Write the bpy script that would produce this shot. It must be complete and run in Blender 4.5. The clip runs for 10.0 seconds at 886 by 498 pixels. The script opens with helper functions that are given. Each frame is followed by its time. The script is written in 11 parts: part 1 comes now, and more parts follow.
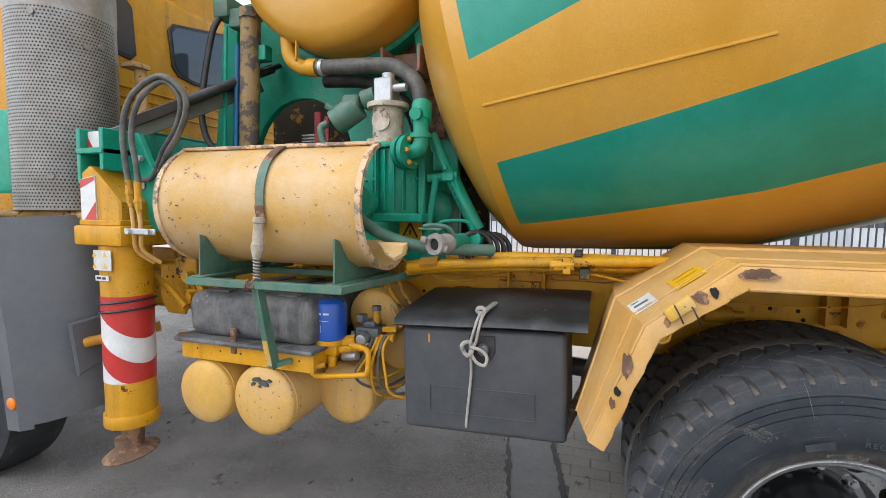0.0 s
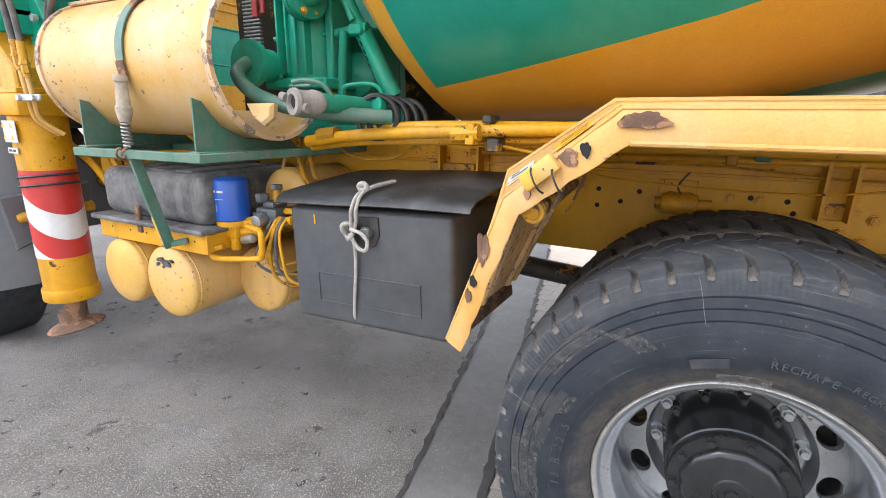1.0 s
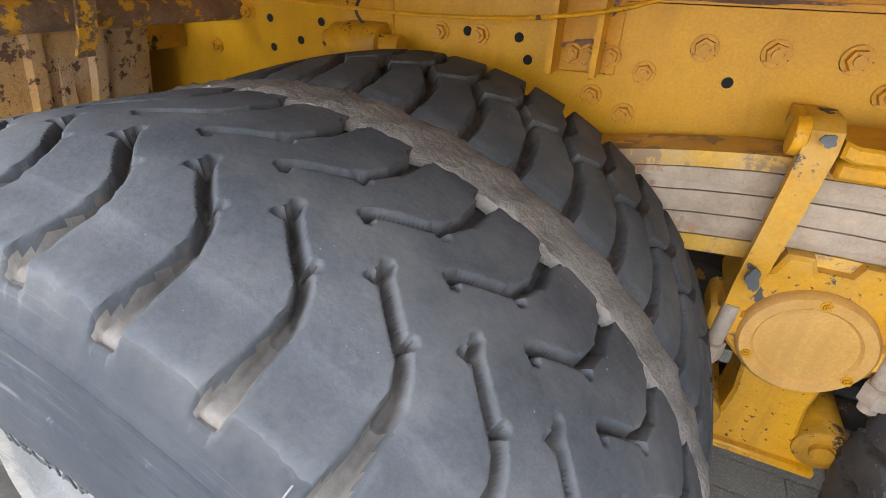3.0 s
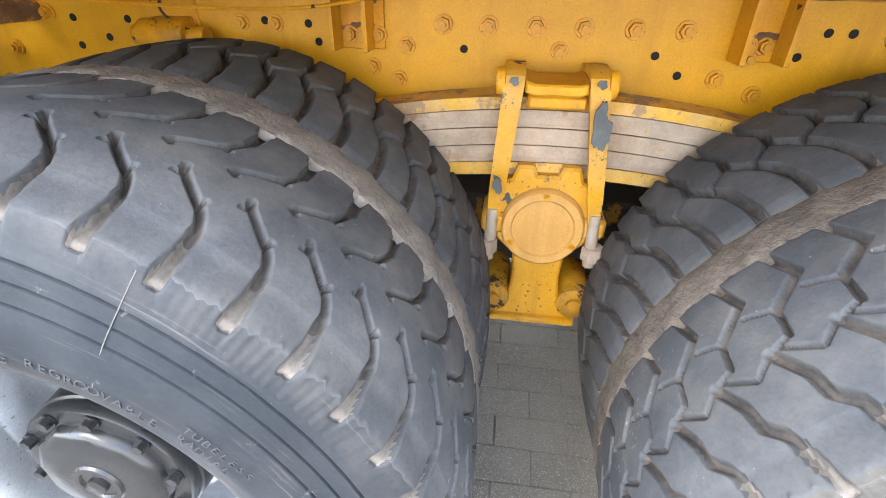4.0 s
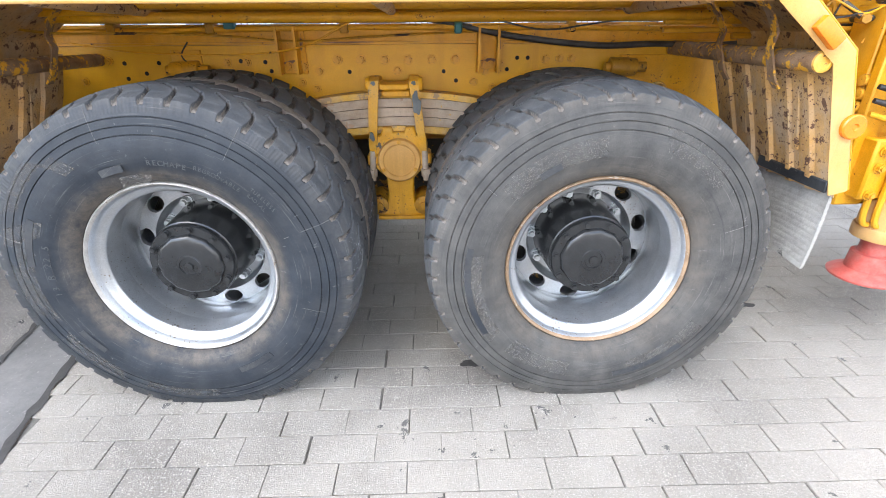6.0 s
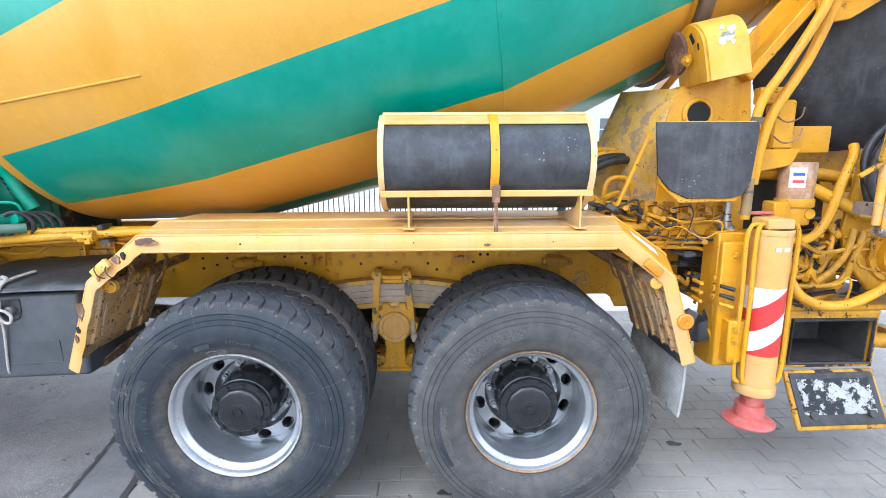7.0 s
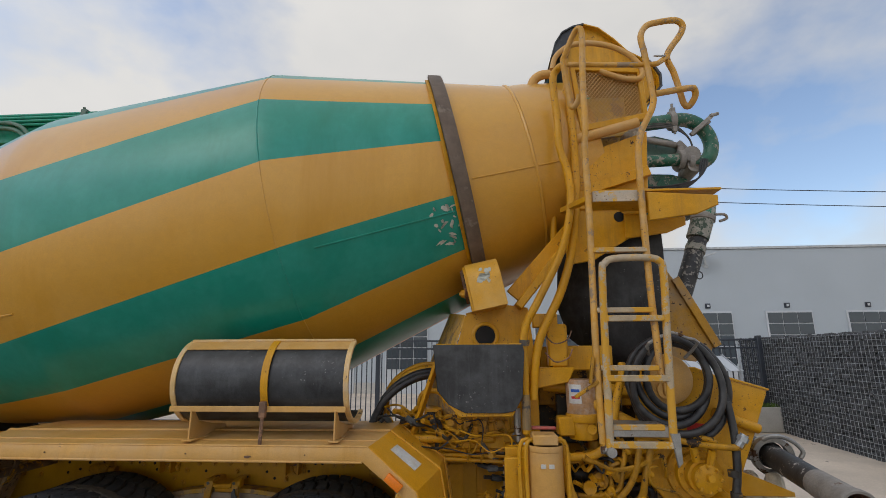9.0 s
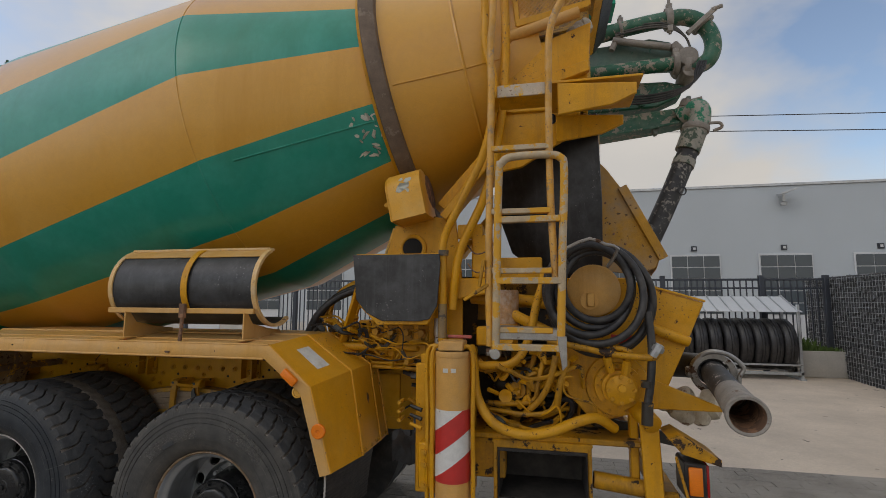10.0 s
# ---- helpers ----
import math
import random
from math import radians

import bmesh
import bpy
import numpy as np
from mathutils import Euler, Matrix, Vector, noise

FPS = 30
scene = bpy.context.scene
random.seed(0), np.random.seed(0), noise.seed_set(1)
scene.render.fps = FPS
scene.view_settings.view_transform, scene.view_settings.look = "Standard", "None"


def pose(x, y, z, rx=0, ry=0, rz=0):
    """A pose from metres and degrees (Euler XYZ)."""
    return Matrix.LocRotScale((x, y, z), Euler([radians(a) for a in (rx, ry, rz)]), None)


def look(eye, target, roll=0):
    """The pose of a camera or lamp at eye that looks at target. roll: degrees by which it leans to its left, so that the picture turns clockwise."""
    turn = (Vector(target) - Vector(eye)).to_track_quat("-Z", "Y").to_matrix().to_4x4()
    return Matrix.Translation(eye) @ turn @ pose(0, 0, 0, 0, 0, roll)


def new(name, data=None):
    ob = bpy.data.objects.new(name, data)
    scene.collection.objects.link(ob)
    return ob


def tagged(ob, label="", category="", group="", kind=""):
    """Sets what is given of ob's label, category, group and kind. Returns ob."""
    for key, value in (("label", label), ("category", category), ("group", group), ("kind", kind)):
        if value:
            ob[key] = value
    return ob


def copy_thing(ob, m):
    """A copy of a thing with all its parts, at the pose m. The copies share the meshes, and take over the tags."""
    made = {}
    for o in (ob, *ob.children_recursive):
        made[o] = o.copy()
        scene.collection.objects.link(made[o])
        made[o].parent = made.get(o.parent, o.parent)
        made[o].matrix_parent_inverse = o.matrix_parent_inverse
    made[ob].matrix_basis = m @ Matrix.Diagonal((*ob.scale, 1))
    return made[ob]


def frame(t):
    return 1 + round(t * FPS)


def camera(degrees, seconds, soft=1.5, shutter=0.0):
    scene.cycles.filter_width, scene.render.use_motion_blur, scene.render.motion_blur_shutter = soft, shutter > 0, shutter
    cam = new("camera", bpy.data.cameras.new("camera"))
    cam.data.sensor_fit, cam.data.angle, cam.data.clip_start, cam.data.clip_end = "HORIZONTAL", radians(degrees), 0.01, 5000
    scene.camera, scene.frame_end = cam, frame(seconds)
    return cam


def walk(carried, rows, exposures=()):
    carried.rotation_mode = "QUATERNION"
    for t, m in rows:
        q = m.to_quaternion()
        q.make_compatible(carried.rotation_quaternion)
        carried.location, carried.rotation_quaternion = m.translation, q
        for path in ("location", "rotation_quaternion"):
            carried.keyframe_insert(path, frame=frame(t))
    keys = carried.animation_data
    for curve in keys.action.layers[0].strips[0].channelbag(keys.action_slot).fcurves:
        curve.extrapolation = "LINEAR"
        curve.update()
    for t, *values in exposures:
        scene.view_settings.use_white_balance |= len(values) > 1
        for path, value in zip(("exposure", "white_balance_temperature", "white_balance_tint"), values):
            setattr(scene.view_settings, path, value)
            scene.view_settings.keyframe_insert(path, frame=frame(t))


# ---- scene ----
cam = camera(86.1, 10.0, 0.6)
PATH = [
    (0, (-1.344, -1.471, 1.517), (-1.964, 0.424, 1.358), 0.7),
    (0.5, (-1.133, -1.298, 1.388), (-1.912, 0.509, 1.029), 0.9),
    (1, (-0.851, -0.978, 1.35), (-1.713, 0.75, 0.83), 0.9),
    (1.5, (-0.549, -0.709, 1.342), (-1.414, 0.961, 0.663), 1.1),
    (2, (-0.332, -0.397, 1.300), (-1.186, 1.207, 0.464), 1.4),
    (2.5, (-0.267, -0.125, 1.256), (-1.083, 1.43, 0.3), 1.7),
    (3, (-0.275, -0.056, 1.218), (-0.992, 1.516, 0.209), 1.8),
    (3.2, (-0.268, -0.048, 1.21), (-0.888, 1.559, 0.193), 2.0),
    (4.3, (-0.037, -0.302, 1.238), (-0.179, 1.41, 0.213), 0.2),
    (4.5, (-0.029, -0.297, 1.231), (-0.128, 1.418, 0.208), 0.1),
    (5, (-0.059, -0.463, 1.236), (-0.075, 1.265, 0.228), 0.2),
    (5.2, (-0.055, -0.651, 1.232), (-0.064, 1.084, 0.236), -0.3),
    (6.3, (0.187, -1.471, 1.313), (0.242, 0.382, 0.563), -0.3),
    (6.5, (0.195, -1.585, 1.403), (0.233, 0.305, 0.75), -0.4),
    (7, (0.243, -1.899, 1.67), (0.271, 0.068, 1.306), -0.3),
    (7.5, (0.459, -2.048, 1.777), (0.462, -0.048, 1.761), -0.4),
    (8, (0.726, -2.159, 1.87), (0.687, -0.175, 2.117), -0.3),
    (8.5, (1.105, -2.324, 1.864), (1.025, -0.365, 2.258), -0.3),
    (9, (1.517, -2.276, 1.798), (1.382, -0.328, 2.228), -0.2),
    (9.5, (1.922, -2.168, 1.725), (1.663, -0.219, 2.092), -0.1),
    (10, (2.321, -2.079, 1.599), (1.897, -0.136, 1.814), 0.3),
]
EXPOSURES = [(0.0, -0.30, 6600, 10), (0.5, 0.12, 6700, 10), (1.0, 0.32, 6600, 12), (1.7, 0.58, 6600, 14), (2.3, 0.92, 6600, 11), (3.0, 1.38, 6500, 10), (4.3, 1.82, 6500, 10), (5.0, 1.83, 6550, 10), (5.2, 1.68, 6500, 10), (5.5, 1.36, 6450, 10), (6.3, 0.68, 6300, 11), (6.5, 0.54, 6250, 11), (7.0, 0.53, 5750, 9), (7.5, 0.34, 5550, 8), (8.0, -0.30, 5600, 8), (8.3, -0.85, 6150, 9), (8.6, -1.25, 6500, 10), (9.0, -1.49, 6800, 10), (9.5, -1.66, 7000, 11), (10.0, -1.70, 7200, 11)]
walk(cam, [(t, look(eye, target, roll)) for t, eye, target, roll in PATH], EXPOSURES)

# ---- light: bright broken overcast, soft high sun from the front of the truck ----
world = bpy.data.worlds.new("sky")
scene.world = world
world.use_nodes = True
wn, wl = world.node_tree.nodes, world.node_tree.links
wn.clear()
w_out = wn.new("ShaderNodeOutputWorld")
w_bg = wn.new("ShaderNodeBackground")
w_sky = wn.new("ShaderNodeTexSky")
w_sky.sky_type = "NISHITA"
w_sky.sun_disc = False
w_sky.sun_elevation, w_sky.sun_rotation = radians(55), radians(-130)
w_co = wn.new("ShaderNodeTexCoord")
w_map = wn.new("ShaderNodeMapping")
w_map.inputs["Scale"].default_value = (1.0, 1.0, 1.7)
w_map.inputs["Location"].default_value = (0.55, 0.2, 0.1)
w_noise = wn.new("ShaderNodeTexNoise")
w_noise.inputs["Scale"].default_value, w_noise.inputs["Detail"].default_value, w_noise.inputs["Roughness"].default_value = 1.35, 7.0, 0.55
w_ramp = wn.new("ShaderNodeValToRGB")
w_ramp.color_ramp.elements[0].position, w_ramp.color_ramp.elements[1].position = 0.36, 0.53
w_shade = wn.new("ShaderNodeTexNoise")
w_shade.inputs["Scale"].default_value, w_shade.inputs["Detail"].default_value = 2.4, 5.0
w_cloud = wn.new("ShaderNodeValToRGB")
w_cloud.color_ramp.elements[0].position, w_cloud.color_ramp.elements[1].position = 0.3, 0.75
w_cloud.color_ramp.elements[0].color, w_cloud.color_ramp.elements[1].color = (0.80, 0.83, 0.87, 1), (1.0, 1.0, 1.0, 1)
w_mul = wn.new("ShaderNodeMix")
w_mul.data_type, w_mul.blend_type = "RGBA", "MULTIPLY"
w_mul.inputs[0].default_value = 1.0
w_mul.inputs[7].default_value = (0.27, 0.27, 0.27, 1)
w_mix = wn.new("ShaderNodeMix")
w_mix.data_type = "RGBA"
wl.new(w_co.outputs["Generated"], w_map.inputs["Vector"])
wl.new(w_map.outputs["Vector"], w_noise.inputs["Vector"])
wl.new(w_map.outputs["Vector"], w_shade.inputs["Vector"])
wl.new(w_noise.outputs["Fac"], w_ramp.inputs["Fac"])
wl.new(w_shade.outputs["Fac"], w_cloud.inputs["Fac"])
wl.new(w_sky.outputs["Color"], w_mul.inputs[6])
wl.new(w_ramp.outputs["Color"], w_mix.inputs[0])
wl.new(w_mul.outputs[2], w_mix.inputs[6])
wl.new(w_cloud.outputs["Color"], w_mix.inputs[7])
w_sun = wn.new("ShaderNodeVectorMath")
w_sun.operation = "DOT_PRODUCT"
w_sun.inputs[1].default_value = Vector((-4.5, -6.5, 7.0)).normalized()
w_glow = wn.new("ShaderNodeMapRange")
w_glow.inputs["From Min"].default_value, w_glow.inputs["From Max"].default_value = -0.25, 1.0
w_glow.inputs["To Min"].default_value, w_glow.inputs["To Max"].default_value = 2.0, 2.8
w_fin = wn.new("ShaderNodeVectorMath")
w_fin.operation = "SCALE"
wl.new(w_co.outputs["Generated"], w_sun.inputs[0])
wl.new(w_sun.outputs["Value"], w_glow.inputs["Value"])
wl.new(w_mix.outputs[2], w_fin.inputs[0])
wl.new(w_glow.outputs["Result"], w_fin.inputs["Scale"])
wl.new(w_fin.outputs["Vector"], w_bg.inputs["Color"])
w_bg.inputs["Strength"].default_value = 1.0
wl.new(w_bg.outputs["Background"], w_out.inputs["Surface"])
sun = new("sun", bpy.data.lights.new("sun", "SUN"))
sun.data.energy, sun.data.angle, sun.data.color = 0.7, radians(22), (1.0, 0.96, 0.9)
sun.matrix_basis = look((-4.5, -6.5, 7.0), (0, 0, 0))

# ---- materials ----
def mat(name, col, rough=0.5, metal=0.0, var=0.16, big=1.6, fine=24.0, chip=None, chip_amt=0.30, chip_scale=7.0, dust=None, dust_amt=0.35, bump=0.12, bump_scale=70.0, coat=0.0, rand=0.0, place=False, speck=None, speck_amt=0.36, speck_scale=240.0, spot=None, spot_amt=0.5, spot_scale=38.0, streak=None, streak_amt=0.5, streak_dir=(9.0, 9.0, 0.7), rings=0.0, band=None, bead=None, spec=0.5):
    """A worn surface: two scales of tone, dust in clouds, chips with sharp rims, fine relief."""
    m = bpy.data.materials.new(name)
    m.use_nodes = True
    n, l = m.node_tree.nodes, m.node_tree.links
    b = n["Principled BSDF"]
    vec = n.new("ShaderNodeNewGeometry").outputs["Position"] if place else n.new("ShaderNodeTexCoord").outputs["Object"]
    chip_amt += 0.05

    def noise_node(scale, detail, roughness=0.55):
        t = n.new("ShaderNodeTexNoise")
        t.inputs["Scale"].default_value, t.inputs["Detail"].default_value, t.inputs["Roughness"].default_value = scale, detail, roughness
        l.new(vec, t.inputs["Vector"])
        return t.outputs["Fac"]

    def ramp(fac, a, z, ca=(0, 0, 0, 1), cz=(1, 1, 1, 1)):
        r = n.new("ShaderNodeValToRGB")
        r.color_ramp.elements[0].position, r.color_ramp.elements[1].position = a, z
        r.color_ramp.elements[0].color, r.color_ramp.elements[1].color = ca, cz
        l.new(fac, r.inputs["Fac"])
        return r.outputs["Color"]

    def mix(fac, a, z, blend="MIX"):
        x = n.new("ShaderNodeMix")
        x.data_type, x.blend_type = "RGBA", blend
        for socket, value in ((x.inputs[0], fac), (x.inputs[6], a), (x.inputs[7], z)):
            if isinstance(value, (tuple, float, int)):
                socket.default_value = value
            else:
                l.new(value, socket)
        return x.outputs[2]

    lo = 1 - var
    hi = 1 + var * 0.7
    c = mix(1.0, (*col, 1), ramp(noise_node(big, 5), 0.3, 0.7, (lo, lo, lo, 1), (hi, hi, hi, 1)), "MULTIPLY")
    lo2, hi2 = 1 - var * 0.6, 1 + var * 0.4
    c = mix(1.0, c, ramp(noise_node(fine, 4, 0.7), 0.3, 0.7, (lo2, lo2, lo2, 1), (hi2, hi2, hi2, 1)), "MULTIPLY")
    c = mix(1.0, c, ramp(noise_node(230.0, 2, 0.6), 0.3, 0.7, (0.90, 0.90, 0.90, 1), (1.08, 1.08, 1.08, 1)), "MULTIPLY")
    if rand:
        info = n.new("ShaderNodeObjectInfo")
        c = mix(1.0, c, ramp(info.outputs["Random"], 0.0, 1.0, (1 - rand,) * 3 + (1,), (1 + rand,) * 3 + (1,)), "MULTIPLY")
    rough_in = None
    if dust:
        c = mix(mix(1.0, ramp(noise_node(big * 2.3, 7, 0.65), 0.42, 0.75), (dust_amt,) * 3 + (1,), "MULTIPLY"), c, (*dust, 1))
    if streak:
        mp = n.new("ShaderNodeMapping")
        mp.inputs["Scale"].default_value = streak_dir
        l.new(vec, mp.inputs["Vector"])
        t = n.new("ShaderNodeTexNoise")
        t.inputs["Scale"].default_value, t.inputs["Detail"].default_value, t.inputs["Roughness"].default_value = 1.0, 6, 0.7
        l.new(mp.outputs["Vector"], t.inputs["Vector"])
        c = mix(mix(1.0, ramp(t.outputs["Fac"], 0.52, 0.72), (streak_amt,) * 3 + (1,), "MULTIPLY"), c, (*streak, 1))
    if rings:
        # scuffs that run round a tyre's axle, and faint moulded ribs
        sep = n.new("ShaderNodeSeparateXYZ")
        l.new(vec, sep.inputs[0])
        ang = n.new("ShaderNodeMath")
        ang.operation = "ARCTAN2"
        l.new(sep.outputs[2], ang.inputs[0])
        l.new(sep.outputs[0], ang.inputs[1])
        flat = n.new("ShaderNodeCombineXYZ")
        l.new(sep.outputs[0], flat.inputs[0])
        l.new(sep.outputs[2], flat.inputs[2])
        rad = n.new("ShaderNodeVectorMath")
        rad.operation = "LENGTH"
        l.new(flat.outputs[0], rad.inputs[0])
        for sr, sa, a, z, colour, amount in ((150.0, 2.2, 0.58, 0.72, (0.24, 0.225, 0.20), rings * 2.2), (26.0, 16.0, 0.64, 0.71, (0.26, 0.245, 0.225), rings * 3.0), (70.0, 1.1, 0.55, 0.70, (0.020, 0.022, 0.026), 0.55)):
            m1, m2 = n.new("ShaderNodeMath"), n.new("ShaderNodeMath")
            m1.operation = m2.operation = "MULTIPLY"
            m1.inputs[1].default_value, m2.inputs[1].default_value = sr, sa
            l.new(rad.outputs["Value"], m1.inputs[0])
            l.new(ang.outputs[0], m2.inputs[0])
            co = n.new("ShaderNodeCombineXYZ")
            l.new(m1.outputs[0], co.inputs[0])
            l.new(m2.outputs[0], co.inputs[1])
            t = n.new("ShaderNodeTexNoise")
            t.inputs["Scale"].default_value, t.inputs["Detail"].default_value, t.inputs["Roughness"].default_value = 1.0, 6, 0.7
            l.new(co.outputs[0], t.inputs["Vector"])
            c = mix(mix(1.0, ramp(t.outputs["Fac"], a, z), (amount,) * 3 + (1,), "MULTIPLY"), c, (*colour, 1))
        # dried mud in broken belts round the shoulder and beside the rim
        for belt in (band, bead):
            if not belt:
                continue
            r0, r1, colour, amount = belt
            up = n.new("ShaderNodeMapRange")
            up.interpolation_type = "SMOOTHSTEP"
            up.inputs["From Min"].default_value, up.inputs["From Max"].default_value = r0, r1
            wav = n.new("ShaderNodeMath")
            wav.operation = "MULTIPLY_ADD"
            wav.inputs[1].default_value = 0.11 if belt is band else 0.05
            l.new(noise_node(9.0, 6, 0.7), wav.inputs[0])
            l.new(rad.outputs["Value"], wav.inputs[2])
            l.new(wav.outputs[0], up.inputs["Value"])
            c = mix(mix(1.0, mix(1.0, up.outputs["Result"], ramp(noise_node(16.0, 7, 0.75), 0.34, 0.62), "MULTIPLY"), (amount,) * 3 + (1,), "MULTIPLY"), c, (*colour, 1))
    if spot:
        # small sharp chips, thick in some places and rare in others
        vo = n.new("ShaderNodeTexVoronoi")
        vo.inputs["Scale"].default_value = spot_scale
        l.new(vec, vo.inputs["Vector"])
        wob = n.new("ShaderNodeMath")
        wob.operation = "MULTIPLY_ADD"
        wob.inputs[1].default_value, wob.inputs[2].default_value = 1.3, -0.62
        l.new(noise_node(spot_scale * 3.5, 3, 0.7), wob.inputs[0])
        add = n.new("ShaderNodeMath")
        add.operation = "ADD"
        l.new(vo.outputs["Distance"], add.inputs[0])
        l.new(wob.outputs[0], add.inputs[1])
        lim = n.new("ShaderNodeMapRange")
        lim.inputs["From Min"].default_value, lim.inputs["From Max"].default_value = 0.50 - spot_amt * 0.20, 0.74
        lim.inputs["To Min"].default_value, lim.inputs["To Max"].default_value = -0.10, 0.31
        l.new(noise_node(3.1, 4, 0.6), lim.inputs["Value"])
        less = n.new("ShaderNodeMath")
        less.operation = "LESS_THAN"
        l.new(add.outputs[0], less.inputs[0])
        l.new(lim.outputs["Result"], less.inputs[1])
        c = mix(less.outputs[0], c, (*spot, 1))
    if speck:
        c = mix(ramp(noise_node(speck_scale, 2, 0.5), 1 - speck_amt - 0.02, 1 - speck_amt + 0.02), c, (*speck, 1))
    if chip:
        f = ramp(noise_node(chip_scale, 8, 0.72), 1 - chip_amt - 0.012, 1 - chip_amt + 0.012)
        c = mix(f, c, (*chip, 1))
        r = n.new("ShaderNodeMix")
        r.data_type = "FLOAT"
        l.new(f, r.inputs[0])
        r.inputs[2].default_value, r.inputs[3].default_value = rough, 0.85
        rough_in = r.outputs[0]
    l.new(c, b.inputs["Base Color"])
    b.inputs["Roughness"].default_value = rough
    if rough_in:
        l.new(rough_in, b.inputs["Roughness"])
    b.inputs["Metallic"].default_value = metal
    b.inputs["Specular IOR Level"].default_value = spec
    b.inputs["Coat Weight"].default_value = coat
    b.inputs["Coat Roughness"].default_value = 0.25
    if bump:
        bp = n.new("ShaderNodeBump")
        bp.inputs["Strength"].default_value, bp.inputs["Distance"].default_value = bump, 0.01
        l.new(noise_node(bump_scale, 5, 0.65), bp.inputs["Height"])
        l.new(bp.outputs["Normal"], b.inputs["Normal"])
    return m


YEL = (0.62, 0.292, 0.005)
M_drum_yellow = mat("drum_yellow", (0.60, 0.298, 0.028), 0.3, var=0.08, big=0.9, chip=(0.38, 0.19, 0.05), chip_amt=0.17, chip_scale=22, dust=(0.62, 0.40, 0.14), dust_amt=0.20, bump=0.03, bump_scale=9, streak=(0.52, 0.245, 0.010), streak_amt=0.85, streak_dir=(2.6, 2.6, 0.22), spec=0.5, coat=0.3)
M_drum_green = mat("drum_green", (0.0, 0.245, 0.175), 0.32, var=0.08, big=1.3, chip=(0.45, 0.55, 0.48), chip_amt=0.16, chip_scale=15, dust=(0.06, 0.36, 0.28), dust_amt=0.5, bump=0.03, bump_scale=9, streak=(0.0, 0.19, 0.12), streak_amt=0.7, streak_dir=(2.6, 2.6, 0.22), spec=0.38, coat=0.3)
M_yellow = mat("yellow_paint", YEL, 0.45, var=0.16, chip=(0.075, 0.038, 0.02), chip_amt=0.3, chip_scale=15, dust=(0.54, 0.33, 0.08), dust_amt=0.4, spot=(0.11, 0.055, 0.03), spot_amt=0.42, spot_scale=60, streak=(0.26, 0.125, 0.025), streak_amt=0.6, spec=0.32, big=2.6)
M_yellow_rail = mat("rail_yellow_paint", (0.60, 0.305, 0.008), 0.42, var=0.12, chip=(0.20, 0.10, 0.03), chip_amt=0.235, chip_scale=15, dust=(0.60, 0.36, 0.09), dust_amt=0.12, streak=(0.42, 0.19, 0.010), streak_amt=0.5, spec=0.32)
M_yellow_pale = mat("faded_yellow_paint", (0.60, 0.325, 0.085), 0.48, var=0.12, chip=(0.13, 0.065, 0.035), chip_amt=0.262, chip_scale=12, dust=(0.55, 0.385, 0.225), dust_amt=0.6, streak=(0.42, 0.22, 0.05), streak_amt=0.6, spec=0.35)
M_yellow_clean = mat("rain_washed_yellow_paint", (0.64, 0.292, 0.010), 0.42, var=0.14, chip=(0.13, 0.06, 0.03), chip_amt=0.245, chip_scale=14, dust=(0.58, 0.35, 0.08), dust_amt=0.35, spot=(0.12, 0.06, 0.03), spot_amt=0.25, spot_scale=55, streak=(0.45, 0.21, 0.012), streak_amt=0.5, spec=0.4)
# grimy paint of the machinery; also the painted shadow ring round bolt washers
M_yellow_dirty = mat("grimy_yellow_paint", (0.52, 0.25, 0.008), 0.5, var=0.28, big=3.0, chip=(0.040, 0.025, 0.018), chip_amt=0.36, chip_scale=9, dust=(0.10, 0.065, 0.035), dust_amt=0.6, spot=(0.03, 0.022, 0.018), spot_amt=0.8, spot_scale=40, streak=(0.09, 0.05, 0.02), streak_amt=0.6, spec=0.35)
M_underside = mat("rusty_underside", (0.53, 0.30, 0.10), 0.8, var=0.30, big=4, chip=(0.115, 0.055, 0.030), chip_amt=0.375, chip_scale=30, dust=(0.40, 0.305, 0.215), dust_amt=0.8, bump=0.4, spot=(0.085, 0.042, 0.026), spot_amt=1.0, spot_scale=70, streak=(0.46, 0.40, 0.33), streak_amt=0.55)
M_flaking = mat("yellow_paint_flaking_off_rust", (0.21, 0.115, 0.055), 0.8, var=0.35, big=9, chip=(0.62, 0.31, 0.015), chip_amt=0.40, chip_scale=26, dust=(0.36, 0.28, 0.21), dust_amt=0.35, bump=0.5, bump_scale=60, spot=(0.06, 0.03, 0.02), spot_amt=0.6, spot_scale=50)
M_yellow_flaky = mat("flaky_yellow_paint", (0.66, 0.33, 0.030), 0.48, var=0.15, chip=(0.50, 0.46, 0.36), chip_amt=0.285, chip_scale=17, dust=(0.62, 0.44, 0.20), dust_amt=0.5, spot=(0.10, 0.05, 0.03), spot_amt=0.4, spot_scale=40, spec=0.35)
M_chute = mat("dusty_chute_paint", (0.52, 0.265, 0.030), 0.6, var=0.25, big=2.2, chip=(0.07, 0.045, 0.03), chip_amt=0.30, chip_scale=12, dust=(0.30, 0.235, 0.17), dust_amt=0.95, spot=(0.08, 0.05, 0.03), spot_amt=0.4, spot_scale=30, streak=(0.28, 0.22, 0.16), streak_amt=0.6, spec=0.3)
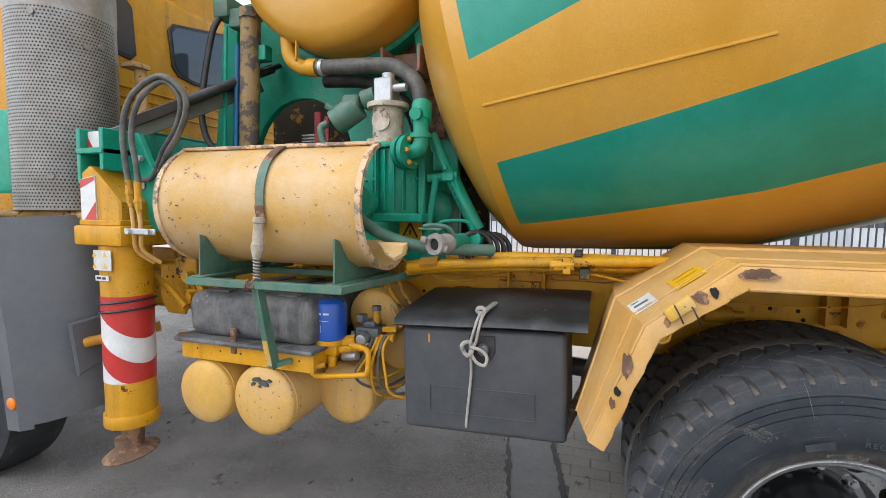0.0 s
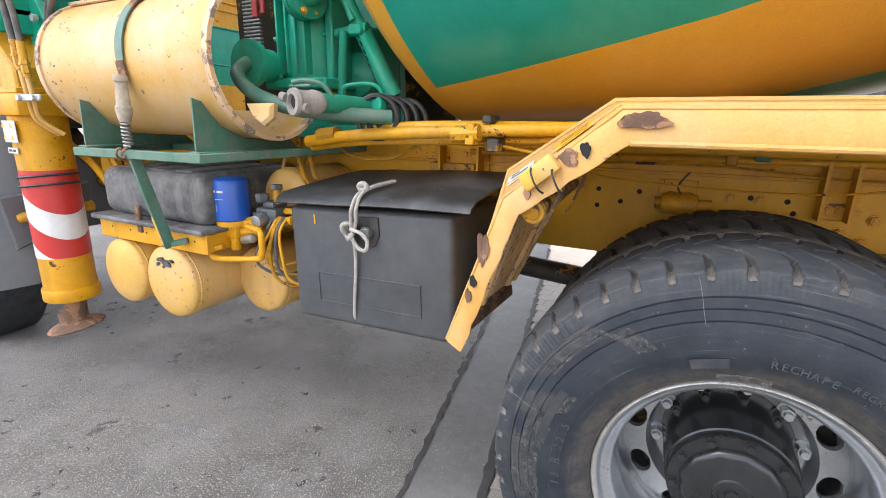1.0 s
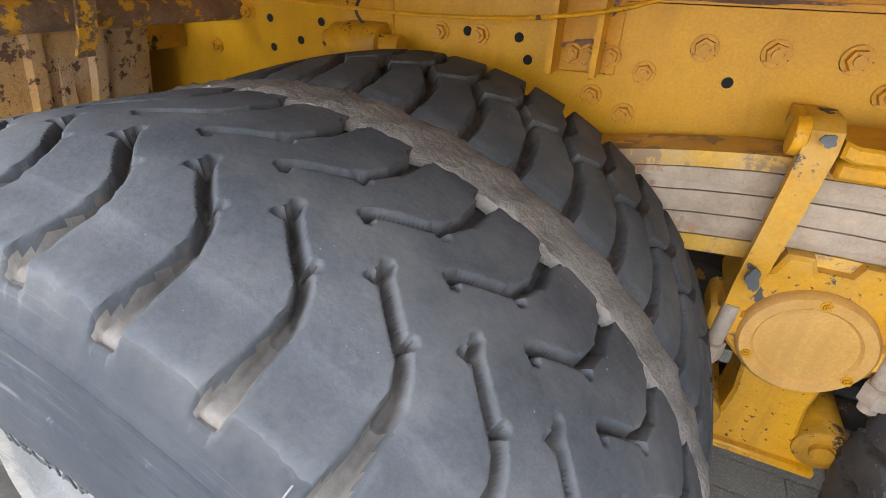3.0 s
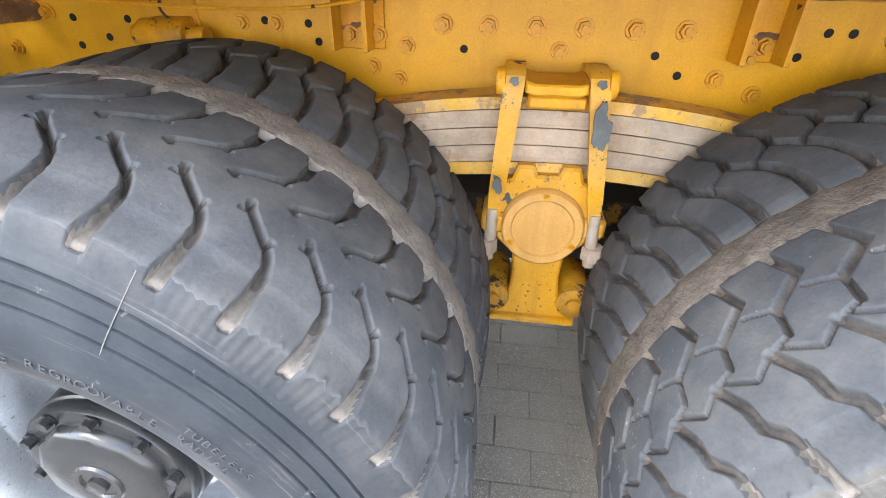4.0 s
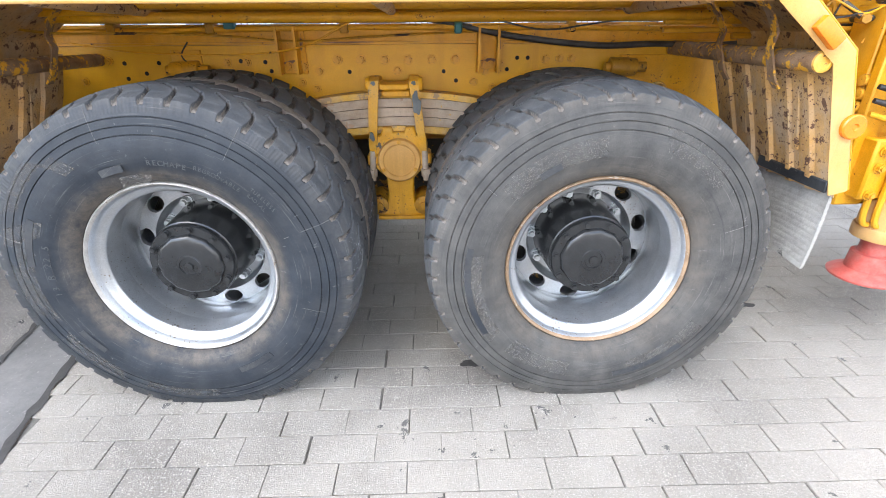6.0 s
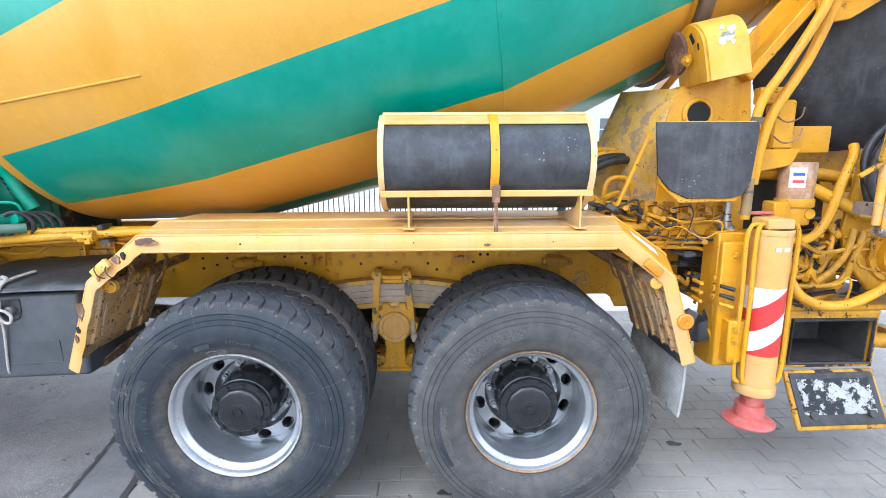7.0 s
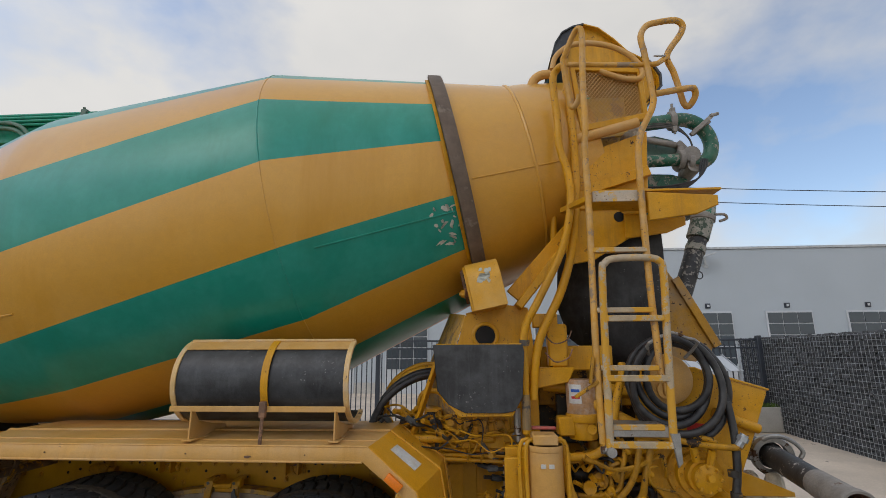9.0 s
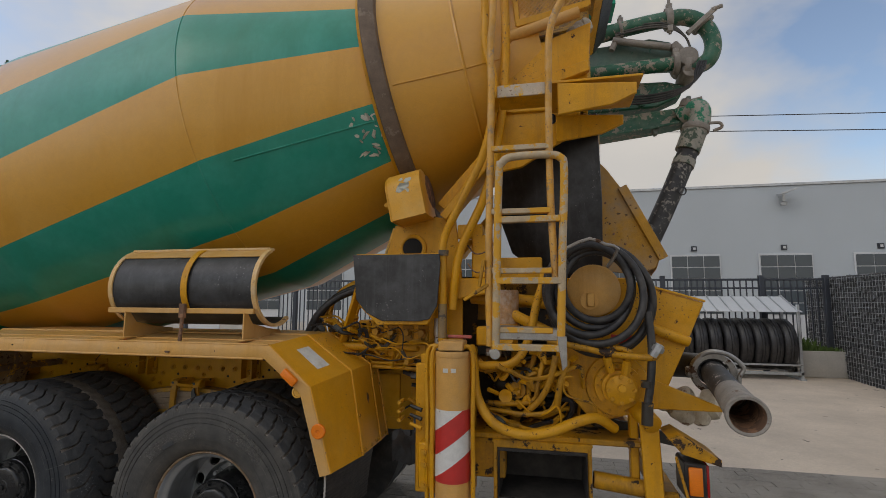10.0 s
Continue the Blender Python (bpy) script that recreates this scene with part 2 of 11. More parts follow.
M_tank = mat("tank_yellow", (0.63, 0.36, 0.070), 0.48, var=0.12, dust=(0.56, 0.37, 0.20), dust_amt=0.85, chip=(0.10, 0.085, 0.075), chip_amt=0.235, chip_scale=9, spot=(0.22, 0.11, 0.05), spot_amt=0.5, streak=(0.42, 0.24, 0.10), streak_amt=0.6)
M_green = mat("green_paint", (0.0, 0.30, 0.19), 0.42, var=0.2, big=3, chip=(0.16, 0.10, 0.065), chip_amt=0.255, chip_scale=14, dust=(0.12, 0.25, 0.18), dust_amt=0.35, spot=(0.20, 0.095, 0.055), spot_amt=0.75, spot_scale=34, streak=(0.01, 0.15, 0.095), streak_amt=0.5, spec=0.35)
M_green_worn = mat("worn_green_steel", (0.050, 0.155, 0.105), 0.5, var=0.25, big=5, chip=(0.16, 0.145, 0.12), chip_amt=0.33, chip_scale=9, dust=(0.20, 0.19, 0.16), dust_amt=0.6, spot=(0.25, 0.17, 0.11), spot_amt=0.6)
M_rubber = mat("tyre_tread_rubber", (0.056, 0.060, 0.065), 0.78, var=0.2, big=5, fine=60, dust=(0.150, 0.145, 0.136), dust_amt=0.5, bump=0.12, bump_scale=160, spot=(0.17, 0.18, 0.19), spot_amt=0.25, spot_scale=85, spec=0.3)
M_sidewall = mat("tyre_sidewall", (0.022, 0.027, 0.034), 0.5, var=0.22, big=5, dust=(0.085, 0.085, 0.085), dust_amt=0.25, bump=0.08, bump_scale=120, rings=0.16, spec=0.25, band=(0.535, 0.585, (0.095, 0.090, 0.083), 0.40), bead=(0.385, 0.345, (0.115, 0.096, 0.076), 0.75))
M_sidewall_dusty = mat("dusty_tyre_sidewall", (0.055, 0.054, 0.052), 0.70, var=0.2, big=5, dust=(0.125, 0.118, 0.106), dust_amt=0.55, bump=0.10, bump_scale=120, rings=0.16, spec=0.25, band=(0.545, 0.60, (0.125, 0.110, 0.092), 0.45), bead=(0.40, 0.34, (0.12, 0.103, 0.085), 0.6))
M_letter = mat("raised_rubber_lettering", (0.046, 0.048, 0.051), 0.7, var=0.2, big=9)
M_crack = mat("chalky_crack", (0.17, 0.165, 0.155), 0.9, var=0.3, big=30)
M_groove = mat("dusty_groove_end", (0.150, 0.132, 0.114), 0.9, var=0.35, big=12, fine=80)
M_mud = mat("dark_packed_mud", (0.105, 0.085, 0.066), 0.95, var=0.4, big=30, fine=120, dust=(0.17, 0.14, 0.11), dust_amt=0.7, bump=0.6)
M_groove_dark = mat("groove_rubber", (0.050, 0.045, 0.041), 0.85, var=0.45, big=22, dust=(0.13, 0.105, 0.085), dust_amt=0.8)
M_rim = mat("silver_wheel_paint", (0.45, 0.47, 0.49), 0.28, 0.78, var=0.10, big=6, dust=(0.40, 0.375, 0.34), dust_amt=0.35, bump=0.03, spot=(0.25, 0.22, 0.19), spot_amt=0.2, spot_scale=70)
M_rim_edge = mat("worn_rim_edge", (0.46, 0.44, 0.41), 0.5, 0.5, var=0.25, big=18, chip=(0.25, 0.19, 0.14), chip_amt=0.30, chip_scale=40)
M_rim_edge_rusty = mat("rusty_rim_edge", (0.30, 0.20, 0.12), 0.7, 0.2, var=0.3, big=18, chip=(0.42, 0.36, 0.30), chip_amt=0.36, chip_scale=26)
M_hub = mat("glossy_black_hub", (0.017, 0.018, 0.019), 0.24, var=0.3, big=8, dust=(0.05, 0.05, 0.048), dust_amt=0.1, bump=0.02, spec=0.5)
M_steel = mat("bare_steel", (0.36, 0.35, 0.33), 0.42, 0.75, var=0.25, big=9, chip=(0.14, 0.08, 0.05), chip_amt=0.36, chip_scale=12)
M_primer = mat("worn_primer_grey", (0.50, 0.405, 0.30), 0.55, var=0.18, big=6, chip=(0.66, 0.36, 0.035), chip_amt=0.40, chip_scale=8, dust=(0.42, 0.38, 0.34), dust_amt=0.5, spot=(0.16, 0.09, 0.05), spot_amt=0.8, spot_scale=50)
M_zinc = mat("zinc_steel", (0.48, 0.50, 0.51), 0.45, 0.6, var=0.15, big=6)
M_rust = mat("rusted_steel", (0.16, 0.09, 0.055), 0.85, 0.1, var=0.35, big=9, chip=(0.30, 0.16, 0.09), chip_amt=0.42, chip_scale=16, bump=0.35)
M_spring = mat("spring_steel_dusty", (0.42, 0.325, 0.235), 0.75, 0.05, var=0.28, big=7, chip=(0.36, 0.225, 0.14), chip_amt=0.33, chip_scale=8, dust=(0.50, 0.44, 0.37), dust_amt=0.6, bump=0.3, spot=(0.52, 0.30, 0.05), spot_amt=0.3, streak=(0.20, 0.13, 0.08), streak_amt=0.5, streak_dir=(1.0, 9.0, 30.0))
M_black = mat("black_rubber_sheet", (0.020, 0.021, 0.023), 0.42, var=0.3, big=4, dust=(0.085, 0.09, 0.095), dust_amt=0.6, bump=0.12, spot=(0.16, 0.16, 0.155), spot_amt=0.12, spot_scale=50, streak=(0.10, 0.105, 0.11), streak_amt=0.35, streak_dir=(14.0, 14.0, 1.2))
M_hose = mat("black_hose", (0.016, 0.016, 0.018), 0.45, var=0.2, big=7, dust=(0.12, 0.11, 0.10), dust_amt=0.4)
M_plastic = mat("black_plastic_box", (0.052, 0.055, 0.060), 0.5, var=0.14, big=3, dust=(0.14, 0.14, 0.14), dust_amt=0.3, bump=0.05, bump_scale=220)
M_batt = mat("dusty_black_plastic", (0.075, 0.075, 0.077), 0.6, var=0.35, big=4, dust=(0.26, 0.25, 0.24), dust_amt=0.75, streak=(0.22, 0.215, 0.205), streak_amt=0.75, streak_dir=(16.0, 16.0, 1.6), spot=(0.25, 0.24, 0.23), spot_amt=0.7, spot_scale=40)
M_grey = mat("grey_mudguard_plastic", (0.105, 0.110, 0.118), 0.6, var=0.1, big=3, dust=(0.20, 0.20, 0.20), dust_amt=0.2)
M_alu = mat("perforated_aluminium", (0.34, 0.325, 0.30), 0.5, 0.45, var=0.25, big=3, dust=(0.22, 0.19, 0.16), dust_amt=0.8)
M_yellow_dusty = mat("dusty_yellow_steel", (0.62, 0.36, 0.05), 0.6, var=0.22, big=6, chip=(0.32, 0.22, 0.13), chip_amt=0.40, chip_scale=9, dust=(0.46, 0.36, 0.24), dust_amt=0.7, spot=(0.15, 0.08, 0.05), spot_amt=0.9)
M_steel_grey = mat("bare_grey_steel", (0.085, 0.095, 0.10), 0.5, 0.2, var=0.3, big=14)
M_blue_grey = mat("painted_teal_tape", (0.03, 0.15, 0.17), 0.6, var=0.3, big=14)
M_ring = mat("dark_worn_ring_steel", (0.155, 0.110, 0.078), 0.6, 0.3, var=0.25, big=8, chip=(0.24, 0.19, 0.15), chip_amt=0.36, chip_scale=10)
M_scrape = mat("scraped_pale_primer", (0.52, 0.52, 0.44), 0.7, var=0.25, big=20)
M_arm = mat("weathered_green_grey_steel", (0.125, 0.150, 0.125), 0.5, 0.15, var=0.2, big=4, chip=(0.07, 0.06, 0.05), chip_amt=0.27, chip_scale=10, dust=(0.20, 0.195, 0.17), dust_amt=0.5)
M_stand = mat("streaked_ochre_pipe", (0.34, 0.21, 0.07), 0.55, var=0.3, big=5, chip=(0.10, 0.085, 0.07), chip_amt=0.43, chip_scale=6, streak=(0.10, 0.10, 0.09), streak_amt=0.7, streak_dir=(14.0, 14.0, 0.9))
M_hosegrey = mat("dusty_grey_hose", (0.075, 0.075, 0.070), 0.6, var=0.3, big=6, dust=(0.20, 0.18, 0.15), dust_amt=0.7)
M_bluehose = mat("blue_printed_hose", (0.01, 0.13, 0.32), 0.5, var=0.2, big=8)
M_trough = mat("trough_yellow", (0.55, 0.322, 0.085), 0.42, var=0.10, big=2.2, chip=(0.18, 0.10, 0.06), chip_amt=0.285, chip_scale=24, dust=(0.58, 0.43, 0.29), dust_amt=0.8, spot=(0.16, 0.10, 0.07), spot_amt=0.8, spot_scale=22, streak=(0.60, 0.33, 0.08), streak_amt=0.5, streak_dir=(7.0, 2.0, 1.5))
M_rim_pink = mat("worn_lip", (0.66, 0.42, 0.22), 0.6, var=0.2, big=8, chip=(0.24, 0.18, 0.14), chip_amt=0.42, chip_scale=12, dust=(0.62, 0.50, 0.38), dust_amt=0.6)
M_smear = mat("yellow_smear", (0.45, 0.29, 0.02), 0.6, var=0.3, big=30, chip=(0.05, 0.053, 0.058), chip_amt=0.42, chip_scale=60)
M_redoxide = mat("red_oxide_primer", (0.30, 0.15, 0.10), 0.7, var=0.25, big=6, dust=(0.42, 0.30, 0.24), dust_amt=0.5)
M_pipe_black = mat("flaking_black_pipe", (0.022, 0.022, 0.024), 0.55, var=0.3, big=7, chip=(0.42, 0.40, 0.37), chip_amt=0.35, chip_scale=16, dust=(0.10, 0.10, 0.10), dust_amt=0.4)
M_cement = mat("cement_caked_steel", (0.29, 0.265, 0.235), 0.75, 0.1, var=0.25, big=7, chip=(0.17, 0.11, 0.075), chip_amt=0.33, chip_scale=9, bump=0.5, bump_scale=40)
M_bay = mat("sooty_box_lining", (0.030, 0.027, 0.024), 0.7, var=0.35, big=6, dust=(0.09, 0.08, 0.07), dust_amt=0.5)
M_rim_tan = mat("tan_worn_lip", (0.66, 0.42, 0.16), 0.55, var=0.18, big=8, chip=(0.22, 0.15, 0.10), chip_amt=0.30, chip_scale=16, dust=(0.62, 0.50, 0.36), dust_amt=0.6)
# near-black that paints the shade inside holes and slots that aren't cut
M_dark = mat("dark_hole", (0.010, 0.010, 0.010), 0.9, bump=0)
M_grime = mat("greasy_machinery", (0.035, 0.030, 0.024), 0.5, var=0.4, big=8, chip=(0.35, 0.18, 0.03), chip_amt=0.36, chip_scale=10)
M_red = mat("red_reflective", (0.52, 0.035, 0.030), 0.35, var=0.12, big=8, chip=(0.30, 0.12, 0.10), chip_amt=0.25, chip_scale=14)
M_white = mat("white_reflective", (0.66, 0.66, 0.64), 0.4, var=0.12, big=8, chip=(0.25, 0.18, 0.12), chip_amt=0.275, chip_scale=14)
M_redpaint = mat("faded_red_paint", (0.48, 0.09, 0.07), 0.55, var=0.2, big=9, dust=(0.45, 0.25, 0.22), dust_amt=0.5)
M_cream = mat("cream_paint", (0.55, 0.50, 0.40), 0.5, var=0.15, big=8, dust=(0.25, 0.20, 0.15), dust_amt=0.75, chip=(0.2, 0.12, 0.08), chip_amt=0.36, streak=(0.24, 0.17, 0.10), streak_amt=0.7)
M_blue = mat("blue_enamel", (0.010, 0.085, 0.42), 0.3, var=0.06, bump=0.0)
M_print = mat("white_print", (0.62, 0.66, 0.72), 0.5, bump=0)
M_label = mat("label_white", (0.60, 0.60, 0.58), 0.5, var=0.12, big=12, dust=(0.4, 0.3, 0.15), dust_amt=0.4)
M_ink = mat("black_print", (0.02, 0.02, 0.02), 0.5, bump=0)
M_signyel = mat("warning_yellow", (0.75, 0.40, 0.01), 0.4, bump=0)
M_rope = mat("grubby_rope", (0.44, 0.405, 0.36), 0.9, var=0.2, big=30, bump=0.6, bump_scale=300)
M_strap = mat("worn_webbing", (0.45, 0.40, 0.32), 0.85, var=0.25, big=20, dust=(0.30, 0.15, 0.05), dust_amt=0.6, bump=0.5, bump_scale=260)
M_amber = mat("amber_lens", (0.80, 0.20, 0.01), 0.25, var=0.1, big=20, bump=0.1, bump_scale=200)
M_redlens = mat("red_lens", (0.35, 0.01, 0.01), 0.25, bump=0)
M_asphalt = mat("old_concrete_slab", (0.132, 0.120, 0.106), 0.85, var=0.36, big=0.8, fine=40, dust=(0.26, 0.245, 0.225), dust_amt=0.7, chip=(0.075, 0.052, 0.05), chip_amt=0.31, chip_scale=3.2, bump=0.7, bump_scale=110, place=True, speck=(0.31, 0.285, 0.25), speck_amt=0.400, speck_scale=150, spot=(0.035, 0.033, 0.032), spot_amt=0.6, spot_scale=9)
M_channel = mat("smooth_channel_concrete", (0.16, 0.155, 0.147), 0.7, var=0.25, big=1.6, dust=(0.09, 0.088, 0.085), dust_amt=0.6, bump=0.12, speck=(0.3, 0.28, 0.26), speck_amt=0.30, speck_scale=110)
M_yard = mat("pale_yard_concrete", (0.60, 0.505, 0.405), 0.85, var=0.16, big=0.5, fine=30, dust=(0.34, 0.29, 0.24), dust_amt=0.5, bump=0.2, spot=(0.2, 0.17, 0.14), spot_amt=0.2, spot_scale=4)
M_paver = mat("grey_paver", (0.262, 0.239, 0.207), 0.88, var=0.36, big=0.9, fine=130, dust=(0.385, 0.352, 0.305), dust_amt=0.6, bump=0.6, bump_scale=210, rand=0.07, place=True, speck=(0.40, 0.37, 0.325), speck_amt=0.385, speck_scale=210, chip=(0.17, 0.158, 0.145), chip_amt=0.27, chip_scale=2.2, spot=(0.10, 0.095, 0.088), spot_amt=0.25, spot_scale=11)
M_rail_worn = mat("worn_handrail_yellow", (0.58, 0.285, 0.030), 0.5, var=0.22, big=5, chip=(0.30, 0.21, 0.13), chip_amt=0.37, chip_scale=9, dust=(0.52, 0.38, 0.22), dust_amt=0.6, spot=(0.12, 0.07, 0.04), spot_amt=0.6, spot_scale=50)
M_fold = mat("ladder_paint_worn_to_primer", (0.44, 0.335, 0.205), 0.55, var=0.22, big=6, chip=(0.58, 0.30, 0.03), chip_amt=0.44, chip_scale=7, dust=(0.40, 0.35, 0.29), dust_amt=0.5, spot=(0.13, 0.08, 0.05), spot_amt=0.8, spot_scale=50)
M_boom = mat("flaking_deep_green", (0.004, 0.105, 0.055), 0.45, var=0.25, big=5, chip=(0.30, 0.27, 0.22), chip_amt=0.39, chip_scale=11, dust=(0.16, 0.20, 0.15), dust_amt=0.5, spot=(0.28, 0.24, 0.19), spot_amt=0.9, spot_scale=30)
M_boom_pale = mat("chalky_pale_green", (0.115, 0.20, 0.165), 0.6, var=0.2, big=3, chip=(0.004, 0.13, 0.07), chip_amt=0.34, chip_scale=7, dust=(0.20, 0.23, 0.20), dust_amt=0.6, spot=(0.20, 0.18, 0.14), spot_amt=0.4, spot_scale=40)
M_sleeve_green = mat("flaking_green_on_cement", (0.33, 0.33, 0.29), 0.75, var=0.2, big=8, chip=(0.02, 0.20, 0.12), chip_amt=0.43, chip_scale=15, dust=(0.40, 0.38, 0.33), dust_amt=0.4, bump=0.3)
M_pipe_scuffed = mat("scuffed_black_hose", (0.018, 0.018, 0.020), 0.55, var=0.3, big=7, chip=(0.24, 0.225, 0.20), chip_amt=0.385, chip_scale=21, dust=(0.09, 0.09, 0.09), dust_amt=0.4)
M_sleeve = mat("cement_stained_sleeve", (0.30, 0.29, 0.25), 0.8, var=0.3, big=9, chip=(0.06, 0.09, 0.065), chip_amt=0.42, chip_scale=14, dust=(0.38, 0.35, 0.30), dust_amt=0.5, bump=0.3)
M_yellow_chipped = mat("chipped_yellow_paint", (0.62, 0.305, 0.012), 0.5, var=0.2, big=5, chip=(0.085, 0.085, 0.085), chip_amt=0.345, chip_scale=19, dust=(0.58, 0.40, 0.17), dust_amt=0.55, spot=(0.10, 0.055, 0.03), spot_amt=0.7, spot_scale=60, spec=0.35)
M_scraped = mat("flaking_white_paint", (0.34, 0.335, 0.315), 0.8, var=0.2, big=14, chip=(0.016, 0.017, 0.019), chip_amt=0.46, chip_scale=17, spot=(0.02, 0.02, 0.022), spot_amt=0.9, spot_scale=40)
M_joint = mat("sandy_joint", (0.165, 0.152, 0.132), 0.95, var=0.3, big=20, bump=0.4)
M_wall = mat("grey_facade_panel", (0.40, 0.44, 0.47), 0.55, var=0.05, big=0.4, bump=0.0)
M_frame = mat("white_window_frame", (0.50, 0.52, 0.535), 0.4, var=0.05, bump=0)
M_glass_dark = mat("dark_window_glass", (0.06, 0.075, 0.085), 0.08, var=0.05, bump=0)
M_fence = mat("anthracite_fence_paint", (0.035, 0.042, 0.055), 0.5, var=0.1, bump=0)
M_stone = mat("gabion_basalt", (0.085, 0.088, 0.092), 0.85, var=0.5, big=9, fine=50, bump=0.3)
M_planter = mat("cast_concrete_planter", (0.46, 0.44, 0.40), 0.85, var=0.12, big=2, bump=0.2)
M_grass = mat("green_grass", (0.09, 0.16, 0.03), 0.7, var=0.35, big=9, bump=0)
M_orange = mat("orange_drain_pipe", (0.62, 0.14, 0.03), 0.5, bump=0)
M_pvc = mat("grey_pvc_pipe", (0.55, 0.55, 0.54), 0.5, bump=0)
M_cabglass = mat("tinted_cab_glass", (0.05, 0.07, 0.09), 0.05, var=0.05, bump=0)
M_hazy = mat("hazy_plastic_bowl", (0.42, 0.22, 0.09), 0.35, var=0.3, big=12, dust=(0.55, 0.5, 0.45), dust_amt=0.6)
M_flap = mat("cement_dusted_rubber", (0.26, 0.25, 0.23), 0.85, var=0.3, big=5, dust=(0.40, 0.38, 0.345), dust_amt=0.85, chip=(0.05, 0.048, 0.045), chip_amt=0.30, chip_scale=6, bump=0.3)
M_seam = mat("packed_dirt", (0.165, 0.145, 0.122), 0.95, var=0.3, big=20, dust=(0.23, 0.21, 0.185), dust_amt=0.5, bump=0.5)
M_oil = mat("oil_stain", (0.045, 0.042, 0.039), 0.75, var=0.35, big=4, fine=40, place=True)
M_chalk = mat("chalky_scuff", (0.34, 0.33, 0.315), 0.9, var=0.2, big=6, place=True)


def film(m, scale, a, z, most):
    """A thin broken layer through which the surface below shows."""
    nt = m.node_tree
    tex = nt.nodes.new("ShaderNodeTexNoise")
    tex.inputs["Scale"].default_value, tex.inputs["Detail"].default_value, tex.inputs["Roughness"].default_value = scale, 8, 0.75
    lim = nt.nodes.new("ShaderNodeMapRange")
    lim.inputs["From Min"].default_value, lim.inputs["From Max"].default_value, lim.inputs["To Max"].default_value = a, z, most
    nt.links.new(nt.nodes.new("ShaderNodeNewGeometry").outputs["Position"], tex.inputs["Vector"])
    nt.links.new(tex.outputs["Fac"], lim.inputs["Value"])
    nt.links.new(lim.outputs["Result"], nt.nodes["Principled BSDF"].inputs["Alpha"])
    return m


film(M_chalk, 26.0, 0.44, 0.75, 0.8)
M_scuff = film(mat("pale_rubber_scuff", (0.16, 0.152, 0.14), 0.9, var=0.2, big=8, place=True), 80.0, 0.42, 0.80, 0.55)
M_belt = mat("red_lashing", (0.35, 0.05, 0.05), 0.8, var=0.2, big=20)


# ---- building blocks ----
def pieces(bm):
    """Groups of faces that hang together or touch, as sets of vertices."""
    seen, groups = set(), []
    for v in bm.verts:
        if v in seen:
            continue
        stack, isle = [v], []
        seen.add(v)
        while stack:
            p = stack.pop()
            isle.append(p)
            for e in p.link_edges:
                q = e.other_vert(p)
                if q not in seen:
                    seen.add(q)
                    stack.append(q)
        lo = [min(p.co[i] for p in isle) - 0.002 for i in range(3)]
        hi = [max(p.co[i] for p in isle) + 0.002 for i in range(3)]
        groups.append([lo, hi, isle])
        if len(groups) > 60:
            return groups
    joined = True
    while joined:
        joined = False
        for i in range(len(groups)):
            for j in range(i + 1, len(groups)):
                a, b = groups[i], groups[j]
                if all(a[0][k] < b[1][k] and b[0][k] < a[1][k] for k in range(3)):
                    groups[i] = [[min(a[0][k], b[0][k]) for k in range(3)], [max(a[1][k], b[1][k]) for k in range(3)], a[2] + b[2]]
                    del groups[j]
                    joined = True
                    break
            if joined:
                break
    return groups


def part(name, bm, material, parent=None, label="", angle=38, stuff=False):
    """One mesh object, in world coordinates; pieces that stand apart become parts of their own."""
    rest = []
    bm.verts.index_update()
    if parent and not stuff and len(bm.verts) < 6000:
        groups = pieces(bm)
        if 1 < len(groups) <= 40:
            for k, g in enumerate(groups):
                keep = set(g[2])
                b2 = bm.copy()
                b2.verts.ensure_lookup_table()
                idx = {v.index for v in keep}
                bmesh.ops.delete(b2, geom=[v for v in b2.verts if v.index not in idx], context="VERTS")
                rest.append(b2)
            bm.free()
            bm, rest = rest[0], rest[1:]
    me = bpy.data.meshes.new(name)
    bm.normal_update()
    bm.to_mesh(me)
    bm.free()
    for m in (material if isinstance(material, (list, tuple)) else [material]):
        me.materials.append(m)
    me.shade_smooth()
    me.set_sharp_from_angle(angle=radians(angle))
    ob = new(name, me)
    if parent:
        ob.parent = parent
        ob.matrix_parent_inverse = parent.matrix_basis.inverted()
    if label:
        ob["label"] = label
    if stuff:
        ob["kind"] = "stuff"
    for b2 in rest:
        part(name, b2, material, parent, "", angle)
    return ob


def again(ob, m, parent=None):
    """Another piece on the same mesh, at the pose m."""
    o = new(ob.name.split(".")[0], ob.data)
    parent = parent or ob.parent
    if parent:
        o.parent = parent
        o.matrix_parent_inverse = parent.matrix_basis.inverted()
    o.matrix_basis = m
    return o


def thing(name, label, category, at=(0, 0, 0), group="", kind=""):
    ob = new(name)
    ob.empty_display_size = 0.1
    ob.matrix_basis = pose(*at)
    return tagged(ob, label, category, group, kind)


def V(*p):
    return Vector(p)


def cube(bm, m, size, bevel=0.004, seg=1):
    vs = bmesh.ops.create_cube(bm, size=1, matrix=m @ Matrix.Diagonal((*size, 1)))["verts"]
    if bevel:
        es = list({e for v in vs for e in v.link_edges})
        bmesh.ops.bevel(bm, geom=es, offset=min(bevel, min(size) * 0.45), segments=seg, affect="EDGES", profile=0.5)
    return bm


def box(bm, x0, x1, y0, y1, z0, z1, bevel=0.004, seg=1):
    return cube(bm, pose((x0 + x1) / 2, (y0 + y1) / 2, (z0 + z1) / 2), (abs(x1 - x0), abs(y1 - y0), abs(z1 - z0)), bevel, seg)


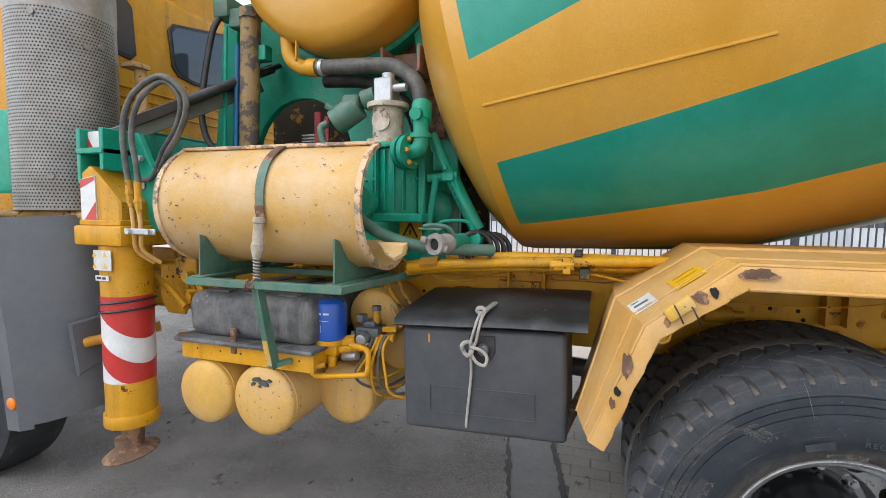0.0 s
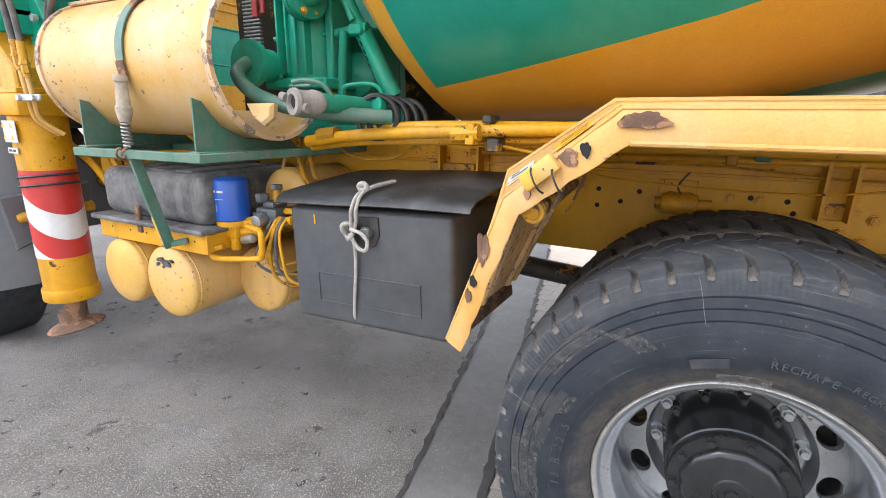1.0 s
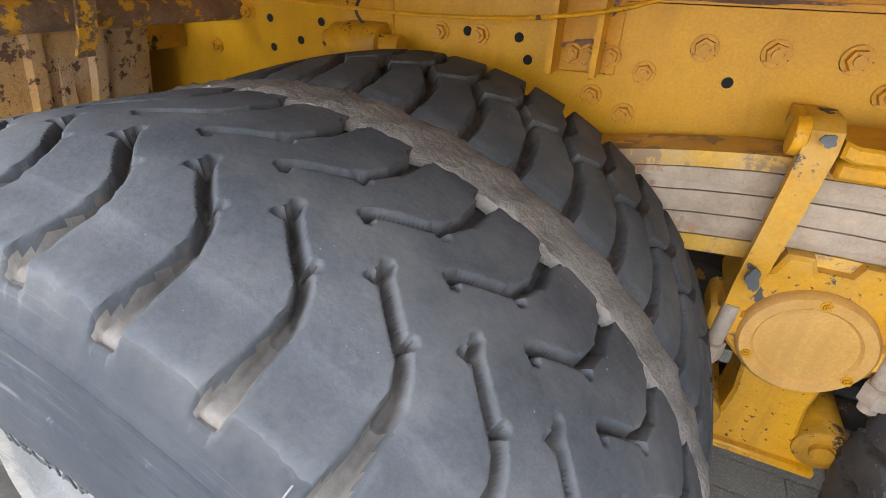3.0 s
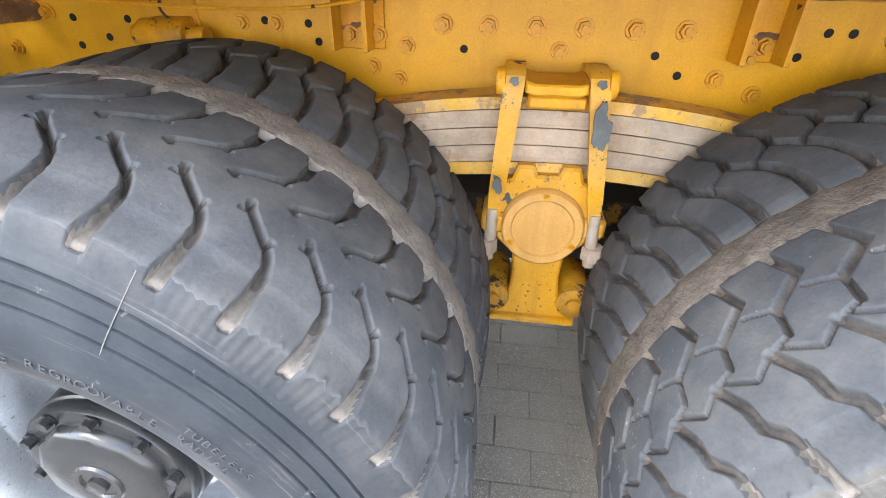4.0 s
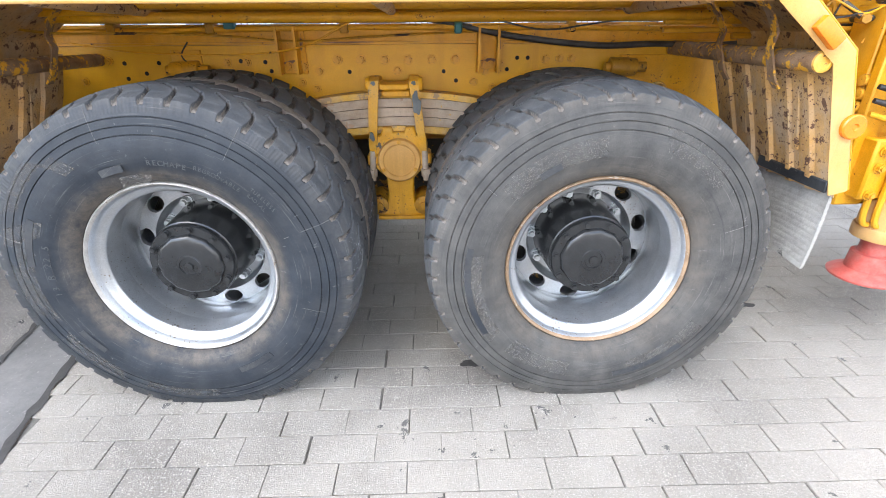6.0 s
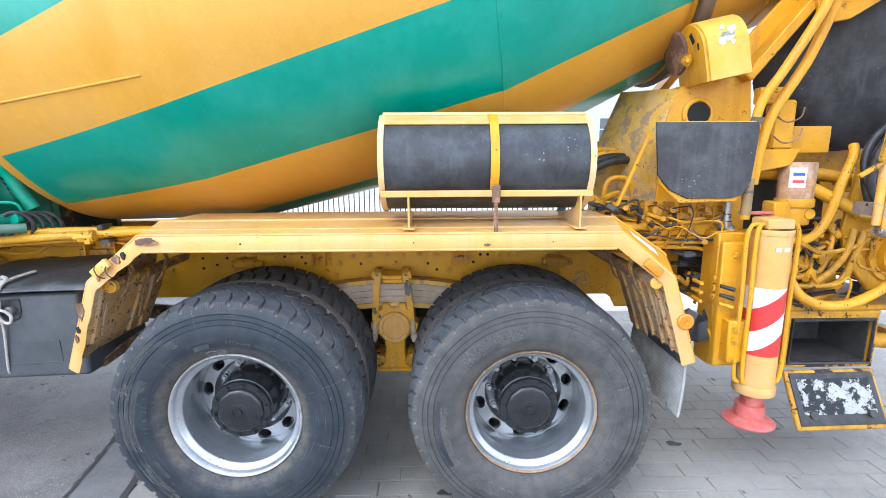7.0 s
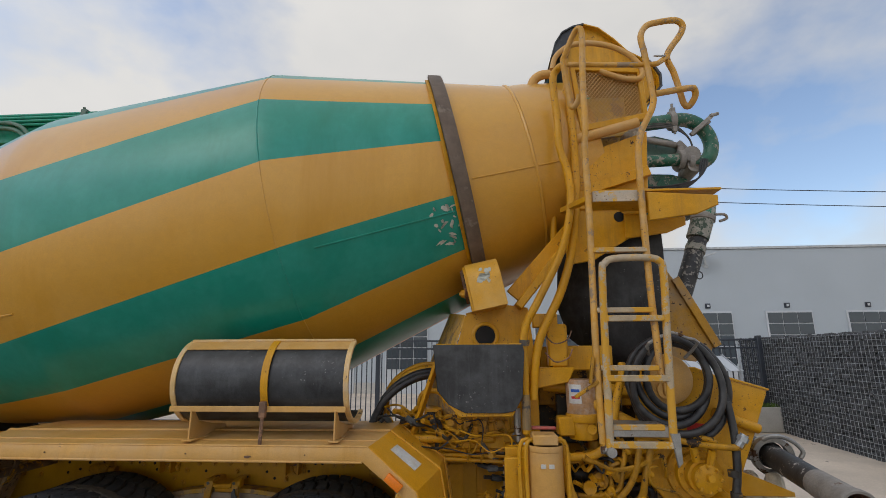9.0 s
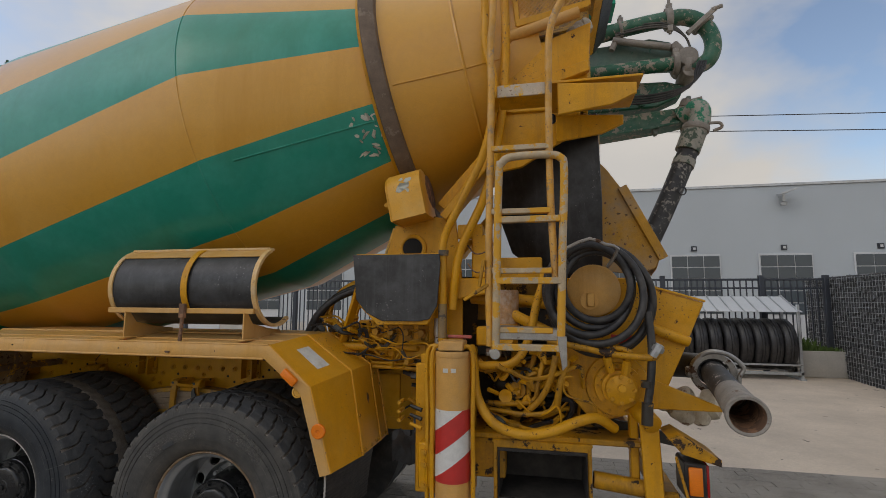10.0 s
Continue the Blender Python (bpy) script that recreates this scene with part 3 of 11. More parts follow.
def aim(p, q, up=(0, 0, 1)):
    """A pose at p whose z runs to q and whose x lies across it."""
    d = (Vector(q) - Vector(p)).normalized()
    u = Vector(up)
    if abs(d.dot(u)) > 0.98:
        u = Vector((1, 0, 0))
    x = u.cross(d).normalized()
    y = d.cross(x)
    return Matrix(((x.x, y.x, d.x, p[0]), (x.y, y.y, d.y, p[1]), (x.z, y.z, d.z, p[2]), (0, 0, 0, 1)))


def beam(bm, p, q, w, h, bevel=0.003, up=(0, 0, 1)):
    """A square bar from p to q: w across, h along up."""
    length = (Vector(q) - Vector(p)).length
    return cube(bm, aim(p, q, up) @ pose(0, 0, length / 2), (w, h, length), bevel)


def cyl(bm, p, q, r, r2=None, n=20, caps=True, bevel=0.0):
    length = (Vector(q) - Vector(p)).length
    vs = bmesh.ops.create_cone(bm, cap_ends=caps, segments=n, radius1=r, radius2=r if r2 is None else r2, depth=length, matrix=aim(p, q) @ pose(0, 0, length / 2))["verts"]
    if bevel:
        es = [e for e in {e for v in vs for e in v.link_edges} if any(len(f.verts) > 4 for f in e.link_faces)]
        bmesh.ops.bevel(bm, geom=es, offset=bevel, segments=2, affect="EDGES", profile=0.5)
    return bm


def prism(bm, poly, axis, a, b, bevel=0.003):
    """A plate: a polygon in the plane across the axis, from a to b along it."""
    def at(u, v, w):
        return {"y": (u, w, v), "x": (w, u, v), "z": (u, v, w)}[axis]
    lo = [bm.verts.new(at(u, v, a)) for u, v in poly]
    hi = [bm.verts.new(at(u, v, b)) for u, v in poly]
    fs = [bm.faces.new(lo), bm.faces.new(hi[::-1])]
    for i in range(len(poly)):
        j = (i + 1) % len(poly)
        fs.append(bm.faces.new((lo[j], lo[i], hi[i], hi[j])))
    bmesh.ops.recalc_face_normals(bm, faces=fs)
    if bevel:
        bmesh.ops.bevel(bm, geom=list({e for f in fs[:2] for e in f.edges}), offset=bevel, segments=1, affect="EDGES", profile=0.5)
    return bm


def lathe(bm, m, prof, n=48, closed=False, mats=None):
    """Turns a profile of (height, radius) about the z of the pose m."""
    rings = []
    for h, r in prof:
        rings.append([bm.verts.new(m @ Vector((r * math.cos(math.tau * i / n), r * math.sin(math.tau * i / n), h))) for i in range(n)])
    fs = []
    for k in range(len(rings) - 1):
        for i in range(n):
            j = (i + 1) % n
            f = bm.faces.new((rings[k][i], rings[k][j], rings[k + 1][j], rings[k + 1][i]))
            if mats:
                f.material_index = mats[k]
            fs.append(f)
    if closed:
        fs.append(bm.faces.new(rings[0][::-1]))
        fs.append(bm.faces.new(rings[-1]))
    bmesh.ops.recalc_face_normals(bm, faces=fs)
    return bm


def curve(pts, step=5, closed=False):
    """A smooth run of points through those given."""
    ps = [Vector(p) for p in pts]
    if len(ps) < 3 or step < 2:
        return ps
    n = len(ps)
    out = []
    for i in range(n if closed else n - 1):
        a, b, c, d = (ps[k % n] if closed else ps[min(max(k, 0), n - 1)] for k in (i - 1, i, i + 1, i + 2))
        for s in range(step):
            t = s / step
            out.append(0.5 * (2 * b + (c - a) * t + (2 * a - 5 * b + 4 * c - d) * t * t + (3 * b - a - 3 * c + d) * t ** 3))
    if not closed:
        out.append(ps[-1])
    return out


def tube(bm, pts, r, n=10, step=5, closed=False):
    ps = curve(pts, step, closed)
    k = len(ps)
    prev, rings = None, []
    for i, p in enumerate(ps):
        d = (ps[(i + 1) % k] - ps[i - 1]) if closed else (ps[min(i + 1, k - 1)] - ps[max(i - 1, 0)])
        d.normalize()
        if prev is None:
            prev = d.orthogonal().normalized()
        prev = (prev - d * prev.dot(d)).normalized()
        w = d.cross(prev)
        rings.append([bm.verts.new(p + r * (math.cos(math.tau * j / n) * prev + math.sin(math.tau * j / n) * w)) for j in range(n)])
    fs = []
    for i in range(k if closed else k - 1):
        a, b = rings[i], rings[(i + 1) % k]
        for j in range(n):
            fs.append(bm.faces.new((a[j], a[(j + 1) % n], b[(j + 1) % n], b[j])))
    if not closed:
        fs += [bm.faces.new(rings[0][::-1]), bm.faces.new(rings[-1])]
    bmesh.ops.recalc_face_normals(bm, faces=fs)
    return bm


def new_bm():
    return bmesh.new()


def one(name, fn, material, parent, label="", **k):
    """A part made of one shape: fn is called with a fresh bmesh."""
    bm = bmesh.new()
    fn(bm)
    return part(name, bm, material, parent, label, **k)


def each(name, fns, material, parent, label="", **k):
    """Several parts of one kind, a mesh for each shape."""
    made = [one(name, f, material, parent, label if i == 0 else "", **k) for i, f in enumerate(fns)]
    return made[0]


def blob(cx, cz, rx, rz, seed, n=54):
    """A ragged outline."""
    g = random.Random(seed)
    ph = [g.uniform(0, 6.28) for _ in range(5)]
    out = []
    for i in range(n):
        t = math.tau * i / n
        k = 1 + 0.16 * math.sin(2 * t + ph[0]) + 0.12 * math.sin(3 * t + ph[1]) + 0.10 * math.sin(5 * t + ph[2]) + 0.05 * math.sin(11 * t + ph[3]) + g.uniform(-0.05, 0.05)
        out.append((cx + rx * math.cos(t) * k, cz + rz * math.sin(t) * k))
    return out


def arc_words(text, r, y, mid, size, material, parent, gap=0.72):
    """Raised letters set one by one round a wheel, read from outside; mid in degrees from +x."""
    step = math.degrees(size * gap / r)
    for i, ch in enumerate(text):
        if ch == " ":
            continue
        a = mid - (i - (len(text) - 1) / 2) * step
        m = pose(r * math.cos(radians(a)), float(np.interp(r, (0.336, 0.349, 0.366, 0.380, 0.398, 0.412), (0.006, 0.001, -0.0036, -0.0062, -0.0082, -0.0084))) - 0.0008, r * math.sin(radians(a)), 0, -(a - 90), 0) @ pose(0, 0, 0, 90, 0, 0)
        words("lettering", ch, m, size, material, parent).matrix_parent_inverse = Matrix()


def sheet(bm, rows, thick=0.004):
    """A plate of some thickness along a grid of points."""
    vs = [[bm.verts.new(p) for p in row] for row in rows]
    fs = []
    for i in range(len(vs) - 1):
        for j in range(len(vs[0]) - 1):
            fs.append(bm.faces.new((vs[i][j], vs[i][j + 1], vs[i + 1][j + 1], vs[i + 1][j])))
    bmesh.ops.recalc_face_normals(bm, faces=fs)
    bmesh.ops.solidify(bm, geom=fs, thickness=thick)
    return bm


def words(name, text, m, size, material, parent, label=""):
    """Raised lettering in the built-in font, as a mesh."""
    cu = bpy.data.curves.new(name, "FONT")
    cu.body, cu.size, cu.extrude, cu.align_x, cu.align_y = text, size, 0.0006, "CENTER", "CENTER"
    tmp = bpy.data.objects.new(name, cu)
    me = bpy.data.meshes.new_from_object(tmp)
    bpy.data.objects.remove(tmp)
    me.materials.append(material)
    me.transform(m)
    ob = new(name, me)
    ob.parent = parent
    ob.matrix_parent_inverse = parent.matrix_basis.inverted()
    if label:
        ob["label"] = label
    return ob


bm_ = bmesh.new()
# thin wider disc in darker yellow: the washer's shadow outline, painted on
cyl(bm_, (0, 0, 0), (0, -0.0012, 0), 0.0208, n=16)
for f in bm_.faces:
    f.material_index = 1
cyl(bm_, (0, 0, 0), (0, -0.004, 0), 0.0195, n=16)
cyl(bm_, (0, -0.004, 0), (0, -0.016, 0), 0.0155, 0.0145, n=6)
cyl(bm_, (0, -0.016, 0), (0, -0.022, 0), 0.008, n=10)
bm_.normal_update()
BOLT = bpy.data.meshes.new("bolt")
bm_.to_mesh(BOLT)
bm_.free()
BOLT.materials.append(M_yellow)
BOLT.materials.append(M_yellow_dirty)
# a black disc, slightly proud, painted as the shaded depth of a bolt hole
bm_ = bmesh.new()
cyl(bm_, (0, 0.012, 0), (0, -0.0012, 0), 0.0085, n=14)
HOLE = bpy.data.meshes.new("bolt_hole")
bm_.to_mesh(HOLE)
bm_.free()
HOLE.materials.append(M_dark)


def bolt(parent, x, y, z, s=1.0, turn=None, mesh=None, name="bolt"):
    o = new(name, mesh or BOLT)
    o.parent = parent
    o.matrix_parent_inverse = parent.matrix_basis.inverted()
    o.matrix_basis = pose(x, y, z) @ (turn or Matrix()) @ Matrix.Diagonal((s, s, s, 1))
    return o


# ---- setting: ground ----
GROUND = 0.035


def seam(y):
    return -1.579 - 0.190 * y


def ground_sheet(name, poly, z, material, label, sub=1):
    bm = new_bm()
    f = bm.faces.new([bm.verts.new((x, y, z + GROUND)) for x, y in poly])
    bmesh.ops.recalc_face_normals(bm, faces=[f])
    if f.normal.z < 0:
        f.normal_flip()
    return tagged(part(name, bm, material), label, "ground", kind="structure")


ground_sheet("ground", [(-400, -400), (400, -400), (400, 400), (-400, 400)], -0.012, M_yard, "pale worn concrete yard reaching into the distance")
ground_sheet("ground_slab", [(-14, -6), (seam(-6), -6), (seam(9.5), 9.5), (-14, 9.5)], 0.0, M_asphalt, "old stained grey concrete slab under the truck")
ground_sheet("drain_channel", [(seam(-6) + 0.012, -6), (seam(-6) + 0.30, -6), (seam(9.5) + 0.30, 9.5), (seam(9.5) + 0.012, 9.5)], -0.002, M_channel, "smooth grey concrete drain strip beside the pavers")
pave = ground_sheet("pavement", [(seam(-5) + 0.31, -5.0), (7.0, -5.0), (7.0, 3.12), (seam(3.12) + 0.31, 3.12)], -0.006, M_joint, "grey concrete block paving laid in rows")

def jagged(name, y0, y1, x_off, wide, seed, material, label):
    """A ragged dark joint along the slab's edge."""
    g = random.Random(seed)
    bm = new_bm()
    left, right = [], []
    for y in np.arange(y0, y1, 0.045):
        c = seam(float(y)) + x_off + g.uniform(-0.006, 0.006)
        w = wide * g.uniform(0.35, 1.3)
        left.append(bm.verts.new((c - w, float(y), GROUND + 0.0035)))
        right.append(bm.verts.new((c + w, float(y), GROUND + 0.0035)))
    for i in range(len(left) - 1):
        bm.faces.new((left[i], right[i], right[i + 1], left[i + 1]))
    return tagged(part(name, bm, material), label, "ground", kind="structure")


jagged("ground_joint", -3.0, 4.0, 0.010, 0.016, 3, M_oil, "broken dark joint at the slab's edge")
jagged("ground_joint", -3.0, 4.0, 0.300, 0.018, 5, M_oil, "crumbled dark joint beside the pavers")
g_ = random.Random(2)
for k in range(7):
    # chalky film left in arcs by a dragged hose
    arc, a0, a1 = 0.80 + 0.075 * k, g_.uniform(0.0, 0.5), g_.uniform(2.2, 3.3)
    wide = g_.uniform(0.03, 0.07)
    edge = [[(-2.74 + 0.28 * r * math.cos(a) + g_.gauss(0, 0.003), -0.03 + 0.12 * r * math.sin(a) + 0.105 * r * math.cos(a)) for a in np.linspace(a0, a1, 22)] for r in (arc - wide, arc + wide)]
    ground_sheet("ground_stain", edge[0] + edge[1][::-1], 0.0012 + 0.0004 * k, M_chalk, "chalky scuffed arcs on the slab")
for x, y, rx, ry, seed in ((0.283, 0.214, 0.040, 0.026, 3), (1.62, 0.60, 0.04, 0.025, 9)):
    ground_sheet("ground_stain", blob(x, y, rx, ry, seed, 30), 0.0062, M_oil, "dark oil stain soaked into the pavers")


# ---- the truck ----
truck = thing("mixer_truck", "yellow and green concrete mixer truck, worn paint, parked on paving", "truck", (0, 1.1, 0))

# drum
TILT_D = 0.210
DC, DS = math.cos(TILT_D), math.sin(TILT_D)
D0 = V(0, 1.081, 2.658)


def drum_at(s, phi, r):
    s, r, a = float(s), float(r), radians(float(phi))
    return D0 + s * V(DC, 0, DS) + r * (math.cos(a) * V(0, -1, 0) + math.sin(a) * V(-DS, 0, DC))


D_S = [-2.20, -2.15, -2.06, -1.985, -1.94, -1.89, -1.031, 0.42, 1.90, 2.02, 2.34]
D_R = [0.30, 0.53, 0.76, 0.885, 0.94, 0.956, 1.116, 1.074, 0.672, 0.66, 0.60]


def drum_r(s):
    return float(np.interp(s, D_S, D_R))


E_S = [-1.88, -1.035, 0.42, 1.39]
EDGES = {0: ([-37, -30.3, -22.3, -19.0], [-59, -50.9, -46.1, -42.6]), 1: ([8, 15.4, 27.8, 24.8], [-14.1, -7.0, 3.1, 4.2]), -1: ([-82, -73.5, -67.6, -65.5], [-104, -96, -91, -87])}


def bands(s):
    out = []
    for k in range(-1, 7):
        top, bot = EDGES.get(k, ([-37 + 45 * k, -30 + 45 * k, -20 + 45 * k, -19.5 + 45 * k], [-59 + 45 * k, -51.5 + 45 * k, -44 + 45 * k, -41.7 + 45 * k]))
        out += [float(np.interp(s, E_S, bot)), float(np.interp(s, E_S, top))]
    return out


rows_s = sorted(set(D_S + [-1.88, 1.43] + [float(x) for x in np.linspace(-1.85, 1.42, 26)]))
bm = new_bm()
grid = []
SUBD = 5
for s in rows_s:
    b = bands(s)
    b.append(b[0] + 360)
    ring = []
    for k in range(16):
        for i in range(SUBD):
            ring.append(bm.verts.new(drum_at(s, b[k] + (b[k + 1] - b[k]) * i / SUBD, drum_r(s))))
    grid.append(ring)
nn = 16 * SUBD
for i in range(len(grid) - 1):
    mid = (rows_s[i] + rows_s[i + 1]) / 2
    for j in range(nn):
        f = bm.faces.new((grid[i][j], grid[i + 1][j], grid[i + 1][(j + 1) % nn], grid[i][(j + 1) % nn]))
        f.material_index = 1 if (-1.88 < mid < 1.43 and (j // SUBD) % 2 == 0) else 0
bm.faces.new(grid[0])
bmesh.ops.recalc_face_normals(bm, faces=bm.faces[:])
drum = part("drum", bm, [M_drum_yellow, M_drum_green], truck, "tilted yellow mixing drum with green spiral bands", angle=17)
axis_m = aim(D0, D0 + V(DC, 0, DS))
one("roller_ring", lambda b: lathe(b, axis_m, [(1.395, 0.795), (1.395, 0.852), (1.40, 0.858), (1.475, 0.838), (1.48, 0.832), (1.48, 0.775)], 96), M_ring, drum, "rusted steel roller ring")
one("flange", lambda b: lathe(b, axis_m, [(1.372, 0.80), (1.372, 0.832), (1.392, 0.826), (1.392, 0.79)], 96), M_yellow, drum)


def weld(s0, p0, s1, p1, r=0.006):
    def f(b):
        tube(b, [drum_at(s0 + (s1 - s0) * t, p0 + (p1 - p0) * t, drum_r(s0 + (s1 - s0) * t) + 0.001) for t in np.linspace(0, 1, 12)], r, 6, 1)
    return f


one("weld_seam", weld(-1.87, -23.6, -1.02, -23.7, 0.0055), M_drum_yellow, drum)
one("weld_seam", weld(0.58, -25.0, 1.36, -25.5, 0.005), M_drum_green, drum)
one("weld_seam", weld(1.50, -14, 2.10, -14, 0.005), M_drum_yellow, drum)
one("weld_seam", weld(-1.00, 66, 0.42, 66, 0.006), M_drum_yellow, drum)
for s in (1.90,):
    one("weld_seam", lambda b: tube(b, [drum_at(s, a, drum_r(s)) for a in range(0, 360, 6)], 0.012, 6, 1, True), M_drum_yellow, drum)
edges_w = [-60.0] + sorted(e for e in bands(0.40) if -60 < e < 120) + [120.0]
tops_w = bands(0.40)
for p0, p1 in zip(edges_w[:-1], edges_w[1:]):
    mid = (p0 + p1) / 2
    green = any(tops_w[k] < mid < tops_w[k + 1] for k in range(0, len(tops_w), 2))
    one("weld_seam", lambda b: tube(b, [drum_at(0.40, p0 + (p1 - p0) * t, 1.0743) for t in np.linspace(0, 1, 9)], 0.0045, 6, 1), M_drum_green if green else M_drum_yellow, drum)
# paint scraped off beside the roller ring
rg = random.Random(5)
for k in range(26):
    s0, ph = rg.uniform(1.22, 1.385), rg.choice((rg.uniform(-40, -34), rg.uniform(-32, -22)))
    n_ = rg.randint(5, 7)
    ln, wd, tw = rg.uniform(0.008, 0.035), rg.uniform(0.5, 1.6), rg.uniform(-1.2, 1.2)
    ring_ = [(s0 + ln * math.cos(math.tau * i / n_) * rg.uniform(0.5, 1.0), ph + wd * math.sin(math.tau * i / n_) * rg.uniform(0.5, 1.0) + tw * math.cos(math.tau * i / n_)) for i in range(n_)]
    one("scrape", lambda b: bmesh.ops.solidify(b, geom=[b.faces.new([b.verts.new(drum_at(s_, p_, drum_r(s_) + 0.0022)) for s_, p_ in ring_])], thickness=0.0015), M_scrape, drum)


# wheels
R_T, W_T = 0.562, 0.318


def tyre_mesh(kind, side):
    """A tyre's tread ring: grooves cut in a fine grid, ragged dusty shoulders."""
    pitches, res, cols, scale = {"worn": (48, 48, 108, 0.94), "lug": (49, 48, 108, 0.80), "block": (50, 26, 56, 0.95)}[kind]
    prof = [(0.0, R_T - 0.085), (0.0, R_T - 0.060), (0.001, R_T - 0.042), (0.002, R_T - 0.030), (0.004, R_T - 0.020), (0.0065, R_T - 0.0145), (0.0095, R_T - 0.0115), (0.0135, R_T - 0.0098), (0.019, R_T - 0.0088)]
    inner = np.linspace(0.024, W_T - 0.024, cols)
    far_side = [(W_T - w, r) for w, r in prof[::-1]]
    outer = kind != "block"
    if outer:
        # the outer shoulder is worn round and slopes into the sidewall
        prof = [(0.0056, R_T - 0.0600), (0.0085, R_T - 0.0520), (0.0115, R_T - 0.0430), (0.0142, R_T - 0.0360), (0.0165, R_T - 0.0300), (0.0182, R_T - 0.0255), (0.0202, R_T - 0.0235), (0.0240, R_T - 0.0222), (0.030, R_T - 0.0206), (0.0385, R_T - 0.0188), (0.0495, R_T - 0.0165), (0.060, R_T - 0.0145)]
        inner = np.linspace(0.064, W_T - 0.024, cols)
        crown = [(w, R_T - 0.009 * (2 * w / W_T - 1) ** 2 - 0.0095 * max(0.0, 1 - (w - 0.060) / 0.075) ** 2) for w in inner]
    else:
        crown = [(w, R_T - 0.009 * (2 * w / W_T - 1) ** 2) for w in inner]
    prof = prof + crown + far_side
    prof = np.array(prof)
    w = prof[:, 0]
    pitch = math.tau * R_T / pitches
    lines = {
        "worn": [([(-0.03, 0.03), (0.012, 0.01), (0.034, -0.01), (0.065, 0.03), (0.080, 0.10), (0.092, 0.21), (0.099, 0.34), (0.112, 0.56), (0.132, 0.85)], 0.0034), ([(-0.03, 0.03), (0.012, 0.01), (0.034, -0.01), (0.070, 0.05)], 0.0050), ([(-0.03, 0.03), (0.012, 0.01), (0.026, 0.0)], 0.0085), ([(0.097, 0.30), (0.103, 0.26)], 0.0030), ([(0.126, 0.77), (0.123, 0.90)], 0.0030), ([(0.127, 0.80), (0.139, 0.87)], 0.0030),
                 ([(0.167, 0.36), (0.174, 0.30), (0.186, 0.06), (0.198, -0.20), (0.210, -0.33), (0.236, -0.45), (0.270, -0.46), (0.34, -0.36)], 0.0034), ([(0.167, 0.36), (0.163, 0.28)], 0.0028), ([(0.203, -0.25), (0.200, -0.36)], 0.0042), ([(0.240, -0.46), (0.270, -0.46), (0.34, -0.36)], 0.0062), ([(0.285, -0.43), (0.34, -0.36)], 0.010)],
        "lug": [([(-0.03, -0.05), (0.030, 0.05), (0.070, 0.27), (0.085, 0.55), (0.110, 0.62), (0.150, 1.0)], 0.0052), ([(-0.03, -0.05), (0.014, 0.02)], 0.0080), ([(0.150, 1.0), (0.128, 1.42), (0.150, 2.0)], 0.0018),
                ([(0.34, 0.30), (0.240, -0.28), (0.200, 0.46)], 0.0052), ([(0.200, 0.46), (0.160, 0.52)], 0.0026), ([(0.200, 0.46), (0.214, 1.05)], 0.0022), ([(0.160, 0.52), (0.150, 1.0)], 0.0018)],
        "block": [([(-0.03, 0.0), (0.045, 0.0), (0.10, 0.18), (0.135, 0.50)], 0.0070), ([(0.135, 0.50), (0.17, 0.9), (0.21, 0.82), (0.25, 1.1), (0.34, 1.25)], 0.0060), ([(0.17, 0.9), (0.135, 1.5)], 0.0035)],
    }[kind]
    nth = pitches * res
    u = (np.arange(res) / res) * pitch
    depth = np.zeros((res, len(w)))
    for pts, half in lines:
        p = np.array(pts, float)
        p[:, 1] *= pitch * scale
        for k in (-2, -1, 0, 1, 2):
            for a, b in zip(p[:-1], p[1:]):
                ax, au = a[0], a[1] + k * pitch
                dx, du = b[0] - a[0], b[1] - a[1]
                ww, uu = np.meshgrid(w, u)
                t = np.clip(((ww - ax) * dx + (uu - au) * du) / (dx * dx + du * du), 0, 1)
                d = np.hypot(ww - ax - t * dx, uu - au - t * du)
                depth = np.maximum(depth, np.clip((half - d) / 0.0042 + 0.5, 0, 1))
    low = np.where(w < W_T / 2, 0.041, 0.034) if outer else 0.034
    fade = np.clip((prof[:, 1] - (R_T - low)) / np.where((w < W_T / 2) & outer, 0.011, 0.018), 0, 1)
    cut = depth * (0.0135 if outer else 0.0170) * fade[None, :]
    th = np.arange(nth) / nth * math.tau
    r = prof[None, :, 1] - np.tile(cut, (pitches, 1))
    rough = np.random.default_rng(len(kind))
    worn = np.zeros(nth)
    for waves, amp in ((17, 0.0006), (61, 0.0006), (143, 0.0007), (311, 0.0006)):
        worn += amp * np.sin(waves * th + rough.uniform(0, 6.28)) * (0.6 + 0.6 * np.sin(7 * th + rough.uniform(0, 6.28)))
    edge = np.exp(-((np.minimum(w, W_T - w) - 0.008) / 0.007) ** 2)
    if outer:
        edge = edge + 1.8 * np.exp(-((w - 0.0195) / 0.0045) ** 2)
    r = r + worn[:, None] * edge[None, :]
    x, z = r * np.cos(th)[:, None], r * np.sin(th)[:, None]
    y = np.broadcast_to(w[None, :], r.shape) + worn[:, None] * edge[None, :] * 0.8
    verts = np.stack([x, y, z], -1).reshape(-1, 3)
    m = len(w)
    i, j = np.meshgrid(np.arange(nth), np.arange(m - 1), indexing="ij")
    i2 = (i + 1) % nth
    faces = np.stack([i * m + j, i * m + j + 1, i2 * m + j + 1, i2 * m + j], -1).reshape(-1, 4)
    deep = np.tile(depth, (pitches, 1))
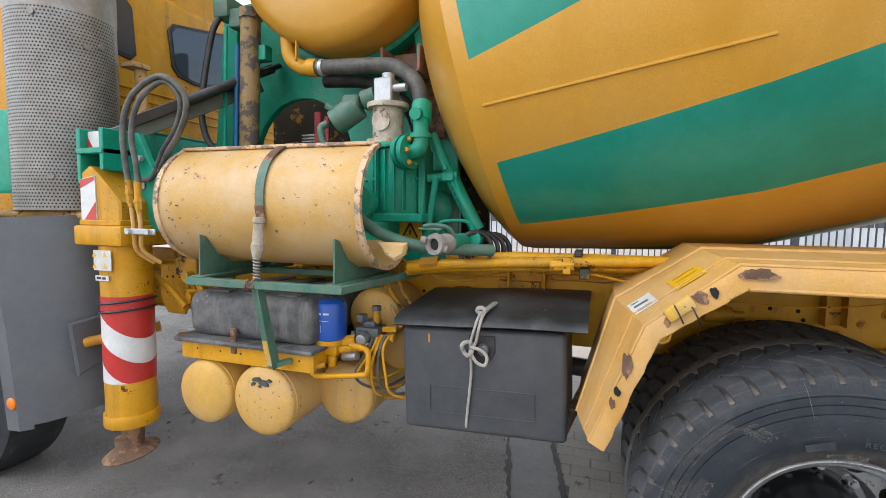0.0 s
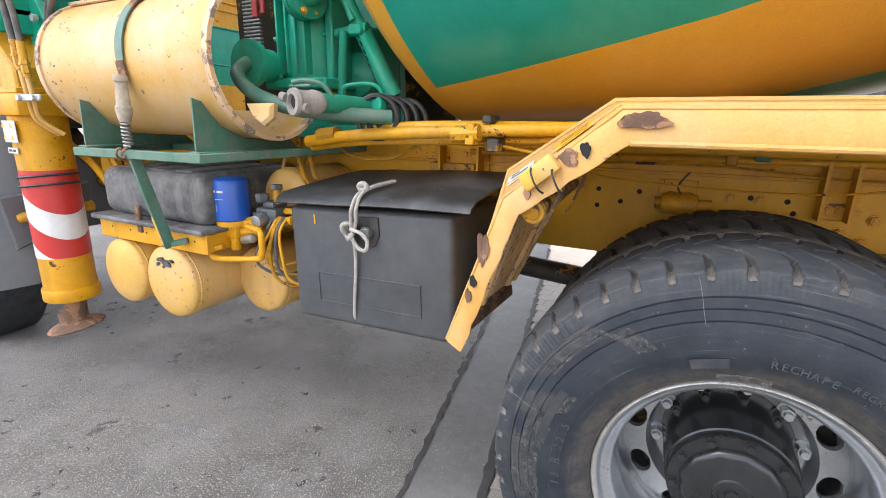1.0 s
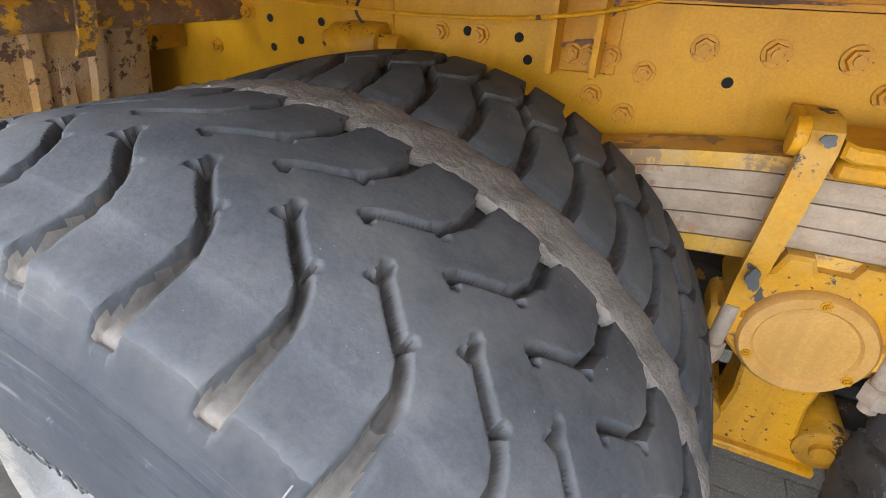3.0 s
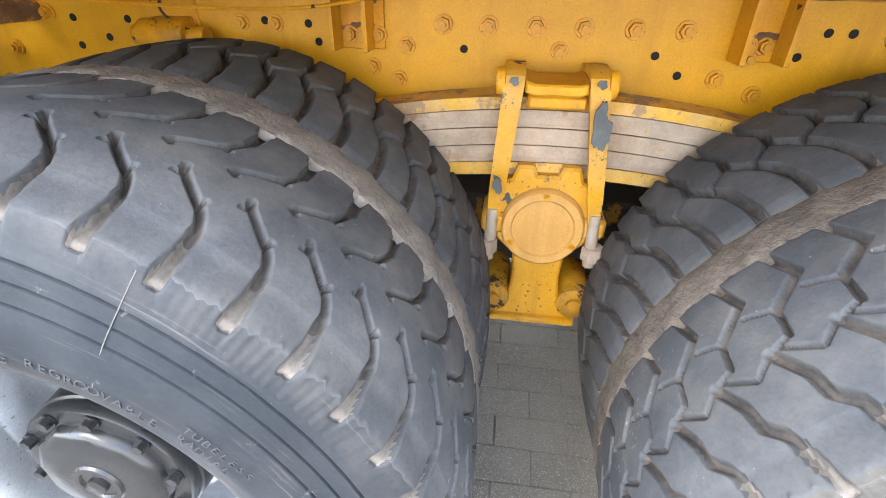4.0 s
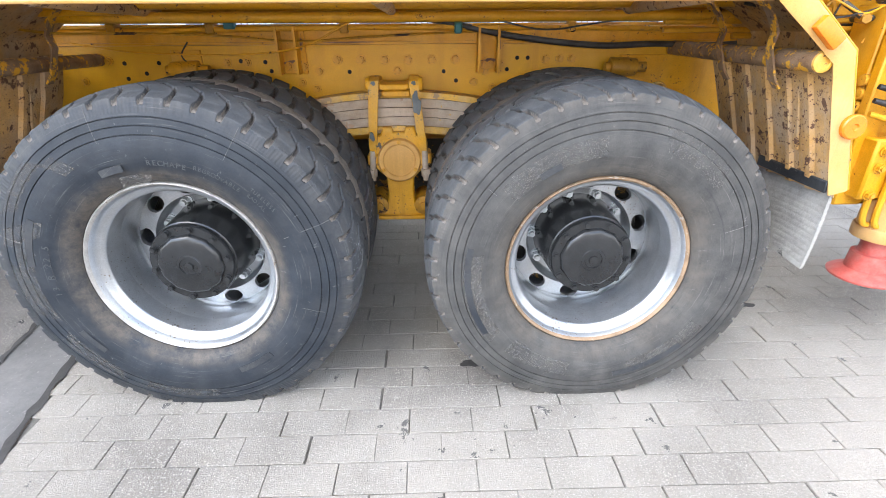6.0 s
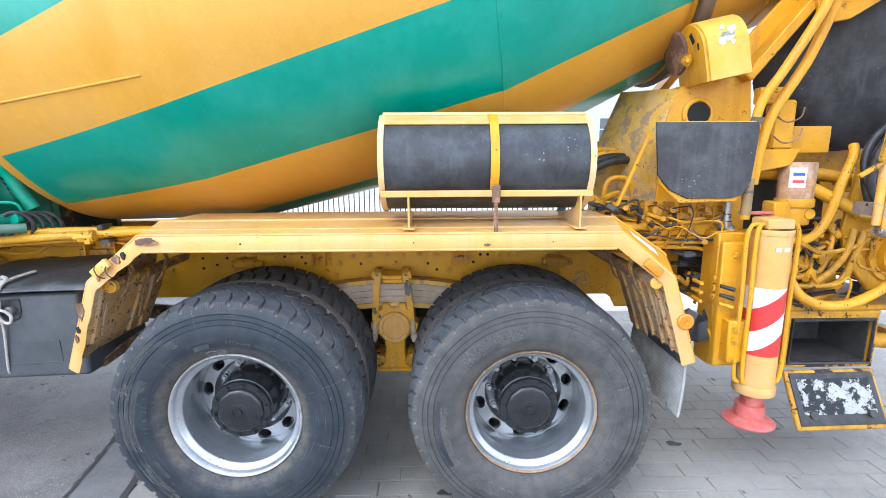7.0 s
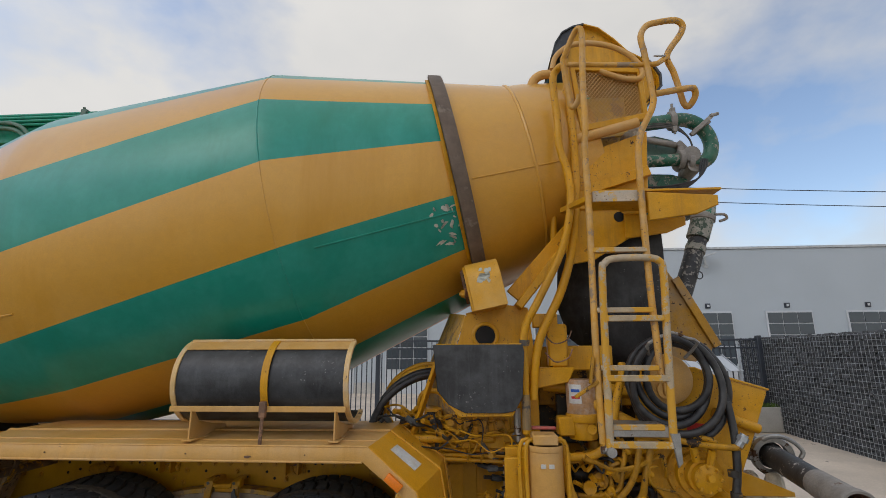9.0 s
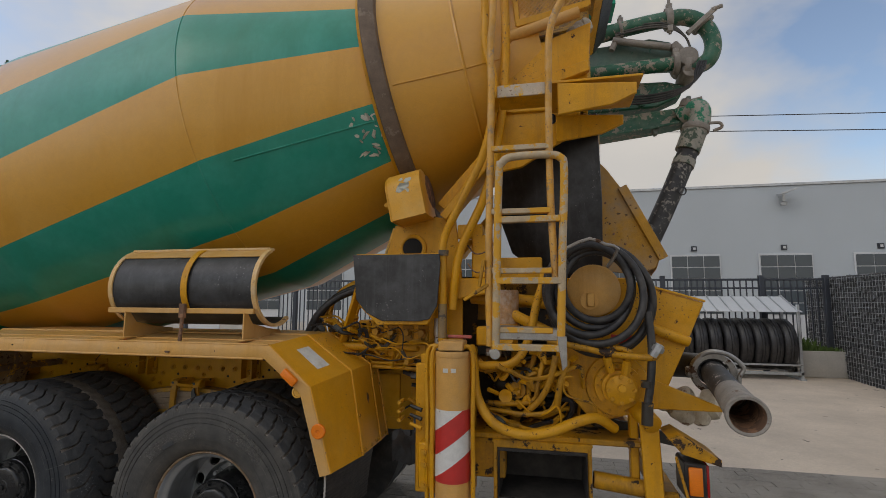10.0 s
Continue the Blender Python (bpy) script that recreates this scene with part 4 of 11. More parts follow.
    fd = (deep[i, j] + deep[i, j + 1] + deep[i2, j + 1] + deep[i2, j]).reshape(-1) / 4
    onside = (prof[:, 1] < R_T - np.where((w < W_T / 2) & outer, 0.0275, 0.013))[j].reshape(-1)
    ends = ((w < (0.050 if outer else 0.022)) | (w > W_T - 0.03))[j].reshape(-1)
    me = bpy.data.meshes.new("tyre_tread")
    me.from_pydata(verts.tolist(), [], faces.tolist())
    for mm in (M_rubber, M_groove, side, M_groove_dark):
        me.materials.append(mm)
    grooved = (fd > 0.45) & (prof[:, 1] > R_T - np.where((w < W_T / 2) & outer, 0.043, 0.030))[j].reshape(-1)
    me.polygons.foreach_set("material_index", np.where(grooved, np.where(ends, 1, 3), np.where(onside, 2, 0)).astype(np.int32))
    me.update()
    me.shade_smooth()
    me.set_sharp_from_angle(angle=radians(48))
    return me


TURN_Y = pose(0, 0, 0, -90, 0, 0)
SIDE = [(0.0082, R_T - 0.056), (0.0036, R_T - 0.0655), (0.0028, R_T - 0.0695), (0.0058, R_T - 0.0703), (0.0058, R_T - 0.0725), (0.0018, R_T - 0.0735), (-0.0008, R_T - 0.0925), (0.0026, R_T - 0.0935), (0.0026, R_T - 0.0955), (-0.0014, R_T - 0.0965), (-0.0038, R_T - 0.1165), (-0.0006, R_T - 0.1175), (-0.0006, R_T - 0.1195), (-0.0046, R_T - 0.1205), (-0.0070, 0.428), (-0.0082, 0.412),
        (-0.0080, 0.398), (-0.0060, 0.380), (-0.0035, 0.366), (-0.0025, 0.364), (0.0010, 0.349), (0.0060, 0.336), (0.0130, 0.322), (0.0230, 0.310), (0.0350, 0.3015), (0.0500, 0.297)]


def side_bm(flip=False):
    b = new_bm()
    lathe(b, TURN_Y, SIDE if not flip else [(W_T - h, r) for h, r in SIDE], 96)
    return b


def pierced_disc(b, phase):
    """A ring of ten sectors, each with an oval hole that goes through."""
    r0, r1, half = 0.190, 0.247, math.pi / 10
    edge = []
    for (u0, v0), (u1, v1) in (((1, 1), (-1, 1)), ((-1, 1), (-1, -1)), ((-1, -1), (1, -1)), ((1, -1), (1, 1))):
        edge += [(u0 + (u1 - u0) * k / 6, v0 + (v1 - v0) * k / 6) for k in range(6)]
    fs = []
    for n in range(10):
        mid = math.tau * n / 10 + phase
        rim, lip, back = [], [], []
        for u, v in edge:
            r = (r0 + r1) / 2 + v * (r1 - r0) / 2
            a = mid + u * half
            y = 0.2565 - 0.0020 * (r1 - r) / (r1 - r0)
            rim.append(b.verts.new((r * math.cos(a), y, r * math.sin(a))))
            d = math.atan2(v * (r1 - r0) / 2, u * half * 0.219)
            for row, grow, yy in ((lip, 1.0, 0.2535), (back, 0.93, 0.2680)):
                hu, hv = 0.0335 * grow * math.cos(d), 0.0262 * grow * math.sin(d)
                rr, aa = 0.2190 + hv, mid + hu / 0.2190
                row.append(b.verts.new((rr * math.cos(aa), yy, rr * math.sin(aa))))
        m = len(edge)
        for k in range(m):
            q = (k + 1) % m
            fs += [b.faces.new((rim[k], rim[q], lip[q], lip[k])), b.faces.new((lip[k], lip[q], back[q], back[k]))]
    bmesh.ops.remove_doubles(b, verts=b.verts[:], dist=0.0004)
    bmesh.ops.recalc_face_normals(b, faces=b.faces[:])


def wheel(kind_outer, kind_inner, spin, side, phase):
    """A pair of tyres on one hub, its outer face at y 0, its axle along y."""
    hub = thing("wheel", "", "wheel")
    meshes = []
    for y, kind in ((0.0, kind_outer), (0.360, kind_inner)):
        t = new("tyre", tyre_mesh(kind, side))
        t.parent = hub
        t.matrix_basis = pose(0, y, 0, 0, spin, 0)
        t["label"] = "black truck tyre with worn lug tread"
        for flip in (False, True):
            s = part("sidewall", side_bm(flip), side, None)
            s.parent = t
        meshes.append(t)
    ring = new_bm()
    rg = random.Random(spin)
    rows, steps = [], 420
    for h, d in ((-0.036, 0.016), (-0.028, 0.0068), (-0.014, 0.0048), (0.002, 0.0052), (0.016, 0.0062), (0.030, 0.0075), (0.044, 0.0095), (0.056, 0.0130), (0.062, 0.026)) if side is M_sidewall else ((-0.028, 0.020), (-0.022, 0.0085), (-0.012, 0.0062), (0.002, 0.0066), (0.014, 0.0075), (0.030, 0.0085), (0.044, 0.0110), (0.052, 0.0150), (0.058, 0.028)):
        rows.append([])
        for i in range(steps):
            a = math.tau * i / steps
            rr = R_T - d + 0.0018 * math.sin(50 * a + h * 60) + 0.0012 * math.sin(123 * a + h * 200) + rg.uniform(-0.0013, 0.0013)
            rows[-1].append(ring.verts.new((rr * math.cos(a), W_T + h + rg.uniform(-0.002, 0.002), rr * math.sin(a))))
    for k in range(len(rows) - 1):
        for i in range(steps):
            ring.faces.new((rows[k][i], rows[k + 1][i], rows[k + 1][(i + 1) % steps], rows[k][(i + 1) % steps]))
    bmesh.ops.recalc_face_normals(ring, faces=ring.faces[:])
    part("dirt_ring", ring, M_seam if side is M_sidewall else M_mud, hub, "packed dirt between the twin tyres")
    one("rim", lambda b: lathe(b, TURN_Y, [(0.0385, 0.2900), (0.0445, 0.2855), (0.058, 0.2815), (0.066, 0.2770), (0.071, 0.2680), (0.077, 0.2590), (0.086, 0.2555), (0.150, 0.2540), (0.156, 0.2530), (0.160, 0.2508), (0.225, 0.2500), (0.232, 0.2490), (0.238, 0.2465), (0.247, 0.2470), (0.2565, 0.2470)], 72), M_rim, hub, "silver painted steel wheel rim")
    one("wheel_disc", lambda b: pierced_disc(b, radians(phase)), M_rim, hub, "silver wheel disc pierced by ten oval holes")
    one("disc_face", lambda b: lathe(b, TURN_Y, [(0.2545, 0.1900), (0.2600, 0.1885), (0.2720, 0.1862), (0.2900, 0.1842), (0.3020, 0.1815), (0.3085, 0.1775), (0.3110, 0.1725), (0.3115, 0.10)], 60), M_rim, hub)
    one("brake_drum", lambda b: lathe(b, TURN_Y, [(0.330, 0.10), (0.330, 0.232), (0.338, 0.240), (0.48, 0.240)], 40), M_grime, hub)
    one("rim_edge", lambda b: lathe(b, TURN_Y, [(0.056, 0.3000), (0.041, 0.2995), (0.0345, 0.2970), (0.0325, 0.2938), (0.0350, 0.2908), (0.0440, 0.2862)], 72), M_rim_edge if side is M_sidewall else M_rim_edge_rusty, hub)
    one("inner_rim", lambda b: lathe(b, TURN_Y, [(0.330, 0.288), (0.37, 0.27), (0.62, 0.27)], 40), M_rim, hub)
    nut = None
    for k in range(10):
        a = math.tau * (k + 0.5) / 10 + radians(phase)
        p = (0.1655 * math.cos(a), 0.3112, 0.1655 * math.sin(a))
        if nut is None:
            b = new_bm()
            cyl(b, (0, 0, 0), (0, -0.006, 0), 0.022, n=18)
            cyl(b, (0, -0.006, 0), (0, -0.026, 0), 0.0165, 0.0155, n=6)
            cyl(b, (0, -0.026, 0), (0, -0.040, 0), 0.010, n=12)
            nut = part("wheel_nut", b, M_zinc, hub)
            nut.matrix_basis = pose(*p)
        else:
            again(nut, pose(*p, 0, 15 * k, 0), hub)
    one("hub", lambda b: lathe(b, TURN_Y, [(0.322, 0.156), (0.306, 0.1525), (0.296, 0.1505), (0.275, 0.1495), (0.124, 0.1390), (0.1215, 0.1350), (0.1185, 0.1362), (0.1040, 0.1358), (0.0985, 0.1325), (0.0970, 0.104)], 60), M_hub, hub, "glossy black hub drum")
    one("hub_cover", lambda b: lathe(b, TURN_Y @ pose(0, 0, 0, 0, 0, 8), [(0.0972, 0.1090), (0.0880, 0.1062), (0.0825, 0.1010), (0.0800, 0.0930), (0.0785, 0.060), (0.0775, 0.040)], 12), M_hub, hub, "twelve-sided black hub cover")
    one("cover_boss", lambda b: lathe(b, TURN_Y, [(0.0778, 0.041), (0.0735, 0.038), (0.0735, 0.030), (0.0770, 0.028), (0.0770, 0.016), (0.0700, 0.0145), (0.0685, 0.0)], 36), M_hub, hub)
    hb = None
    for k in range(10):
        a = math.tau * k / 10 + radians(phase - 19)
        p = (0.1215 * math.cos(a), 0.0970, 0.1215 * math.sin(a))
        if hb is None:
            b = new_bm()
            cyl(b, (0, 0, 0), (0, -0.003, 0), 0.0125, n=14)
            cyl(b, (0, -0.003, 0), (0, -0.013, 0), 0.0095, 0.009, n=6)
            hb = part("hub_bolt", b, M_hub, hub)
            hb.matrix_basis = pose(*p)
        else:
            again(hb, pose(*p, 0, 20 * k, 0), hub)
    return hub


def far_wheel():
    hub = thing("wheel", "", "wheel")
    for y in (0.0, 0.315):
        one("tyre", lambda b: lathe(b, TURN_Y, [(y + 0.03, 0.31), (y, 0.38), (y - 0.005, 0.45), (y + 0.02, R_T - 0.01), (y + 0.15, R_T - 0.002), (y + 0.275, R_T - 0.01), (y + 0.30, 0.45), (y + 0.27, 0.31)], 40), M_rubber, hub)
    one("rim", lambda b: lathe(b, TURN_Y, [(0.03, 0.31), (0.2, 0.26), (0.4, 0.25), (0.6, 0.31)], 32), M_rim, hub)
    one("hub", lambda b: cyl(b, (0, 0.1, 0), (0, 0.5, 0), 0.13), M_hub, hub)
    return hub


def attach(hub, m):
    """Hangs a wheel, built at the origin, on the truck at the pose m."""
    for k in ("label", "category"):
        if k in hub:
            del hub[k]
    hub.parent = truck
    hub.matrix_parent_inverse = truck.matrix_basis.inverted()
    hub.matrix_basis = m
    return hub


wf = attach(wheel("worn", "block", 9.8, M_sidewall, 28), pose(-0.660, 0.0235, 0.552))
wr = attach(wheel("lug", "block", 1.0, M_sidewall_dusty, 15), pose(0.666, 0.0235, 0.550))


for w_, sets in ((wf, (("RECHAPE", 0.366, 81, 0.022), ("REGROOVABLE", 0.374, 59.3, 0.0175), ("TUBELESS", 0.400, 39.5, 0.0160), ("RADIAL", 0.378, 40.5, 0.0160), ("13 R 22.5", 0.376, 175, 0.028))), (wr, ())):
    for text, r_, mid_, size_ in sets:
        arc_words(text, r_, 0.0095, mid_, size_, M_letter, w_)
for w_, spans in ((wf, ((105.5, 11, 0.358), (300, 20, 0.38), (215, 14, 0.395), (162, 22, 0.420))), (wr, ((300, 34, 0.42), (190, 44, 0.425), (120, 10, 0.38)))):
    for mid_, width_, r_ in spans:
        one("raised_bar", lambda b: sheet(b, [[(w_.matrix_basis.translation.x + rr * math.cos(radians(a)), 0.0235 - 0.0082, w_.matrix_basis.translation.z + rr * math.sin(radians(a))) for a in np.linspace(mid_ - width_ / 2, mid_ + width_ / 2, 8)] for rr in (r_ - 0.010, r_ + 0.010)], 0.0015), M_sidewall, w_).matrix_parent_inverse = w_.matrix_basis.inverted()

SIDE_OUT = [(-0.0060, 0.380), (-0.0082, 0.412), (-0.0070, 0.428), (-0.0046, R_T - 0.1205), (-0.0014, R_T - 0.0965), (0.0018, R_T - 0.0735), (0.0056, R_T - 0.060), (0.0115, R_T - 0.043), (0.0165, R_T - 0.030)]


def radial(a, r0, r1):
    """A fine pale crack across a sidewall."""
    return lambda b: tube(b, [(r * math.cos(radians(a + d)), float(np.interp(r, [q[1] for q in SIDE_OUT], [q[0] for q in SIDE_OUT])) - 0.0004, r * math.sin(radians(a + d))) for r, d in ((r0, 0.0), (r0 * 0.6 + r1 * 0.4, 0.12), (r0 * 0.25 + r1 * 0.75, -0.05), (r1, 0.05))], 0.0006, 5, 4)


def scuff(a0, a1, r0, r1, twist=0.0):
    """A pale rub mark on a sidewall, following its bulge."""
    rows = []
    for r in np.linspace(r0, r1, 6):
        h = float(np.interp(r, [q[1] for q in SIDE_OUT], [q[0] for q in SIDE_OUT])) - 0.0012
        k = twist * (r - r0) / (r1 - r0)
        rows.append([(r * math.cos(radians(a + k)), h, r * math.sin(radians(a + k))) for a in np.linspace(a0, a1, 8)])
    return lambda b: sheet(b, rows, 0.0004)


for a0_, a1_, r0_, r1_, tw_ in ((128, 150, 0.46, 0.50, 4), (150, 158, 0.39, 0.50, 10), (160, 176, 0.415, 0.465, 2), (178, 200, 0.42, 0.49, -6), (118, 124, 0.40, 0.46, 5), (88, 104, 0.305, 0.335, 0), (205, 232, 0.43, 0.48, 4), (244, 275, 0.44, 0.475, 0)):
    one("scuff", scuff(a0_, a1_, r0_, r1_, tw_), M_scuff, None).parent = wf
for a0_, a1_, r0_, r1_, tw_ in ((95, 140, 0.37, 0.43, 0), (170, 215, 0.38, 0.44, 3), (225, 260, 0.36, 0.42, 0), (290, 330, 0.38, 0.43, 0), (40, 70, 0.40, 0.47, 5)):
    one("scuff", scuff(a0_, a1_, r0_, r1_, tw_), M_scuff, None).parent = wr
for w_, marks in ((wf, ((59.5, 0.380, 0.530), (20.5, 0.370, 0.532), (-17, 0.388, 0.461), (104.8, 0.40, 0.528), (163, 0.44, 0.53))), (wr, ((19.3, 0.385, 0.455), (60, 0.44, 0.47), (143, 0.43, 0.46)))):
    for a_, r0_, r1_ in marks:
        one("crack", radial(a_, r0_, r1_), M_crack, None).parent = w_

fw = attach(far_wheel(), pose(-0.675, 1.46, 0.525))
attach(copy_thing(fw, Matrix()), pose(0.675, 1.46, 0.525))
front = thing("wheel", "", "wheel")
one("tyre", lambda b: lathe(b, TURN_Y, [(0.03, 0.31), (0.005, 0.37), (0.0, 0.45), (0.003, R_T - 0.03), (0.010, R_T - 0.012), (0.05, R_T - 0.006), (0.155, R_T), (0.26, R_T - 0.006), (0.300, R_T - 0.012), (0.307, R_T - 0.03), (0.31, 0.45), (0.28, 0.31)], 72), M_sidewall, front)
one("rim", lambda b: lathe(b, TURN_Y, [(0.03, 0.31), (0.03, 0.285), (0.06, 0.28), (0.07, 0.2), (0.03, 0.12), (0.03, 0.0)], 40), M_rim, front)
attach(front, pose(-4.74, 0.09, 0.527))

# chassis rails and subframe
rail = one("chassis_rail", lambda b: prism(b, [(0.835, 0.885), (0.835, 1.185), (0.91, 1.185), (0.91, 1.174), (0.845, 1.174), (0.845, 0.896), (0.91, 0.896), (0.91, 0.885)], "x", -5.2, 1.64, 0.002), M_yellow_rail, truck, "yellow chassis rail with bolt heads and holes")
one("chassis_rail", lambda b: box(b, -5.2, 1.64, 1.52, 1.60, 0.92, 1.185, 0.004), M_yellow, truck)
sub = one("subframe", lambda b: prism(b, [(0.822, 1.187), (0.822, 1.196), (0.842, 1.196), (0.842, 1.262), (0.93, 1.262), (0.93, 1.187)], "x", -3.6, 2.9, 0.002), M_yellow, truck, "yellow subframe beam on the chassis rail")
one("subframe", lambda b: box(b, -3.6, 2.9, 1.50, 1.60, 1.188, 1.262, 0.006), M_yellow, truck)
one("axle_beam", lambda b: (box(b, -0.62, 0.62, 1.00, 1.06, 0.76, 0.90, 0.006), box(b, -0.62, -0.30, 0.90, 1.0, 0.82, 0.88, 0.01)), M_yellow_dirty, truck)
one("rail_gusset", lambda b: prism(b, [(1.03, 1.10), (1.50, 1.10), (1.50, 0.80), (1.32, 0.80), (1.29, 0.86), (1.22, 0.905), (1.16, 0.925), (1.10, 0.90)], "y", 0.846, 0.862, 0.003), M_yellow, rail, "yellow gusset plate behind the rear wheel")
for x in (-3.0, -1.9, -0.3, 0.9, 1.6):
    one("cross_member", lambda b: box(b, x - 0.06, x + 0.06, 0.85, 1.55, 0.96, 1.16, 0.006), M_yellow_dirty, truck)
for x in (-0.246, -0.150, -0.052, 0.045, 0.144, 0.242):
    bolt(rail, x, 0.835, 1.127, 1.0, pose(0, 0, 0, 0, random.uniform(0, 60), 0))
for x, z in ((-0.404, 1.038), (-0.325, 1.083), (-0.345, 1.013), (0.0, 1.083), (0.32, 1.038), (0.40, 1.01), (0.37, 1.08), (-0.62, 1.12), (-0.70, 1.12), (0.62, 1.125), (0.68, 1.125), (0.73, 1.125), (-1.25, 1.13), (-1.18, 1.13), (-1.30, 1.05), (1.05, 1.12), (1.12, 1.12), (-1.62, 1.13), (-1.7, 1.13), (-1.85, 1.12), (-2.1, 1.12), (1.35, 1.14), (1.5, 1.14)):
    bolt(rail, x, 0.835, z, 0.9, pose(0, 0, 0, 0, random.uniform(0, 60), 0))
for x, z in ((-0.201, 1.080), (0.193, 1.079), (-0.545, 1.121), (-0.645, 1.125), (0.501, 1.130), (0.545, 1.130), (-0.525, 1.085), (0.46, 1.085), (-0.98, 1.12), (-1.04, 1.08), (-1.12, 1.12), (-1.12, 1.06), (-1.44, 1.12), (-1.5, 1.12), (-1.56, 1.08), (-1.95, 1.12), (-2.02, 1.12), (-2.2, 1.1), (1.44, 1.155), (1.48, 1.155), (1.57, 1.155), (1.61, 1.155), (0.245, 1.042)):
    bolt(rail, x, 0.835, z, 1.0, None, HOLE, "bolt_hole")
for x0, x1 in ((-0.475, -0.372), (0.330, 0.440), (-1.75, -1.55)):
    one("rail_bracket", lambda b: prism(b, [(x0, 0.833), (x0, 0.765), (x0 + 0.010, 0.765), (x0 + 0.010, 0.823), (x1 - 0.032, 0.823), (x1 - 0.032, 0.765), (x1 - 0.022, 0.765), (x1 - 0.022, 0.823), (x1, 0.823), (x1, 0.833)], "z", 1.075, 1.255, 0.002), M_yellow, truck, "yellow mounting bracket with rusty bolts")
    for x in (x0 + 0.03, x0 + 0.058, x1 - 0.010):
        bolt(rail, x, 0.822, 1.105, 0.85)
for x in (-0.85, 0.93):
    one("spring_bush", lambda b: (cyl(b, (x - 0.055, 0.78, 1.095), (x + 0.055, 0.78, 1.095), 0.034, n=18, bevel=0.005), cyl(b, (x - 0.075, 0.78, 1.095), (x + 0.095, 0.78, 1.095), 0.020, n=12), box(b, x - 0.04, x + 0.04, 0.79, 0.836, 1.06, 1.13)), M_yellow_dirty, truck)
one("tow_eye", lambda b: tube(b, [(1.07, 0.81, 0.93), (1.06, 0.81, 0.97), (1.075, 0.81, 1.01), (1.11, 0.81, 1.025), (1.14, 0.81, 1.0), (1.13, 0.81, 0.97), (1.10, 0.81, 0.965), (1.085, 0.81, 0.985)], 0.010, 8, 5), M_yellow_dusty, truck)

# bogie springs and trunnion
def leaf(x, half, z, w=0.09, t=0.030):
    def f(b):
        rows = []
        for s in np.linspace(-1, 1, 19):
            zz = z - 0.098 * (s * half / 0.62) ** 2
            rows.append([(s * half, 0.725, zz), (s * half, 0.725 + w, zz)])
        sheet(b, rows, t)
    return f


pack = one("leaf_spring", leaf(0, 0.66, 1.012, t=0.024), M_yellow_dusty, truck, "stacked leaf spring, dusty and rust-streaked")
for h, z, t in ((0.64, 0.986, 0.0345), (0.60, 0.949, 0.0345), (0.54, 0.912, 0.0345)):
    one("leaf", leaf(0, h, z, t=t), M_spring, pack)
one("leaf", leaf(0, 0.46, 0.875, t=0.028), M_yellow_dusty, pack)
trun = one("trunnion", lambda b: (prism(b, [(-0.10, 0.70), (-0.12, 0.78), (-0.105, 0.835), (-0.075, 0.845), (-0.065, 0.875), (-0.030, 0.875), (-0.022, 0.855), (0.022, 0.855), (0.030, 0.875), (0.065, 0.875), (0.075, 0.845), (0.105, 0.835), (0.12, 0.78), (0.10, 0.70), (0.06, 0.66), (-0.06, 0.66)], "y", 0.70, 0.84, 0.006),
                                box(b, -0.135, 0.135, 0.69, 0.80, 0.715, 0.765, 0.008)), M_yellow_chipped, truck, "yellow bogie trunnion housing")
one("trunnion_cap", lambda b: lathe(b, pose(0, 0.70, 0.738, 90, 0, 0), [(0.0, 0.092), (0.012, 0.091), (0.018, 0.086), (0.018, 0.070), (0.013, 0.066), (0.013, 0.0)], 48), M_yellow_pale, trun, "round yellow cap with small bolts")
for k in range(3):
    a = radians(90 + 120 * k)
    bolt(trun, 0.078 * math.cos(a), 0.682, 0.738 + 0.078 * math.sin(a), 0.4)
one("cap_boss", lambda b: lathe(b, pose(0, 0.687, 0.738, 90, 0, 0), [(0.0, 0.060), (0.0012, 0.056), (0.0012, 0.0)], 36), M_yellow_pale, trun)
one("trunnion_arm", lambda b: (prism(b, [(-0.062, 0.68), (0.062, 0.68), (0.055, 0.60), (0.06, 0.55), (0.085, 0.52), (0.10, 0.475), (-0.10, 0.475), (-0.085, 0.52), (-0.06, 0.55), (-0.055, 0.60)], "y", 0.705, 0.80, 0.006), box(b, -0.105, 0.105, 0.69, 0.81, 0.468, 0.486)), M_yellow, truck)
for x in (-0.098, 0.098):
    one("link_bush", lambda b: (cyl(b, (x, 0.70, 0.53), (x, 0.86, 0.53), 0.042, n=20, bevel=0.004), cyl(b, (x, 0.69, 0.53), (x, 0.88, 0.53), 0.018, n=12)), M_yellow_dirty, truck)
def strap(x0, x1, wide):
    """A flat bar bent over the spring and drawn down to a bolt on either side."""
    def f(b):
        rows = []
        for y, z, k in ((0.86, 0.95, 1.0), (0.855, 1.03, 1.0), (0.83, 1.062, 1.0), (0.76, 1.072, 1.0), (0.705, 1.070, 1.0), (0.683, 1.058, 1.0), (0.674, 1.035, 1.0), (0.671, 0.99, 0.95), (0.673, 0.90, 0.9), (0.677, 0.82, 0.85), (0.682, 0.785, 0.7), (0.684, 0.755, 0.6)):
            c = x0 + (x1 - x0) * min(1.0, max(0.0, (1.05 - z) / 0.29)) if y < 0.72 else x0
            rows.append([(c - wide * k / 2, y, z), (c + wide * k / 2, y, z)])
        sheet(b, rows, 0.017)
    return f


